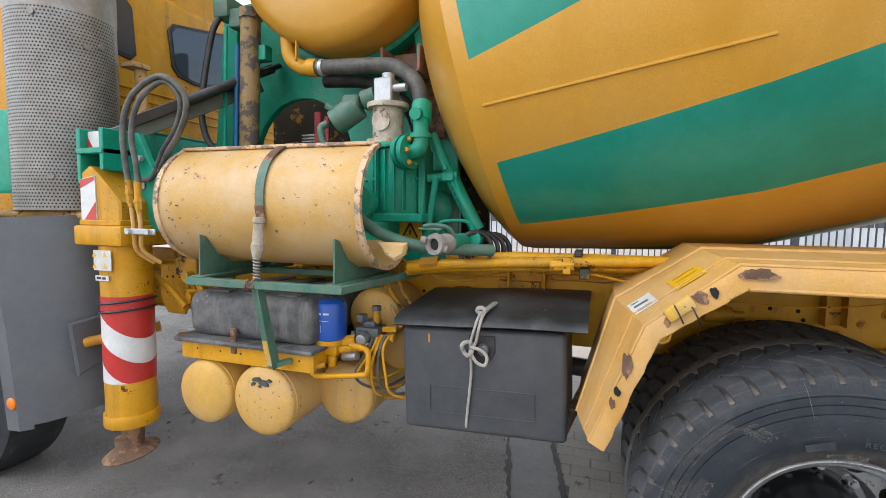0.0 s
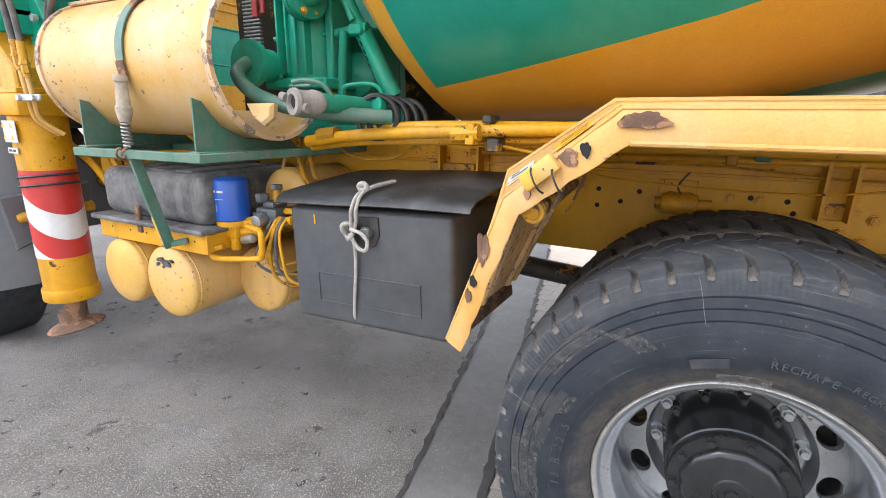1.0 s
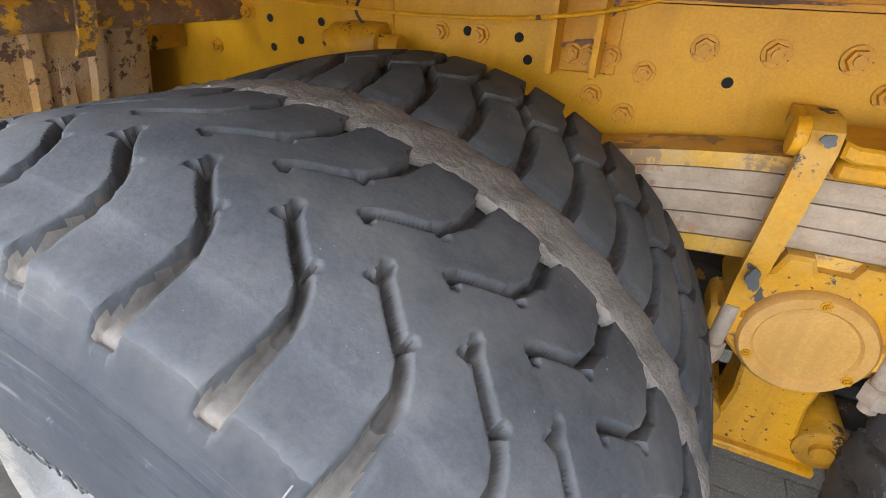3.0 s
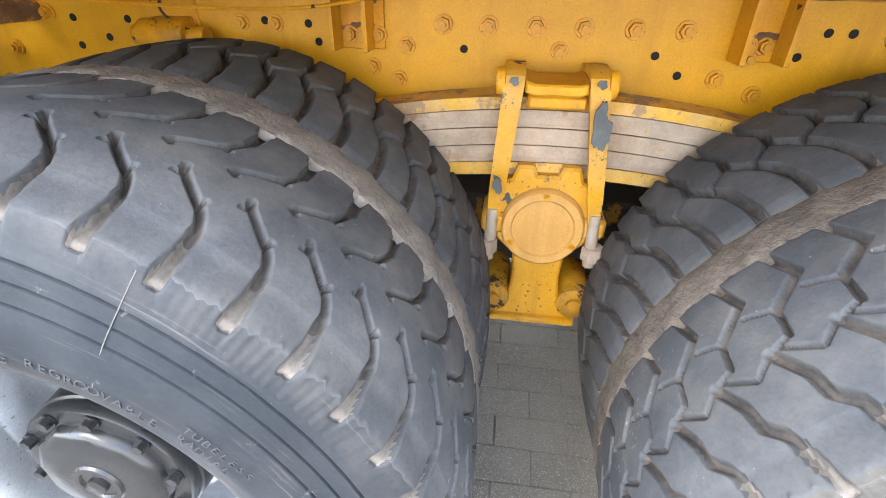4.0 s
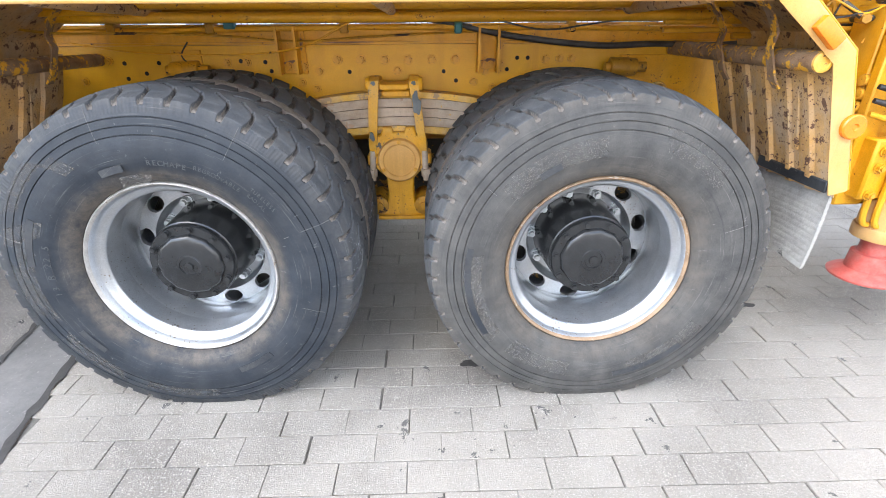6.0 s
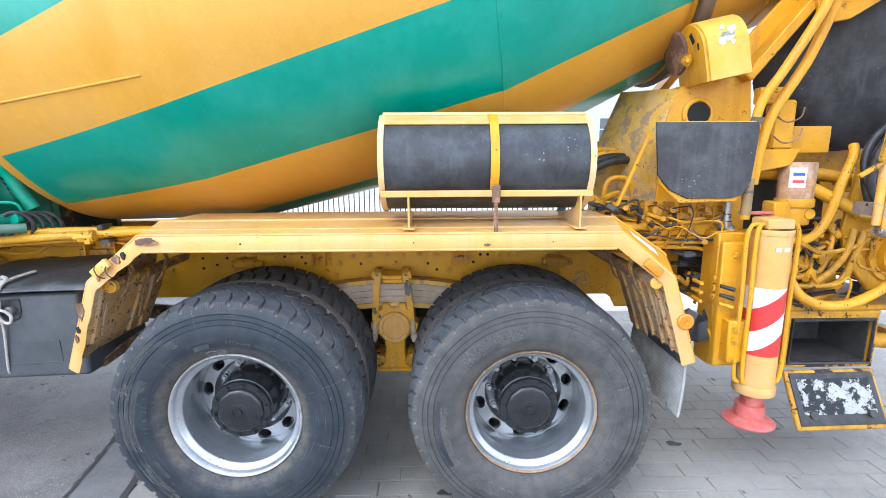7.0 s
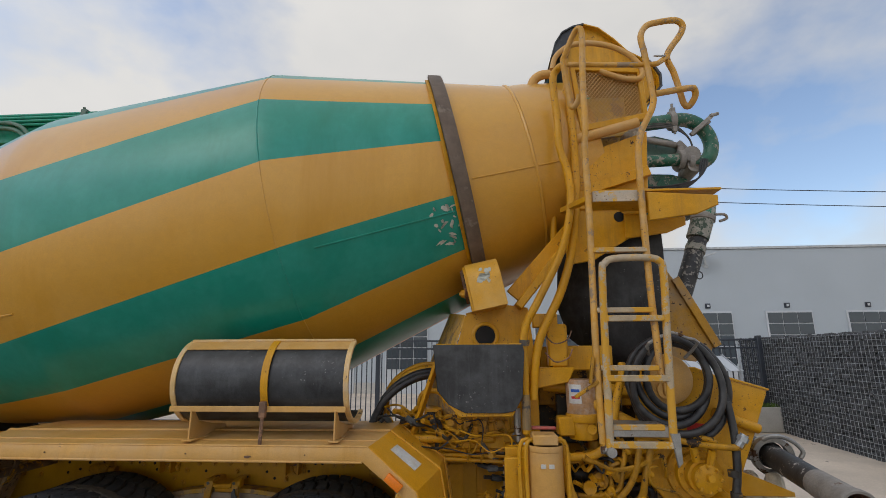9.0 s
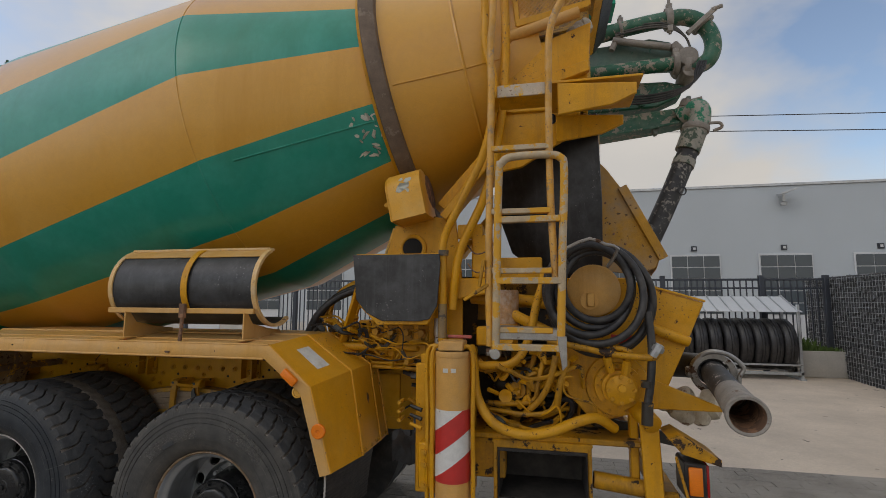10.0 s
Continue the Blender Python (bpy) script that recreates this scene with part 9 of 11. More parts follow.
one("hood_lining", lambda b: prism(b, [(2.069, 3.801), (2.1, 3.912), (2.15, 3.988), (2.225, 4.03), (2.304, 4.046), (2.241, 3.998), (2.199, 3.907), (2.175, 3.791)], "y", 0.672, 0.70, 0.004), M_black, hop, "black rubber front of the hood")
one("hopper_wall", lambda b: (box(b, 2.10, 2.62, 0.95, 0.97, 3.02, 3.62, 0.004), sheet(b, [[(2.12, 0.60, 3.10), (2.60, 0.60, 3.16)], [(2.12, 0.95, 3.30), (2.60, 0.95, 3.40)]], 0.01)), M_yellow_dusty, hop, "cement-dusted inner wall of the hopper")
one("hood_edge", lambda b: sheet(b, [[(x + 0.010, y, z + 0.008) for x, z in HOOD[1:7]] for y in (0.640, 1.0, 1.42)], 0.012), M_black, hop)
one("mesh_frame", lambda b: (beam(b, (2.16, 0.47, 3.56), (2.56, 0.47, 3.52), 0.03, 0.03), beam(b, (2.56, 0.47, 3.53), (2.57, 0.47, 3.20), 0.035, 0.03), beam(b, (2.18, 0.47, 3.14), (2.57, 0.47, 3.21), 0.04, 0.04), beam(b, (2.15, 0.47, 3.58), (2.19, 0.47, 3.13), 0.03, 0.03)), M_yellow, hop)
def expanded(b):
    nx, nz = 16, 13
    for i in range(-nz, nx):
        p, q = [], []
        for k in range(nz * 2 + 1):
            u, v = (i + k * 0.5) / nx, k / (nz * 2)
            if 0 <= u <= 1:
                p.append((2.18 + 0.38 * u, 0.472 + (0.004 if k % 2 else 0), 3.17 + 0.05 * u + (0.38 - 0.06 * u) * v))
            u = (i + (nz * 2 - k) * 0.5) / nx
            if 0 <= u <= 1:
                q.append((2.18 + 0.38 * u, 0.474 + (0.004 if k % 2 else 0), 3.17 + 0.05 * u + (0.38 - 0.06 * u) * v))
        for run in (p, q):
            if len(run) > 1:
                tube(b, run, 0.0028, 4, 1)
one("wire_mesh", expanded, M_yellow_pale, hop, "expanded metal guard mesh")
one("hopper_bar", lambda b: (cyl(b, (2.14, 0.46, 3.07), (2.52, 0.46, 3.17), 0.030, n=16), cyl(b, (2.12, 0.46, 3.06), (2.14, 0.46, 3.07), 0.038, n=16)), M_yellow_pale, hop)
one("concrete_crust", lambda b: [cube(b, pose(2.50 + 0.02 * k, 0.60, 3.12 + 0.012 * k, 30 * k, 20, 40 * k), (0.09, 0.10, 0.07), 0.03, 2) for k in range(4)], M_cream, hop)
one("hopper_rail", lambda b: tube(b, [(2.023, 0.45, 3.549), (2.052, 0.45, 3.641), (2.139, 0.45, 3.711), (2.256, 0.45, 3.724), (2.386, 0.45, 3.698), (2.48, 0.45, 3.646), (2.54, 0.45, 3.588), (2.575, 0.45, 3.522), (2.562, 0.45, 3.468), (2.513, 0.45, 3.457), (2.434, 0.45, 3.474), (2.316, 0.45, 3.522)], 0.017, 10, 6), M_yellow_pale, hop)
one("side_bracket", lambda b: (box(b, 2.07, 2.56, 0.44, 0.50, 2.62, 2.74, 0.006), beam(b, (2.20, 0.47, 2.75), (2.56, 0.47, 2.86), 0.04, 0.06)), M_yellow, hop)
one("neck_guard", lambda b: prism(b, [(2.02, 2.42), (2.12, 2.64), (2.52, 2.64), (2.50, 2.50), (2.20, 2.32), (2.08, 2.30)], "y", 0.46, 0.49, 0.004), M_yellow, hop)
one("guard_hole", lambda b: cyl(b, (2.36, 0.462, 2.575), (2.36, 0.455, 2.575), 0.030, n=20), M_dark, hop)
one("chute_lining", lambda b: sheet(b, [[(x, y + 0.05 * math.sin(k * 1.3), z) for k, (x, y, z) in enumerate(row)] for row in ([(2.10, 0.80, 2.58), (2.25, 0.62, 2.60), (2.42, 0.55, 2.60), (2.60, 0.52, 2.60)], [(2.06, 0.86, 2.32), (2.23, 0.66, 2.32), (2.42, 0.58, 2.34), (2.61, 0.54, 2.38)], [(2.05, 0.90, 2.10), (2.24, 0.70, 2.05), (2.43, 0.62, 2.05), (2.62, 0.57, 2.12)], [(2.12, 0.92, 1.90), (2.28, 0.76, 1.80), (2.45, 0.68, 1.80), (2.62, 0.62, 1.86)], [(2.30, 0.95, 1.76), (2.36, 0.82, 1.72), (2.48, 0.74, 1.72), (2.62, 0.68, 1.74)])], 0.008), M_black, truck, "hanging black rubber chute lining smeared with yellow", angle=60)
CHUTE = [(2.56, 2.60), (2.640, 2.57), (2.636, 2.40), (2.672, 2.36), (2.752, 2.240), (2.945, 1.850), (2.915, 1.785), (2.825, 1.745), (2.68, 1.765), (2.57, 1.82)]
sch = one("swivel_chute", lambda b: prism(b, CHUTE, "y", 0.745, 0.757, 0.003), M_chute, truck, "dirty yellow swivel chute at the tail, dusted grey")
one("chute_trough", lambda b: sheet(b, [[(x + 0.02 * k, y, z - 0.10 * k) for x, z in ((2.60, 2.30), (2.752, 2.235), (2.85, 2.04), (2.945, 1.848))] for y, k in ((0.757, 0.0), (0.92, 0.6), (1.10, 0.9), (1.28, 0.6), (1.45, 0.0))], 0.008), M_chute, sch)
one("chute_rim", lambda b: beam(b, (2.752, 0.735, 2.250), (2.957, 0.735, 1.835), 0.022, 0.050), M_chute, sch)
one("chute_rivet", lambda b: [cyl(b, (x, 0.746, z), (x, 0.740, z), 0.007, n=8) for x, z in ((2.66, 2.16), (2.70, 1.98), (2.76, 1.92), (2.62, 1.90))], M_rust, sch)

# ladder and platform
lad = thing("ladder", "yellow steel access ladder with worn rungs and grab rails", "ladder", (2.24, 0.05, 1.37))
one("rail", lambda b: tube(b, [(2.075, 0.035, 1.40), (2.07, 0.03, 1.75), (2.085, 0.03, 2.5), (2.085, 0.03, 2.8)] + [(2.096, 0.03, 2.936), (2.101, 0.03, 3.208), (2.114, 0.03, 3.475), (2.101, 0.04, 3.527), (2.077, 0.07, 3.51), (2.039, 0.12, 3.428), (2.03, 0.14, 3.389), (2.05, 0.16, 3.24), (2.065, 0.16, 3.127), (2.094, 0.14, 3.147), (2.103, 0.12, 3.18)], 0.0165, 12, 6), M_rail_worn, lad)
one("rail", lambda b: tube(b, [(2.36, 0.04, 1.70), (2.345, 0.03, 2.05), (2.345, 0.03, 2.55), (2.36, 0.03, 2.85)] + [(2.446, 0.03, 3.041), (2.449, 0.03, 3.146), (2.433, 0.03, 3.347), (2.422, 0.03, 3.45), (2.455, 0.03, 3.513), (2.512, 0.03, 3.533), (2.609, 0.03, 3.541), (2.65, 0.04, 3.517), (2.638, 0.05, 3.469), (2.57, 0.08, 3.366), (2.603, 0.1, 3.274), (2.626, 0.11, 3.185), (2.645, 0.12, 3.104), (2.666, 0.11, 3.078), (2.688, 0.08, 3.115), (2.68, 0.06, 3.144), (2.645, 0.05, 3.149), (2.466, 0.03, 3.112)], 0.0165, 12, 6), M_rail_worn, lad)
one("cross_rail", lambda b: tube(b, [(2.052, 0.13, 3.369), (2.281, 0.06, 3.31), (2.466, 0.04, 3.29), (2.519, 0.05, 3.312), (2.57, 0.08, 3.361)], 0.014, 10, 5), M_rail_worn, lad)
one("pull_ring", lambda b: tube(b, [(2.522 + 0.028 * math.cos(t), 0.06 + 0.02 * math.sin(t), 3.352 + 0.016 * math.sin(t)) for t in np.linspace(0, math.tau, 16)[:-1]], 0.0035, 6, 1, True), M_steel, lad)
fold = one("folding_frame", lambda b: tube(b, [(2.10, 0.015, 1.385), (2.105, 0.015, 1.6), (2.12, 0.010, 2.15), (2.135, 0.010, 2.215), (2.18, 0.010, 2.24), (2.33, 0.010, 2.242), (2.39, 0.010, 2.225), (2.405, 0.010, 2.16), (2.39, 0.015, 1.8), (2.375, 0.015, 1.385)], 0.0175, 12, 4), M_fold, lad, "folding lower ladder section, paint worn to primer")
for z, w in ((2.285, 1), (1.995, 1), (1.955, 0), (1.73, 1), (1.685, 0), (1.472, 1), (1.400, 0)):
    one("rung", lambda b: beam(b, (2.085, 0.03, z), (2.345, 0.03, z), 0.035, 0.024) if w else beam(b, (2.105, 0.012, z), (2.385, 0.012, z), 0.030, 0.028), M_fold, fold)
one("tread_plate", lambda b: prism(b, [(2.11, 1.485), (2.37, 1.475), (2.37, 1.43), (2.11, 1.43)], "y", 0.02, 0.20, 0.003), M_steel, fold)
one("pivot", lambda b: (cyl(b, (2.10, -0.01, 1.37), (2.10, 0.06, 1.37), 0.022, n=14), cyl(b, (2.06, 0.02, 1.375), (2.11, 0.02, 1.375), 0.016), prism(b, [(2.36, 1.45), (2.40, 1.45), (2.40, 1.33), (2.38, 1.31)], "y", -0.005, 0.01, 0.002)), M_steel, fold)
one("latch", lambda b: (beam(b, (1.96, 0.02, 1.60), (2.07, 0.02, 1.67), 0.02, 0.015), beam(b, (2.03, 0.01, 1.66), (2.05, 0.01, 1.78), 0.022, 0.014)), M_yellow_dirty, lad)
WING = [(2.385, 2.59), (2.728, 2.565), (2.726, 2.515), (2.62, 2.47), (2.385, 2.44)]
plat = one("platform", lambda b: box(b, 2.36, 2.76, 0.08, 0.44, 2.60, 2.612, 0.002), M_yellow, truck, "small yellow standing platform with punched treads")
one("tread", lambda b: box(b, 2.11, 2.36, 0.06, 0.22, 2.545, 2.60, 0.004), M_yellow, plat)
for y in (0.06, 0.44):
    one("side_wing", lambda b: prism(b, WING, "y", y, y + 0.02, 0.004), M_yellow, plat)
one("stay", lambda b: beam(b, (2.04, 0.46, 2.62), (2.12, 0.10, 2.58), 0.04, 0.03), M_yellow, plat)
one("tread_edge", lambda b: box(b, 2.112, 2.358, 0.050, 0.058, 2.54, 2.598, 0.002), M_primer, plat)
one("tread_hole", lambda b: [cyl(b, (2.14 + 0.035 * i, 0.09 + 0.05 * j, 2.598), (2.14 + 0.035 * i, 0.09 + 0.05 * j, 2.602), 0.008, n=8) for i in range(7) for j in range(3)], M_dark, plat)

# hose coil on its hook
hc = thing("hose_coil", "heavy black hose coiled on a hook beside the ladder", "hose", (2.555, 0.40, 1.35))
for k, (r, dy, dx, dz) in enumerate(((0.225, 0.0, 0.0, 0.0), (0.238, 0.035, 0.03, -0.02), (0.205, 0.02, -0.03, 0.02), (0.185, 0.055, 0.0, 0.03), (0.245, 0.06, 0.03, -0.035), (0.16, 0.03, 0.01, 0.04))):
    one("hose_turn", lambda b: tube(b, [(2.550 + dx + r * 1.0 * math.cos(t), 0.36 + dy + 0.02 * math.sin(2 * t + k), 1.635 + dz + r * 1.08 * math.sin(t)) for t in np.linspace(0, math.tau, 28)[:-1]], 0.019, 10, 2, True), M_hose, hc)
one("hose_tail", lambda b: tube(b, [(2.79, 0.36, 1.55), (2.80, 0.35, 1.40), (2.79, 0.34, 1.25), (2.77, 0.34, 1.12)], 0.019, 10, 6), M_hose, hc)
one("tail_coupling", lambda b: (cyl(b, (2.77, 0.34, 1.13), (2.765, 0.34, 1.03), 0.026, n=14), cyl(b, (2.77, 0.34, 1.20), (2.77, 0.34, 1.23), 0.027, n=14)), M_grime, hc)
one("hose_hook", lambda b: tube(b, [(2.44, 0.40, 1.77), (2.40, 0.31, 1.83), (2.43, 0.30, 1.86), (2.53, 0.30, 1.90), (2.60, 0.30, 1.87), (2.66, 0.31, 1.85), (2.62, 0.40, 1.77)], 0.009, 8, 2), M_steel, truck)

# pump hopper, agitator motor, valves
ph2 = one("pump_hopper", lambda b: (prism(b, [(2.42, 1.72), (2.72, 1.72), (2.84, 1.67), (3.085, 1.595), (3.00, 1.39), (2.86, 1.08), (2.55, 0.98), (2.42, 1.12), (2.36, 1.30)], "y", 0.52, 0.55, 0.006), prism(b, [(2.42, 1.72), (3.085, 1.595), (2.86, 1.08), (2.42, 1.12)], "y", 1.75, 1.78, 0.006), beam(b, (3.07, 0.54, 1.59), (2.84, 0.54, 1.08), 0.03, 0.03), sheet(b, [[(3.085, y, 1.595), (3.0, y, 1.39), (2.86, y, 1.08), (2.6, y, 1.0)] for y in (0.54, 1.76)], 0.01)), M_yellow, truck, "yellow concrete pump hopper")
one("hopper_lip", lambda b: (cyl(b, (2.78, 0.50, 1.485), (3.005, 0.50, 1.40), 0.026, n=16, bevel=0.004), beam(b, (2.84, 0.515, 1.675), (3.09, 0.515, 1.60), 0.012, 0.012)), M_yellow, ph2)
one("warning_strip", lambda b: prism(b, [(2.64, 1.43), (2.76, 1.42), (2.76, 1.38), (2.64, 1.385)], "y", 0.516, 0.519, 0), M_red, ph2)
one("hopper_disc", lambda b: (lathe(b, pose(2.56, 0.52, 1.655, 90, 0, 0), [(0.0, 0.135), (0.02, 0.133), (0.03, 0.12), (0.034, 0.0)], 40), box(b, 2.52, 2.56, 0.46, 0.49, 1.57, 1.64, 0.006), cyl(b, (2.535, 0.485, 1.60), (2.535, 0.475, 1.60), 0.045, n=24)), M_yellow_pale, ph2)
mot = one("agitator_motor", lambda b: lathe(b, pose(2.66, 0.52, 1.178, 90, 0, 0), [(0.0, 0.155), (0.02, 0.150), (0.022, 0.115), (0.06, 0.112), (0.062, 0.085), (0.11, 0.083), (0.112, 0.070), (0.15, 0.068), (0.155, 0.055), (0.158, 0.0)], 44), M_yellow, truck, "yellow hydraulic agitator motor with stepped flanges")
for n_, r_, y_ in ((10, 0.132, 0.50), (8, 0.098, 0.46), (8, 0.060, 0.362)):
    for k in range(n_):
        a = math.tau * k / n_
        bolt(mot, 2.66 + r_ * math.cos(a), y_, 1.178 + r_ * math.sin(a), 0.55)
one("motor_port", lambda b: (cyl(b, (2.62, 0.40, 1.26), (2.60, 0.37, 1.33), 0.02, n=8), cyl(b, (2.68, 0.40, 1.22), (2.69, 0.36, 1.32), 0.02, n=8), cyl(b, (2.66, 0.36, 1.19), (2.66, 0.33, 1.19), 0.018, n=8)), M_yellow, mot)
for pts, r in (([(2.32, 0.40, 1.40), (2.50, 0.36, 1.37), (2.60, 0.36, 1.35), (2.70, 0.34, 1.34), (2.80, 0.32, 1.34), (2.82, 0.32, 1.37)], 0.016), ([(2.69, 0.36, 1.32), (2.70, 0.35, 1.36), (2.62, 0.36, 1.38), (2.45, 0.42, 1.40)], 0.013), ([(2.60, 0.37, 1.33), (2.58, 0.37, 1.38), (2.50, 0.40, 1.38)], 0.012),
               ([(1.93, 0.40, 1.36), (1.95, 0.36, 1.28), (1.97, 0.35, 1.12), (2.05, 0.34, 1.00), (2.18, 0.33, 0.955), (2.32, 0.34, 0.97), (2.45, 0.36, 1.02), (2.55, 0.42, 1.03), (2.64, 0.48, 0.97)], 0.025), ([(1.92, 0.44, 1.27), (1.99, 0.43, 1.262), (2.06, 0.46, 1.262)], 0.022),
               ([(2.08, 0.60, 1.555), (2.126, 0.50, 1.535), (2.247, 0.48, 1.476), (2.369, 0.48, 1.416), (2.42, 0.50, 1.39)], 0.030), ([(2.31, 0.47, 1.74), (2.301, 0.45, 1.685), (2.263, 0.45, 1.559), (2.231, 0.45, 1.42), (2.181, 0.45, 1.313), (2.11, 0.45, 1.266), (2.02, 0.46, 1.262)], 0.022), ([(1.90, 0.64, 1.614), (2.05, 0.62, 1.602), (2.25, 0.62, 1.595), (2.50, 0.62, 1.552)], 0.034), ([(2.36, 0.45, 1.32), (2.33, 0.44, 1.20), (2.28, 0.46, 1.10), (2.20, 0.48, 1.02)], 0.016), ([(2.42, 0.46, 1.30), (2.38, 0.45, 1.18), (2.36, 0.46, 1.06)], 0.018),
               ([(2.30, 0.50, 1.30), (2.27, 0.48, 1.18), (2.24, 0.50, 1.08), (2.10, 0.50, 1.06), (2.0, 0.52, 1.06)], 0.014), ([(2.26, 0.54, 1.33), (2.22, 0.52, 1.2), (2.22, 0.52, 1.1)], 0.013), ([(2.02, 0.50, 1.03), (2.2, 0.46, 1.02), (2.32, 0.46, 1.04), (2.36, 0.46, 1.10)], 0.012), ([(2.44, 0.44, 1.22), (2.40, 0.44, 1.21), (2.41, 0.44, 1.13), (2.54, 0.43, 1.09), (2.55, 0.44, 1.02)], 0.006)):
    one("hydraulic_hose", lambda b: tube(b, pts, r, 10, 6), M_yellow if r > 0.02 else M_yellow_dirty, truck, "yellow overpainted hydraulic hose")
one("hose_elbow", lambda b: (cyl(b, (2.80, 0.32, 1.345), (2.83, 0.31, 1.40), 0.020, n=8), cyl(b, (2.815, 0.315, 1.37), (2.825, 0.312, 1.39), 0.027, n=6)), M_zinc, truck)
one("valve_manifold", lambda b: (box(b, 2.02, 2.36, 0.66, 0.86, 1.02, 1.20, 0.012), cyl(b, (2.05, 0.66, 1.14), (2.30, 0.62, 1.08), 0.055, n=18), cyl(b, (2.16, 0.62, 1.13), (2.16, 0.52, 1.13), 0.05, n=20, bevel=0.006)), M_grime, truck, "greasy black valve manifold")
one("valve_head", lambda b: (cyl(b, (2.16, 0.53, 1.13), (2.16, 0.51, 1.13), 0.044, n=20), cyl(b, (2.155, 0.60, 1.22), (2.155, 0.60, 1.32), 0.03, n=14), [box(b, 2.06 + 0.07 * k, 2.09 + 0.07 * k, 0.58, 0.64, 1.18, 1.26, 0.005) for k in range(3)]), M_yellow_dirty, truck)
one("support_panel", lambda b: (prism(b, [(1.90, 1.48), (2.70, 1.48), (2.64, 1.80), (2.58, 1.74), (2.40, 1.715), (2.22, 1.745), (2.10, 1.83), (1.92, 1.84)], "y", 0.86, 0.89, 0.004)), M_yellow_dirty, truck, "grimy yellow support panel with flaking paint")
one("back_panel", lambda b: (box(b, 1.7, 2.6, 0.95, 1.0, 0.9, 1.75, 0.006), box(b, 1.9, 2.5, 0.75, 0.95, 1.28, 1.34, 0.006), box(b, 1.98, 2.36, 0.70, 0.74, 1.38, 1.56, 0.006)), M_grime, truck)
one("machine_floor", lambda b: (box(b, 1.68, 2.75, 0.42, 1.6, 0.90, 0.93, 0.006), box(b, 1.68, 2.1, 0.45, 0.55, 0.70, 0.92, 0.006)), M_yellow_dirty, truck)
one("round_reflector", lambda b: lathe(b, pose(2.10, 0.50, 1.10, 90, 0, 0), [(0.0, 0.0), (0.01, 0.035), (0.0, 0.036)], 20), M_yellow, truck)
# open stowage box with hanging door
stow = one("stowage_box", lambda b: box(b, 2.05, 2.52, 0.74, 0.76, 0.6, 0.9, 0.003), M_yellow_dirty, truck, "open yellow stowage box with its door hanging down")
each("box_panel", [lambda b: box(b, 2.045, 2.52, 0.40, 0.42, 0.865, 0.895, 0.004), lambda b: box(b, 2.045, 2.065, 0.40, 0.75, 0.61, 0.89, 0.004), lambda b: box(b, 2.50, 2.52, 0.40, 0.75, 0.61, 0.89, 0.004), lambda b: box(b, 2.045, 2.52, 0.40, 0.75, 0.60, 0.62, 0.004), lambda b: box(b, 2.04, 2.525, 0.40, 0.76, 0.888, 0.905, 0.004)], M_yellow_dirty, stow)
# near-black sheets over the back, sides and floor inside the box
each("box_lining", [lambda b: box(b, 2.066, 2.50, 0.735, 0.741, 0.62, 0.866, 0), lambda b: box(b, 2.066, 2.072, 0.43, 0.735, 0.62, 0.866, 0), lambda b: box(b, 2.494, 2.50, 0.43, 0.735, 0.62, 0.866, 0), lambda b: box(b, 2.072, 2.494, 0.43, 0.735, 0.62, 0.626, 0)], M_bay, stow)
one("box_seal", lambda b: tube(b, [(2.07, 0.397, 0.86), (2.495, 0.397, 0.86), (2.495, 0.397, 0.625), (2.07, 0.397, 0.625)], 0.010, 6, 1, True), M_hose, stow)
DM = pose(2.278, 0.395, 0.590, 61, 0, 2)
door = one("box_door", lambda b: cube(b, DM @ pose(0, -0.148, 0), (0.485, 0.296, 0.022), 0.012, 2), M_yellow_dirty, stow, "fallen-open box door, black inside with scraped white")
one("door_lining", lambda b: cube(b, DM @ pose(0, -0.146, 0.014), (0.445, 0.258, 0.008), 0.006, 2), M_hose, door)
one("scraped_paint", lambda b: cube(b, DM @ pose(0, -0.135, 0.0185), (0.385, 0.175, 0.003), 0.001), M_scraped, door, "flaking white paint")
one("door_latch", lambda b: [cyl(b, DM @ V(x, -0.225, 0.016), DM @ V(x, -0.225, 0.03), 0.020, n=16) for x in (-0.15, 0.16)] + [cyl(b, DM @ V(0, -0.15, 0.018), DM @ V(0, -0.15, 0.022), 0.010, n=14)], M_grime, door)
# under-run frame, lamps
one("tail_post", lambda b: (beam(b, (2.785, 0.42, 1.05), (2.80, 0.40, 0.62), 0.085, 0.03, 0.006, (0, 1, 0)), cyl(b, (2.70, 0.62, 1.12), (2.80, 0.38, 1.02), 0.045, n=18, bevel=0.006), box(b, 2.71, 2.75, 0.48, 0.55, 0.68, 1.25, 0.006)), M_yellow, truck, "yellow tail frame post")
one("under_run_bar", lambda b: (cyl(b, (2.53, 0.46, 0.73), (2.80, 0.46, 0.70), 0.040, n=16), box(b, 2.84, 2.92, 0.45, 2.0, 0.60, 0.70, 0.01)), M_yellow_dirty, truck)
lampb = one("tail_lamp", lambda b: (box(b, 2.915, 3.008, 0.34, 0.50, 0.715, 0.875, 0.008),), M_hose, truck, "tail lamp cluster with an amber side lens")
one("lamp_lens", lambda b: box(b, 2.930, 2.988, 0.326, 0.341, 0.735, 0.858, 0.006, 2), M_amber, lampb)
one("lamp_lens", lambda b: box(b, 3.008, 3.022, 0.35, 0.50, 0.725, 0.865, 0.006, 2), M_redlens, lampb)
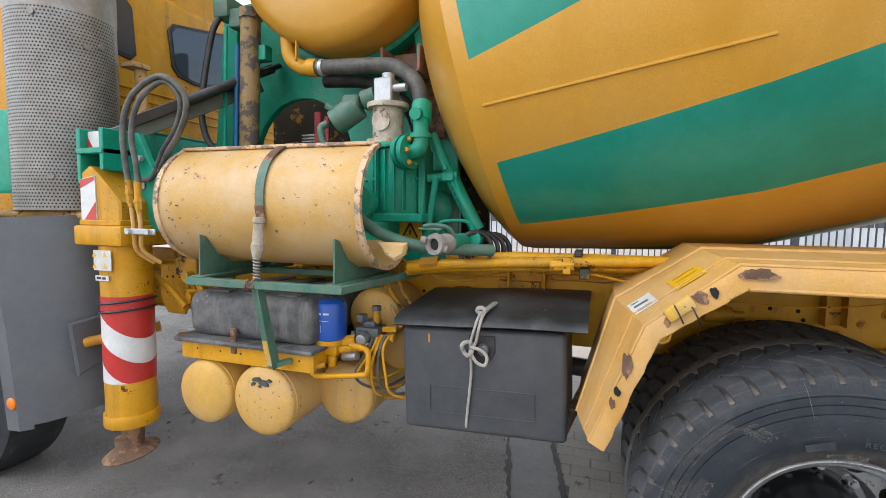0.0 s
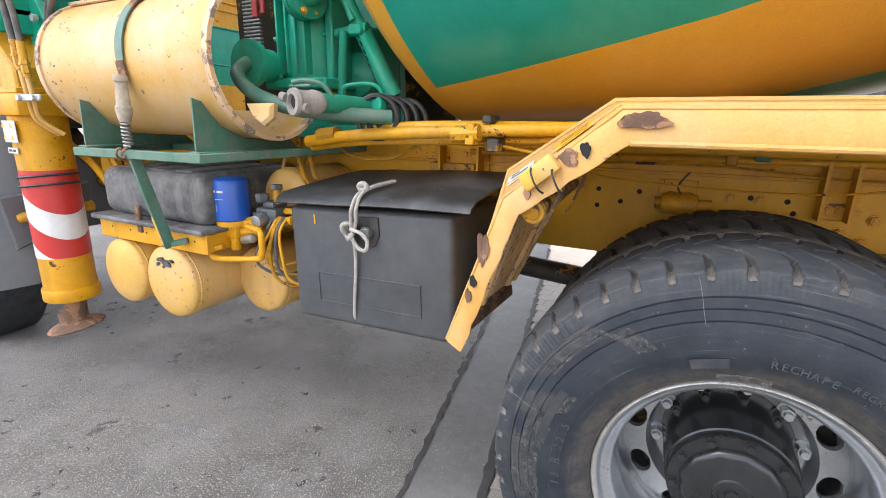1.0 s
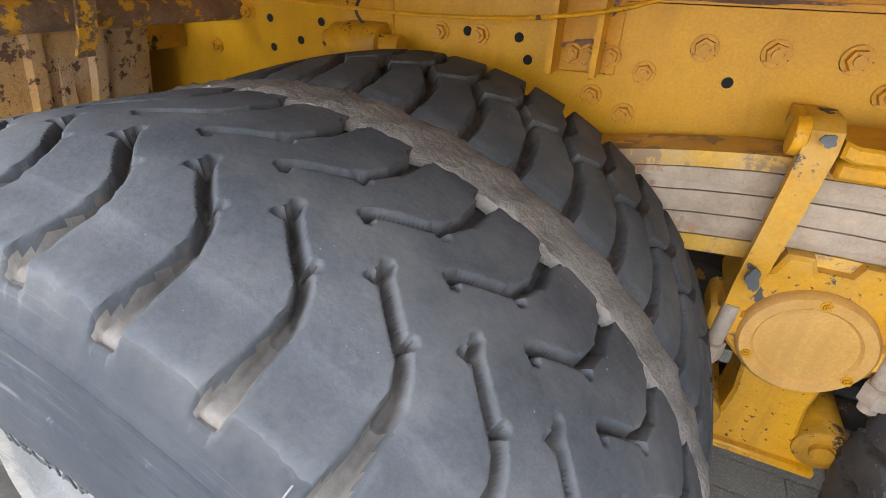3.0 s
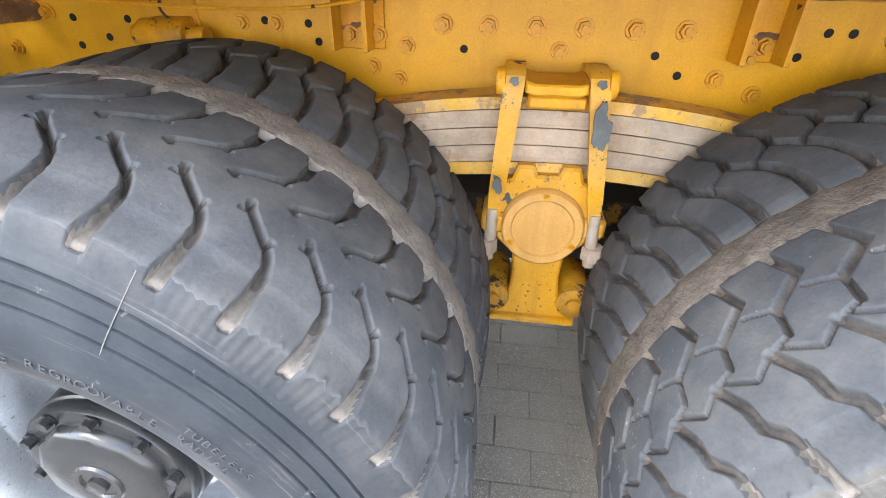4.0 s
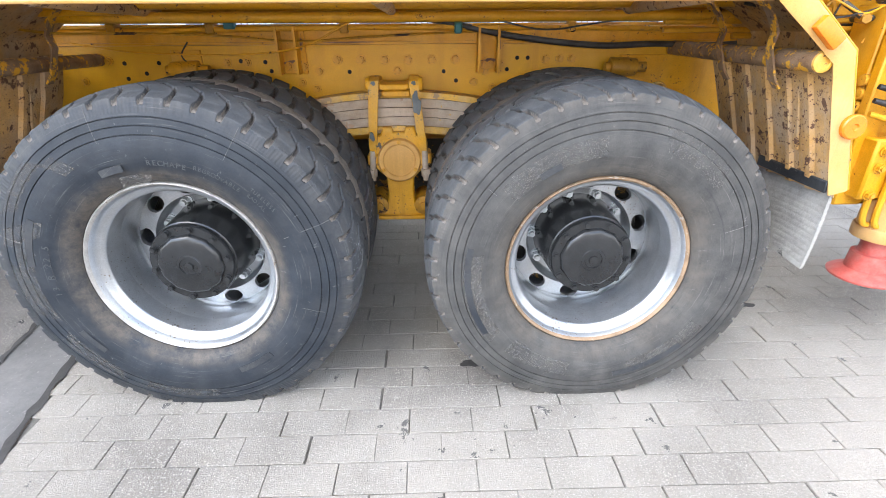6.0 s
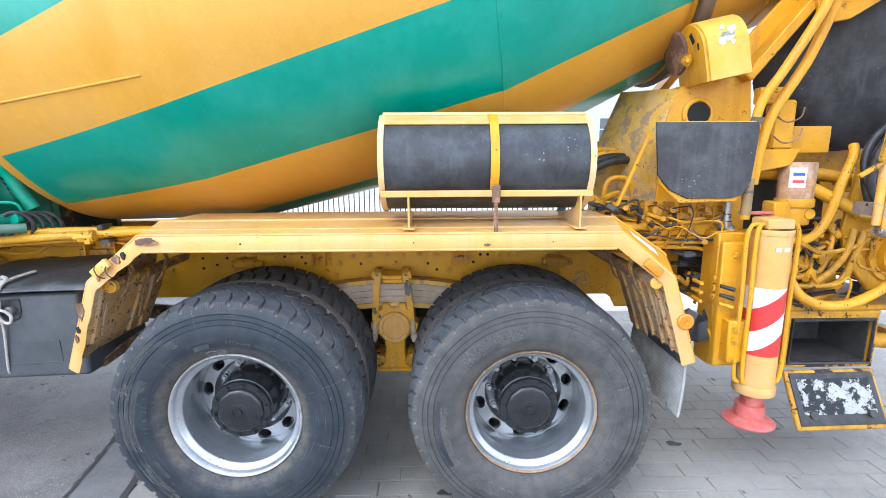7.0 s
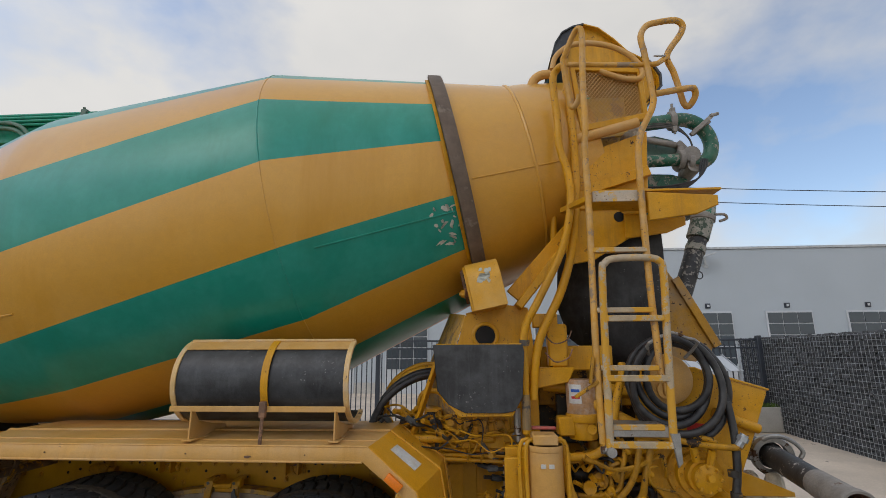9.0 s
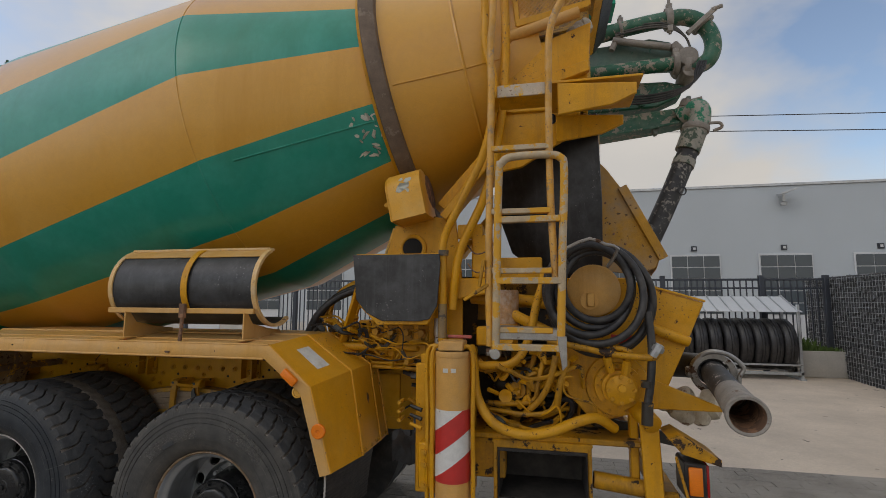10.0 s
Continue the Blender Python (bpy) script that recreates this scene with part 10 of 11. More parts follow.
one("lamp_guard", lambda b: (prism(b, [(2.85, 0.98), (2.90, 1.0), (3.06, 0.905), (3.06, 0.875), (2.90, 0.92)], "y", 0.30, 0.52, 0.004), beam(b, (2.88, 0.33, 0.90), (2.95, 0.31, 0.60), 0.02, 0.012)), M_yellow_dirty, lampb)
one("floor_wing", lambda b: prism(b, [(2.76, 1.24), (3.14, 1.09), (3.14, 1.07), (2.76, 1.07)], "y", 0.50, 0.53, 0.004), M_yellow, truck)
one("wing_arm", lambda b: beam(b, (2.55, 0.60, 0.98), (3.0, 0.75, 0.86), 0.05, 0.06), M_grime, truck)
one("concrete_crust", lambda b: [cube(b, pose(2.93 + 0.05 * k, 0.66 + 0.03 * math.sin(k * 4), 1.06 + 0.02 * math.cos(3 * k), 25 * k, 31 * k, 17 * k), (0.14, 0.12, 0.09), 0.035, 2) for k in range(5)], M_cream, truck)
# delivery pipe with clamp and short hose, pointing out
dp = thing("delivery_hose", "short black concrete hose with a dented steel mouth", "hose", (3.08, 0.2, 1.1))
P0, P1 = V(3.19, 0.84, 1.235), V(3.028, -0.105, 1.185)
PA = aim(P0, P1)
PL = (P1 - P0).length
one("hose_body", lambda b: lathe(b, PA, [(0.10, 0.052), (0.10, 0.062), (0.30, 0.062), (PL - 0.30, 0.061), (PL - 0.30, 0.05)], 32), M_pipe_black, dp)
one("hose_mouth", lambda b: lathe(b, PA, [(PL - 0.34, 0.050), (PL - 0.33, 0.063), (PL - 0.12, 0.066), (PL - 0.04, 0.069), (PL - 0.034, 0.073), (PL - 0.006, 0.074), (PL, 0.070), (PL - 0.002, 0.060)], 36), M_cement, dp, "steel hose end caked with cement")
one("hose_bore", lambda b: lathe(b, PA, [(PL - 0.002, 0.060), (PL - 0.10, 0.054), (PL - 0.34, 0.052), (PL - 0.345, 0.0)], 36), M_rust, dp, "rusty dark bore")
one("pipe_clamp", lambda b: (lathe(b, PA, [(0.10, 0.078), (0.10, 0.105), (0.115, 0.112), (0.145, 0.112), (0.16, 0.105), (0.16, 0.078)], 36), tube(b, [PA @ V(0.10 * math.cos(a) * (1.35 if 0.2 < a < 1.3 else 1.08), 0.10 * math.sin(a) * 1.2, 0.20) for a in np.linspace(-0.6, 2.2, 10)], 0.012, 8, 4), cube(b, PA @ pose(-0.11, 0.0, 0.13), (0.04, 0.05, 0.05), 0.008)), M_steel, dp, "rusty toggle clamp")
one("pump_outlet", lambda b: tube(b, [(2.85, 1.1, 1.22), (3.05, 1.05, 1.225), (3.17, 0.95, 1.23), P0 + (P1 - P0) * 0.12], 0.072, 20, 6), M_hose, truck)

# boom over the top and its pipes
boom = one("boom", lambda b: (prism(b, [(-6.0, 3.80), (-2.4, 3.80), (-1.3, 3.96), (2.9, 3.96), (2.9, 4.06), (-6.0, 4.075)], "y", 1.68, 1.96, 0.006), box(b, -6.0, 0.5, 1.72, 1.92, 3.62, 3.72, 0.006)), M_green, truck, "folded green pump boom above the drum")
each("boom_pipe", [(lambda b, z=z, y=y: cyl(b, (-6.0, y, z), (-1.35 - 0.1 * k, y, z - 0.01), 0.015, n=10)) for k, (y, z) in enumerate(((1.655, 4.078), (1.645, 4.046), (1.645, 4.012), (1.655, 3.978)))], M_green, boom)
each("pipe_bracket", [(lambda b, x=x: (box(b, x - 0.03, x + 0.03, 1.622, 1.69, 3.955, 4.10, 0.006), cyl(b, (x, 1.63, 4.10), (x, 1.63, 4.118), 0.012, n=8))) for x in (-3.25, -2.2)], M_green_worn, boom)
each("boom_hose", [(lambda b, d=d: tube(b, [(-3.2, 1.60, 3.965 - d), (-2.95, 1.60, 3.968 - d), (-2.80, 1.60, 3.93 - d), (-2.68, 1.60, 3.83 - d), (-2.60, 1.62, 3.70)], 0.020, 10, 5)) for d in (0.0, 0.055)], M_green_worn, boom)
one("boom_boss", lambda b: cyl(b, (-2.40, 1.685, 3.925), (-2.40, 1.665, 3.925), 0.042, n=20, bevel=0.006), M_green_worn, boom)
barm = one("boom_arm", lambda b: prism(b, [(1.9, 3.52), (2.73, 3.525), (3.10, 3.505), (3.37, 3.495), (3.43, 3.585), (3.33, 3.69), (3.18, 3.735), (2.737, 3.700), (1.9, 3.66)], "y", 1.86, 2.02, 0.012), M_boom_pale, boom, "pale green boom section with chalky paint")
one("lower_arm", lambda b: (prism(b, [(1.9, 3.42), (2.73, 3.41), (3.06, 3.385), (3.30, 3.375), (3.44, 3.33), (3.40, 3.24), (3.22, 3.165), (2.73, 3.15), (1.9, 3.15)], "y", 1.90, 2.06, 0.012), beam(b, (3.00, 1.895, 3.36), (3.10, 1.895, 3.18), 0.02, 0.03), beam(b, (3.10, 1.895, 3.18), (3.22, 1.895, 3.34), 0.02, 0.03)), M_boom, barm)
one("tip_beam", lambda b: (prism(b, [(1.9, 2.97), (2.72, 3.065), (3.10, 3.110), (3.42, 3.135), (3.42, 3.020), (3.20, 2.985), (2.78, 2.940), (1.9, 2.86)], "y", 1.86, 1.98, 0.010), prism(b, [(2.0, 2.85), (3.20, 2.982), (3.42, 3.018), (3.42, 3.004), (3.20, 2.966), (2.0, 2.83)], "y", 1.82, 2.02, 0.002)), M_boom, barm, "green boom tip beam with a flange")
one("tip_plate", lambda b: (box(b, 3.415, 3.450, 1.80, 2.02, 2.965, 3.200, 0.006), prism(b, [(3.16, 2.975), (3.22, 2.98), (3.205, 2.92), (3.185, 2.915)], "y", 1.85, 1.90, 0.004)), M_arm, barm)
UPPER = [(2.2, 1.80, 3.66), (2.76, 1.80, 3.765), (3.05, 1.80, 3.815), (3.30, 1.80, 3.845), (3.42, 1.80, 3.850), (3.53, 1.80, 3.80), (3.605, 1.80, 3.70), (3.625, 1.80, 3.58), (3.585, 1.80, 3.475), (3.50, 1.81, 3.435), (3.42, 1.82, 3.445)]
one("concrete_pipe", lambda b: tube(b, UPPER, 0.062, 18, 5), M_boom, barm, "green concrete pipe with worn paint")
one("concrete_pipe", lambda b: tube(b, [(2.2, 1.80, 3.43), (2.76, 1.80, 3.45), (3.10, 1.80, 3.462), (3.34, 1.80, 3.47)], 0.055, 18, 4), M_boom, barm)
for p, q, r_ in (((3.285, 1.80, 3.842), (3.335, 1.80, 3.846), 0.088), ((3.545, 1.80, 3.790), (3.570, 1.80, 3.755), 0.090), ((3.325, 1.80, 3.469), (3.370, 1.80, 3.470), 0.085), ((2.93, 1.80, 3.795), (2.955, 1.80, 3.800), 0.074), ((3.415, 1.82, 3.445), (3.46, 1.815, 3.438), 0.088)):
    one("pipe_clamp", lambda b: cyl(b, p, q, r_, n=24, bevel=0.008), M_cement, barm, "cement-caked pipe clamp")
for c, dz in (((3.31, 1.76, 3.93), 0.06), ((3.31, 1.76, 3.75), -0.05), ((2.945, 1.78, 3.87), 0.04), ((3.345, 1.77, 3.555), 0.04)):
    one("clamp_lug", lambda b: (box(b, c[0] - 0.022, c[0] + 0.022, c[1] - 0.02, c[1] + 0.02, c[2] - 0.035, c[2] + 0.02, 0.006), cyl(b, (c[0], c[1], c[2]), (c[0], c[1], c[2] + dz), 0.012, n=8)), M_cement, barm)
one("toggle_lever", lambda b: (beam(b, (3.42, 1.71, 3.66), (3.63, 1.71, 3.845), 0.03, 0.035), cyl(b, (3.60, 1.70, 3.83), (3.67, 1.70, 3.85), 0.016, n=8)), M_cement, barm)
one("boom_joint", lambda b: (cyl(b, (3.43, 1.74, 3.50), (3.43, 2.02, 3.50), 0.075, n=28, bevel=0.010), beam(b, (3.33, 1.80, 3.63), (3.43, 1.80, 3.50), 0.07, 0.07, 0.012), cyl(b, (3.45, 1.76, 3.40), (3.45, 1.98, 3.38), 0.065, n=20, bevel=0.008)), M_cement, barm)
one("boom_tube", lambda b: (cyl(b, (2.88, 1.78, 3.705), (3.31, 1.78, 3.60), 0.028, n=16), cyl(b, (2.92, 1.79, 3.74), (2.87, 1.78, 3.62), 0.024, n=12)), M_cement, barm)
for k in range(4):
    one("boom_cable", lambda b: tube(b, [(2.6, 1.78, 3.20 + 0.02 * k), (3.05, 1.74, 3.14 + 0.02 * k), (3.30, 1.72, 3.17 + 0.015 * k), (3.44, 1.71, 3.26), (3.52 - 0.018 * k, 1.72, 3.36), (3.555 - 0.016 * k, 1.75, 3.45)], 0.0085, 6, 6), M_hose, barm)
for k in range(3):
    one("boom_cable", lambda b: tube(b, [(2.9, 1.76, 3.735 + 0.016 * k), (3.15, 1.75, 3.765 + 0.018 * k), (3.32, 1.75, 3.735 + 0.015 * k), (3.42, 1.76, 3.66), (3.46, 1.78, 3.56)], 0.0085, 6, 6), M_hosegrey, barm)
eh = thing("end_hose", "black rubber end hose hanging from a green elbow", "hose", (3.0, 1.5, 2.0))
one("elbow", lambda b: tube(b, [(3.39, 1.86, 3.060), (3.45, 1.80, 3.085), (3.49, 1.765, 3.060), (3.488, 1.76, 2.985), (3.470, 1.76, 2.920)], 0.078, 18, 5), M_sleeve_green, eh, "elbow with flaking green paint")
one("elbow_rim", lambda b: (cyl(b, (3.405, 1.80, 3.10), (3.43, 1.79, 3.155), 0.055, n=14, bevel=0.01), cyl(b, (3.37, 1.80, 3.14), (3.52, 1.78, 3.165), 0.014, n=8)), M_cement, eh)
one("hose_clamp", lambda b: (cyl(b, (3.462, 1.76, 2.935), (3.450, 1.757, 2.890), 0.098, n=24, bevel=0.008), tube(b, [(3.53, 1.70, 2.93), (3.60, 1.69, 2.925), (3.615, 1.69, 2.89), (3.56, 1.70, 2.87)], 0.012, 8, 4)), M_cement, eh)
one("hose_sleeve", lambda b: cyl(b, (3.455, 1.757, 2.91), (3.385, 1.745, 2.735), 0.088, n=24), M_sleeve, eh, "pale cement-stained sleeve")
one("hose_body", lambda b: tube(b, [(3.405, 1.75, 2.78), (3.36, 1.735, 2.66), (3.22, 1.68, 2.35), (3.08, 1.62, 2.07), (2.94, 1.57, 1.82)], 0.073, 20, 6), M_pipe_scuffed, eh)
one("hose_ring", lambda b: cyl(b, (3.362, 1.735, 2.665), (3.342, 1.728, 2.615), 0.080, n=24), M_sleeve, eh)
one("hose_eye", lambda b: tube(b, [(3.30 + 0.025 * math.cos(t), 1.60, 2.40 + 0.03 * math.sin(t)) for t in np.linspace(0, math.tau, 12)[:-1]], 0.005, 6, 1, True), M_hose, eh)


# ---- beyond the truck: fence, tyre rack, planter, gabion wall, hall, wires ----
fence = tagged(one("fence", lambda b: (box(b, -14, 8.36, 9.98, 10.02, 2.08, 2.13, 0.004), box(b, -14, 8.36, 9.98, 10.02, 1.89, 1.93, 0.004), box(b, -14, 8.36, 9.98, 10.02, 0.12, 0.17, 0.004)), M_fence, None), "anthracite steel bar fence with square posts", "fence", kind="structure")
bar = one("bar", lambda b: box(b, -0.012, 0.012, -0.012, 0.012, 0.14, 2.11, 0), M_fence, fence)
bar.matrix_basis = pose(-5.0, 10.0, 0)
for k in range(1, 105):
    again(bar, pose(-5.0 + 0.128 * k, 10.0, 0), fence)
for x in (-8.0, -4.5, -1.0, 2.5, 5.0, 7.08, 8.36):
    one("post", lambda b: box(b, x - 0.05, x + 0.05, 9.94, 10.06, 0, 2.20, 0.006), M_fence, fence)
hall = thing("hall", "long light grey industrial hall with glazed roller doors", "building", (8, 20, 0))
one("facade", lambda b: box(b, -60, 60, 20.0, 32, -0.1, 6.45, 0.01), M_wall, hall)
one("roof_edge", lambda b: box(b, -60.1, 60.1, 19.94, 32.1, 6.45, 6.56, 0.01), M_zinc, hall)
one("canopy_post", lambda b: (box(b, -30.1, -29.9, 15.1, 15.3, 0, 8.6, 0.01), box(b, 59.9, 60.1, 14.9, 15.1, 0, 8.2, 0.01)), M_zinc, hall)
one("plinth", lambda b: box(b, -60, 60, 19.96, 20.0, 0, 0.5, 0.01), M_planter, hall)
for k in range(-14, 8):
    x = 7.56 + 3.42 * k
    dr = one("roller_door", lambda b: box(b, x, x + 1.97, 19.93, 20.02, 0.0, 3.60, 0.01), M_frame, hall)
    for j in range(5):
        for i in range(3):
            one("pane", lambda b: box(b, x + 0.06 + 0.632 * i, x + 0.655 + 0.632 * i, 19.90, 19.94, 3.07 - 0.493 * j, 3.52 - 0.493 * j, 0.006), M_glass_dark, dr)
    one("number_plate", lambda b: (box(b, x + 0.86, x + 1.08, 19.95, 20.0, 3.74, 3.96, 0.004), box(b, x + 0.90, x + 1.04, 19.93, 19.95, 3.78, 3.92, 0.002)), M_fence, hall)
    one("plate_face", lambda b: box(b, x + 0.92, x + 1.02, 19.915, 19.93, 3.80, 3.90, 0.002), M_frame, hall)
for x in (11.95,):
    one("wall_lamp", lambda b: (prism(b, [(x - 0.25, 5.95), (x + 0.35, 6.15), (x + 0.35, 6.23), (x - 0.25, 6.03)], "y", 19.3, 19.75, 0.01), box(b, x - 0.05, x + 0.05, 19.7, 20.0, 5.73, 6.08, 0.01), lathe(b, pose(x, 19.75, 5.53), [(0.0, 0.0), (0.04, 0.10), (0.16, 0.13), (0.20, 0.0)], 16)), M_zinc, hall)
# rack of tyres
trk = thing("tyre_rack", "galvanised rack with a clear canopy, full of black tyres", "rack", (6.3, 9.6, 0))
one("frame", lambda b: (box(b, 4.6, 7.38, 9.05, 9.10, 0.12, 0.18, 0.004), box(b, 4.6, 7.38, 9.05, 9.10, 0.30, 0.34, 0.004), box(b, 7.33, 7.38, 9.05, 9.10, 0, 1.55, 0.004), box(b, 7.30, 7.40, 9.0, 9.8, 0.0, 0.06, 0.004), box(b, 4.6, 7.38, 9.75, 9.80, 0.12, 0.20, 0.004), box(b, 7.33, 7.38, 9.75, 9.80, 0, 1.75, 0.004)), M_zinc, trk)
one("canopy", lambda b: sheet(b, [[(4.5, 9.02, 1.40), (7.42, 9.02, 1.40)], [(4.55, 9.75, 1.72), (7.34, 9.75, 1.72)]], 0.01), M_frame, trk, "scuffed clear plastic canopy")
for k in range(12):
    one("canopy_rib", lambda b: beam(b, (4.6 + 0.25 * k, 9.01, 1.41), (4.6 + 0.25 * k, 9.74, 1.735), 0.02, 0.02), M_zinc, trk)
def stock_tyre(b):
    lathe(b, pose(0, 0, 0, 0, 90, 0), [(0.03, 0.30), (0.0, 0.42), (0.02, 0.50), (0.05, 0.525), (0.10, 0.53), (0.102, 0.515), (0.112, 0.515), (0.114, 0.53), (0.15, 0.53), (0.152, 0.515), (0.162, 0.515), (0.164, 0.53), (0.22, 0.525), (0.25, 0.50), (0.27, 0.42), (0.24, 0.30)], 40)
tt = thing("stored_tyre", "black truck tyre standing in the rack", "tyre", (7.03, 9.45, 0.72), "tyres in the rack")
st = one("carcass", lambda b: stock_tyre(b), M_hose, None)
st.parent = tt
for k in range(1, 9):
    copy_thing(tt, pose(7.03 - 0.275 * k, 9.45 + 0.02 * math.sin(k * 3), 0.72, 0, 0, 3 * math.sin(k * 7)))
# planter
pl = thing("planter", "cast concrete trough planted with grass", "planter", (8.1, 9.8, 0))
one("trough", lambda b: (box(b, 7.42, 8.82, 9.55, 9.63, 0.03, 0.57, 0.012, 2), box(b, 7.42, 8.82, 10.2, 10.28, 0.03, 0.57, 0.012, 2), box(b, 7.42, 7.50, 9.55, 10.28, 0.03, 0.57, 0.012, 2), box(b, 8.74, 8.82, 9.55, 10.28, 0.03, 0.57, 0.012, 2), box(b, 7.45, 8.8, 9.6, 10.2, 0.0, 0.42, 0.01)), M_planter, pl)
one("soil", lambda b: box(b, 7.5, 8.74, 9.63, 10.2, 0.42, 0.53, 0.004), M_joint, pl)
rg = random.Random(11)
gv, gf = [], []
for k in range(900):
    x, y = rg.uniform(7.5, 8.74), rg.uniform(9.63, 10.2)
    h = rg.uniform(0.05, 0.22) * (1.5 if x < 7.95 else 0.7)
    a, lean = rg.uniform(0, 6.28), rg.uniform(0.02, 0.14)
    dx, dy = 0.006 * math.cos(a), 0.006 * math.sin(a)
    k0 = len(gv)
    gv += [(x - dx, y - dy, 0.52), (x + dx, y + dy, 0.52), (x + lean * math.sin(a) * 0.4 + dx * 0.6, y + lean * math.cos(a) * 0.4, 0.52 + h * 0.7), (x + lean * math.sin(a), y + lean * math.cos(a), 0.52 + h)]
    gf += [(k0, k0 + 1, k0 + 2), (k0, k0 + 2, k0 + 3)]
me = bpy.data.meshes.new("grass")
me.from_pydata(gv, [], gf)
me.materials.append(M_grass)
gr = new("grass", me)
gr.parent, gr.matrix_parent_inverse, gr["kind"] = pl, pl.matrix_basis.inverted(), "stuff"
# gabion wall: stones behind a wire grid
GA, GB = V(8.52, 11.2, 0), V(7.9, 2.6, 0)
gab = tagged(new("gabion_wall"), "dark basalt gabion wall behind wire mesh", "wall", kind="structure")
gd = (GB - GA).normalized()
gn = V(-gd.y, gd.x, 0)
if gn.x > 0:
    gn = -gn
glen = (GB - GA).length
one("core", lambda b: prism(b, [(GA.x - gn.x * 0.08, GA.y - gn.y * 0.08), (GB.x - gn.x * 0.08, GB.y - gn.y * 0.08), (GB.x - gn.x * 0.5, GB.y - gn.y * 0.5), (GA.x - gn.x * 0.5, GA.y - gn.y * 0.5)], "z", 0, 2.035, 0), M_stone, gab)
sv, sf = [], []
rg = random.Random(4)
CUBE_F = ((0, 1, 3, 2), (4, 6, 7, 5), (0, 4, 5, 1), (2, 3, 7, 6), (0, 2, 6, 4), (1, 5, 7, 3))
for row in range(32):
    u = 0.0
    while u < glen:
        w, h = rg.uniform(0.05, 0.13), rg.uniform(0.045, 0.085)
        c = GA + gd * (u + w / 2) + V(0, 0, 0.03 + row * 0.067 + rg.uniform(-0.012, 0.012)) - gn * rg.uniform(0.02, 0.07)
        m = Matrix.Translation(c) @ Euler((rg.uniform(-0.4, 0.4), rg.uniform(-0.4, 0.4), math.atan2(gd.y, gd.x) + rg.uniform(-0.4, 0.4))).to_matrix().to_4x4()
        k0 = len(sv)
        for i in range(8):
            q = V((i & 1) - 0.5, ((i >> 1) & 1) - 0.5, ((i >> 2) & 1) - 0.5)
            s = rg.uniform(0.75, 1.1)
            sv.append(tuple(m @ V(q.x * w * s, q.y * 0.10 * s, q.z * h * s)))
        sf += [tuple(k0 + i for i in f) for f in CUBE_F]
        u += w * 0.95
me = bpy.data.meshes.new("gabion_stones")
me.from_pydata(sv, [], sf)
me.materials.append(M_stone)
gs = new("gabion_stones", me)
gs.parent, gs["kind"] = gab, "stuff"
def grid_wire(b):
    for k in range(int(glen / 0.1)):
        p = GA + gd * (0.1 * k) + gn * 0.035
        beam(b, p, p + V(0, 0, 2.12), 0.005, 0.005, 0)
    for k in range(22):
        beam(b, GA + V(0, 0, 0.1 * k) + gn * 0.035, GB + V(0, 0, 0.1 * k) + gn * 0.035, 0.005, 0.005, 0)
one("wire_grid", grid_wire, M_zinc, gab)
tagged(one("drain_pipe", lambda b: (cyl(b, (8.50, 9.0, 0), (8.42, 9.0, 0.42), 0.06, n=18)), M_pvc, None), "short grey plastic pipe standing by the wall", "pipe")
tagged(one("marker_pipe", lambda b: cyl(b, (8.45, 8.1, 0), (8.50, 8.1, 0.34), 0.03, n=14), M_orange, None), "orange plastic pipe stub at the wall foot", "pipe")
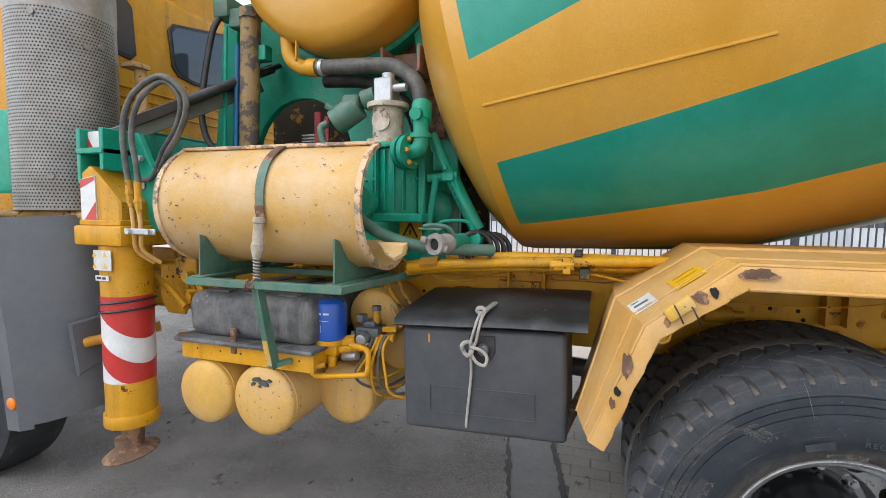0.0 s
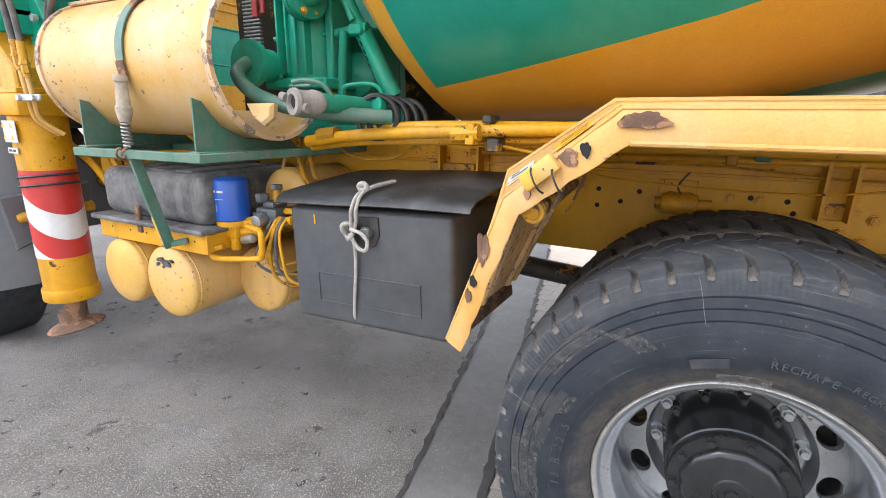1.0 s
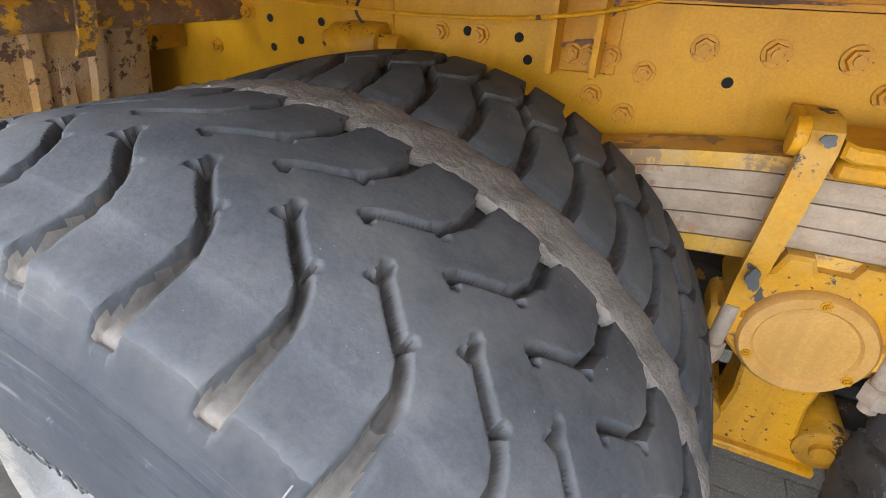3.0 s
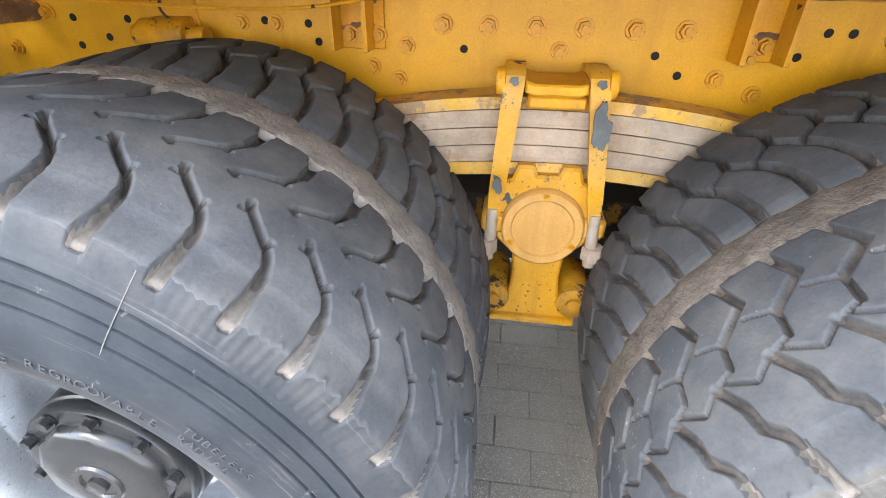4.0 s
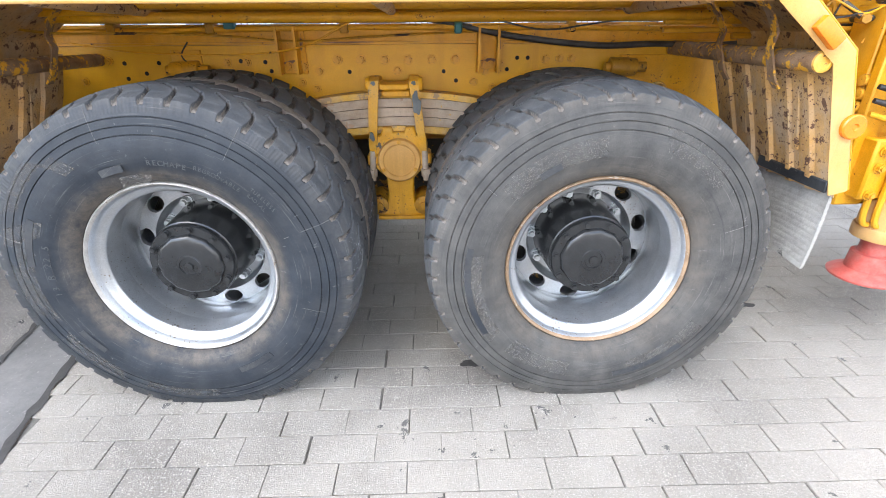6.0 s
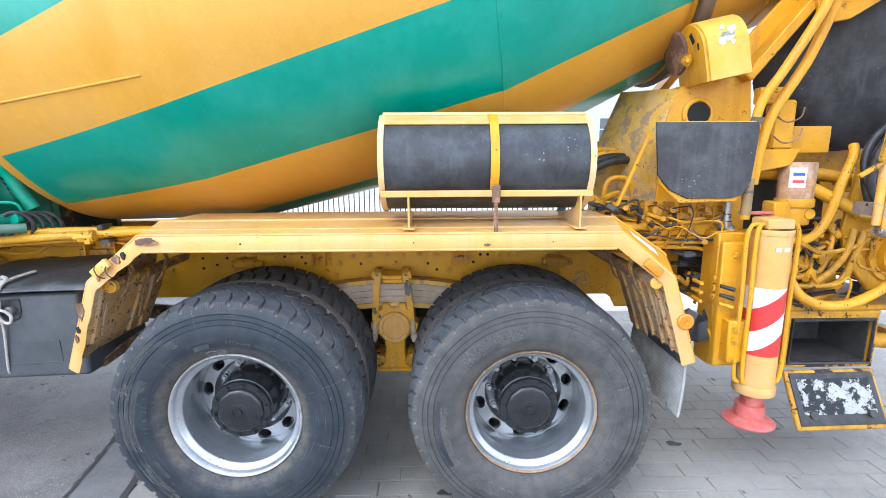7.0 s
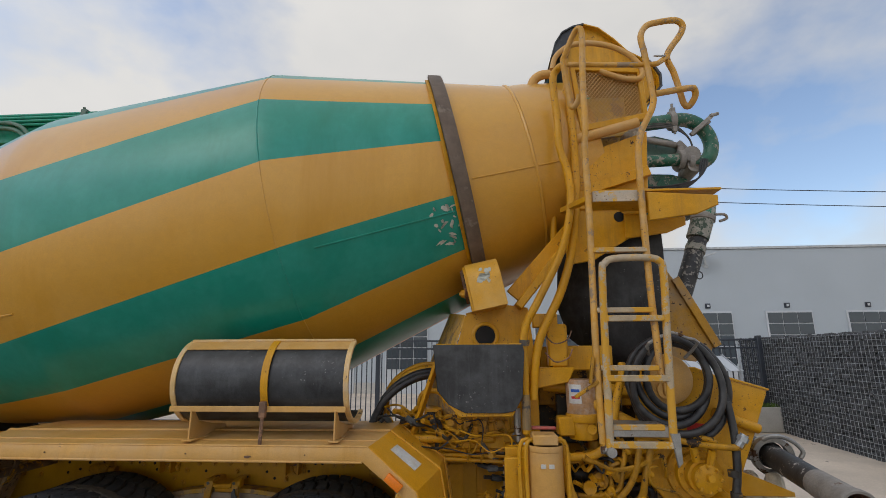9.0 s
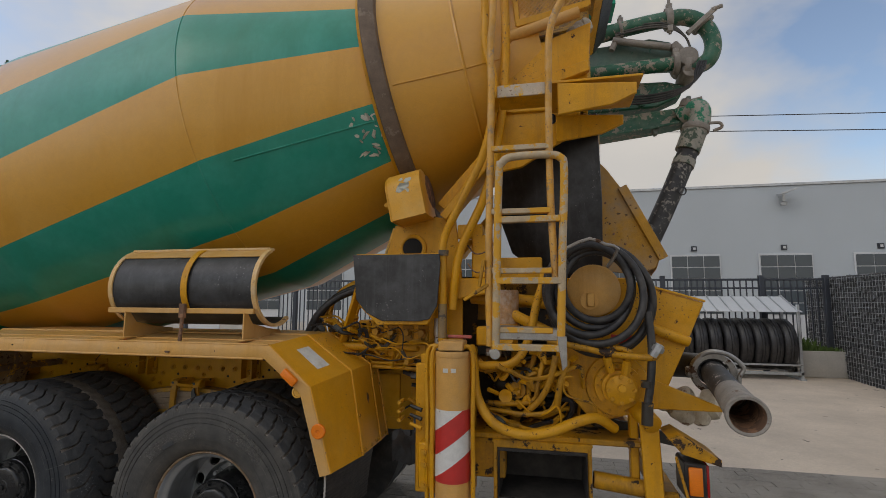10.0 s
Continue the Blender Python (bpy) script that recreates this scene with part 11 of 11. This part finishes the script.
tagged(one("storage_dome", lambda b: lathe(b, pose(16, 13, 0.4, 0, 0, 0), [(-0.45, 4.3), (0.0, 4.2), (1.2, 3.7), (1.9, 2.6), (2.25, 1.2), (2.35, 0.0)], 40), M_frame, None), "pale translucent dome roof behind the gabion wall", "dome")
for z, fall in ((7.85, 0.054), (7.318, 0.057)):
    tagged(one("overhead_wire", lambda b: tube(b, [(x, 15, z - fall * (x - 7.9) + 0.0004 * (x - 7.9) ** 2) for x in (-30, -5, 7.9, 18, 40, 60)], 0.014, 6, 8), M_hose, None), "black overhead wire crossing the sky", "wire", "overhead wires")



# ---- paving blocks ----
bm_ = bmesh.new()
cube(bm_, pose(0, 0, -0.02), (0.2105, 0.1092, 0.044), 0.0020)
bm_.normal_update()
PAVER = bpy.data.meshes.new("paver")
bm_.to_mesh(PAVER)
bm_.free()
PAVER.materials.append(M_paver)
rng = random.Random(5)
far = []
count = 0
for j in range(-45, 28):
    y = 0.037 + 0.1115 * j
    for i in range(-9, 36):
        x = (i + (0.5 if j % 2 else 0)) * 0.2132 + 0.0465 + rng.uniform(-0.003, 0.003)
        cut_x = max(0.0, seam(y) + 0.318 - (x - 0.105))
        if cut_x > 0.17:
            continue
        if x > 6.9 or y < -4.95 or y > 3.065:
            continue
        near = -1.35 < x < 2.0 and -0.75 < y < 1.2
        m = pose(x, y, GROUND + rng.uniform(-0.001, 0.0006), rng.uniform(-0.18, 0.18), rng.uniform(-0.18, 0.18), rng.uniform(-0.6, 0.6))
        if cut_x:
            m = m @ Matrix.Translation((cut_x / 2, 0, 0)) @ Matrix.Diagonal((1 - cut_x / 0.2105, 1, 1, 1))
        if near and count < 300:
            count += 1
            o = new("paver", PAVER)
            o.parent = pave
            o.matrix_basis = m
        else:
            far.append(m)
bm = new_bm()
vs, fs = [], []
base_v = [v.co.copy() for v in PAVER.vertices]
base_f = [tuple(p.vertices) for p in PAVER.polygons]
for m in far:
    k = len(vs)
    vs += [tuple(m @ v) for v in base_v]
    fs += [tuple(i + k for i in f) for f in base_f]
me = bpy.data.meshes.new("paver_field")
me.from_pydata(vs, [], fs)
me.materials.append(M_paver)
me.update()
bm.free()
pf = new("paver_field", me)
pf.parent = pave
pf["kind"] = "stuff"
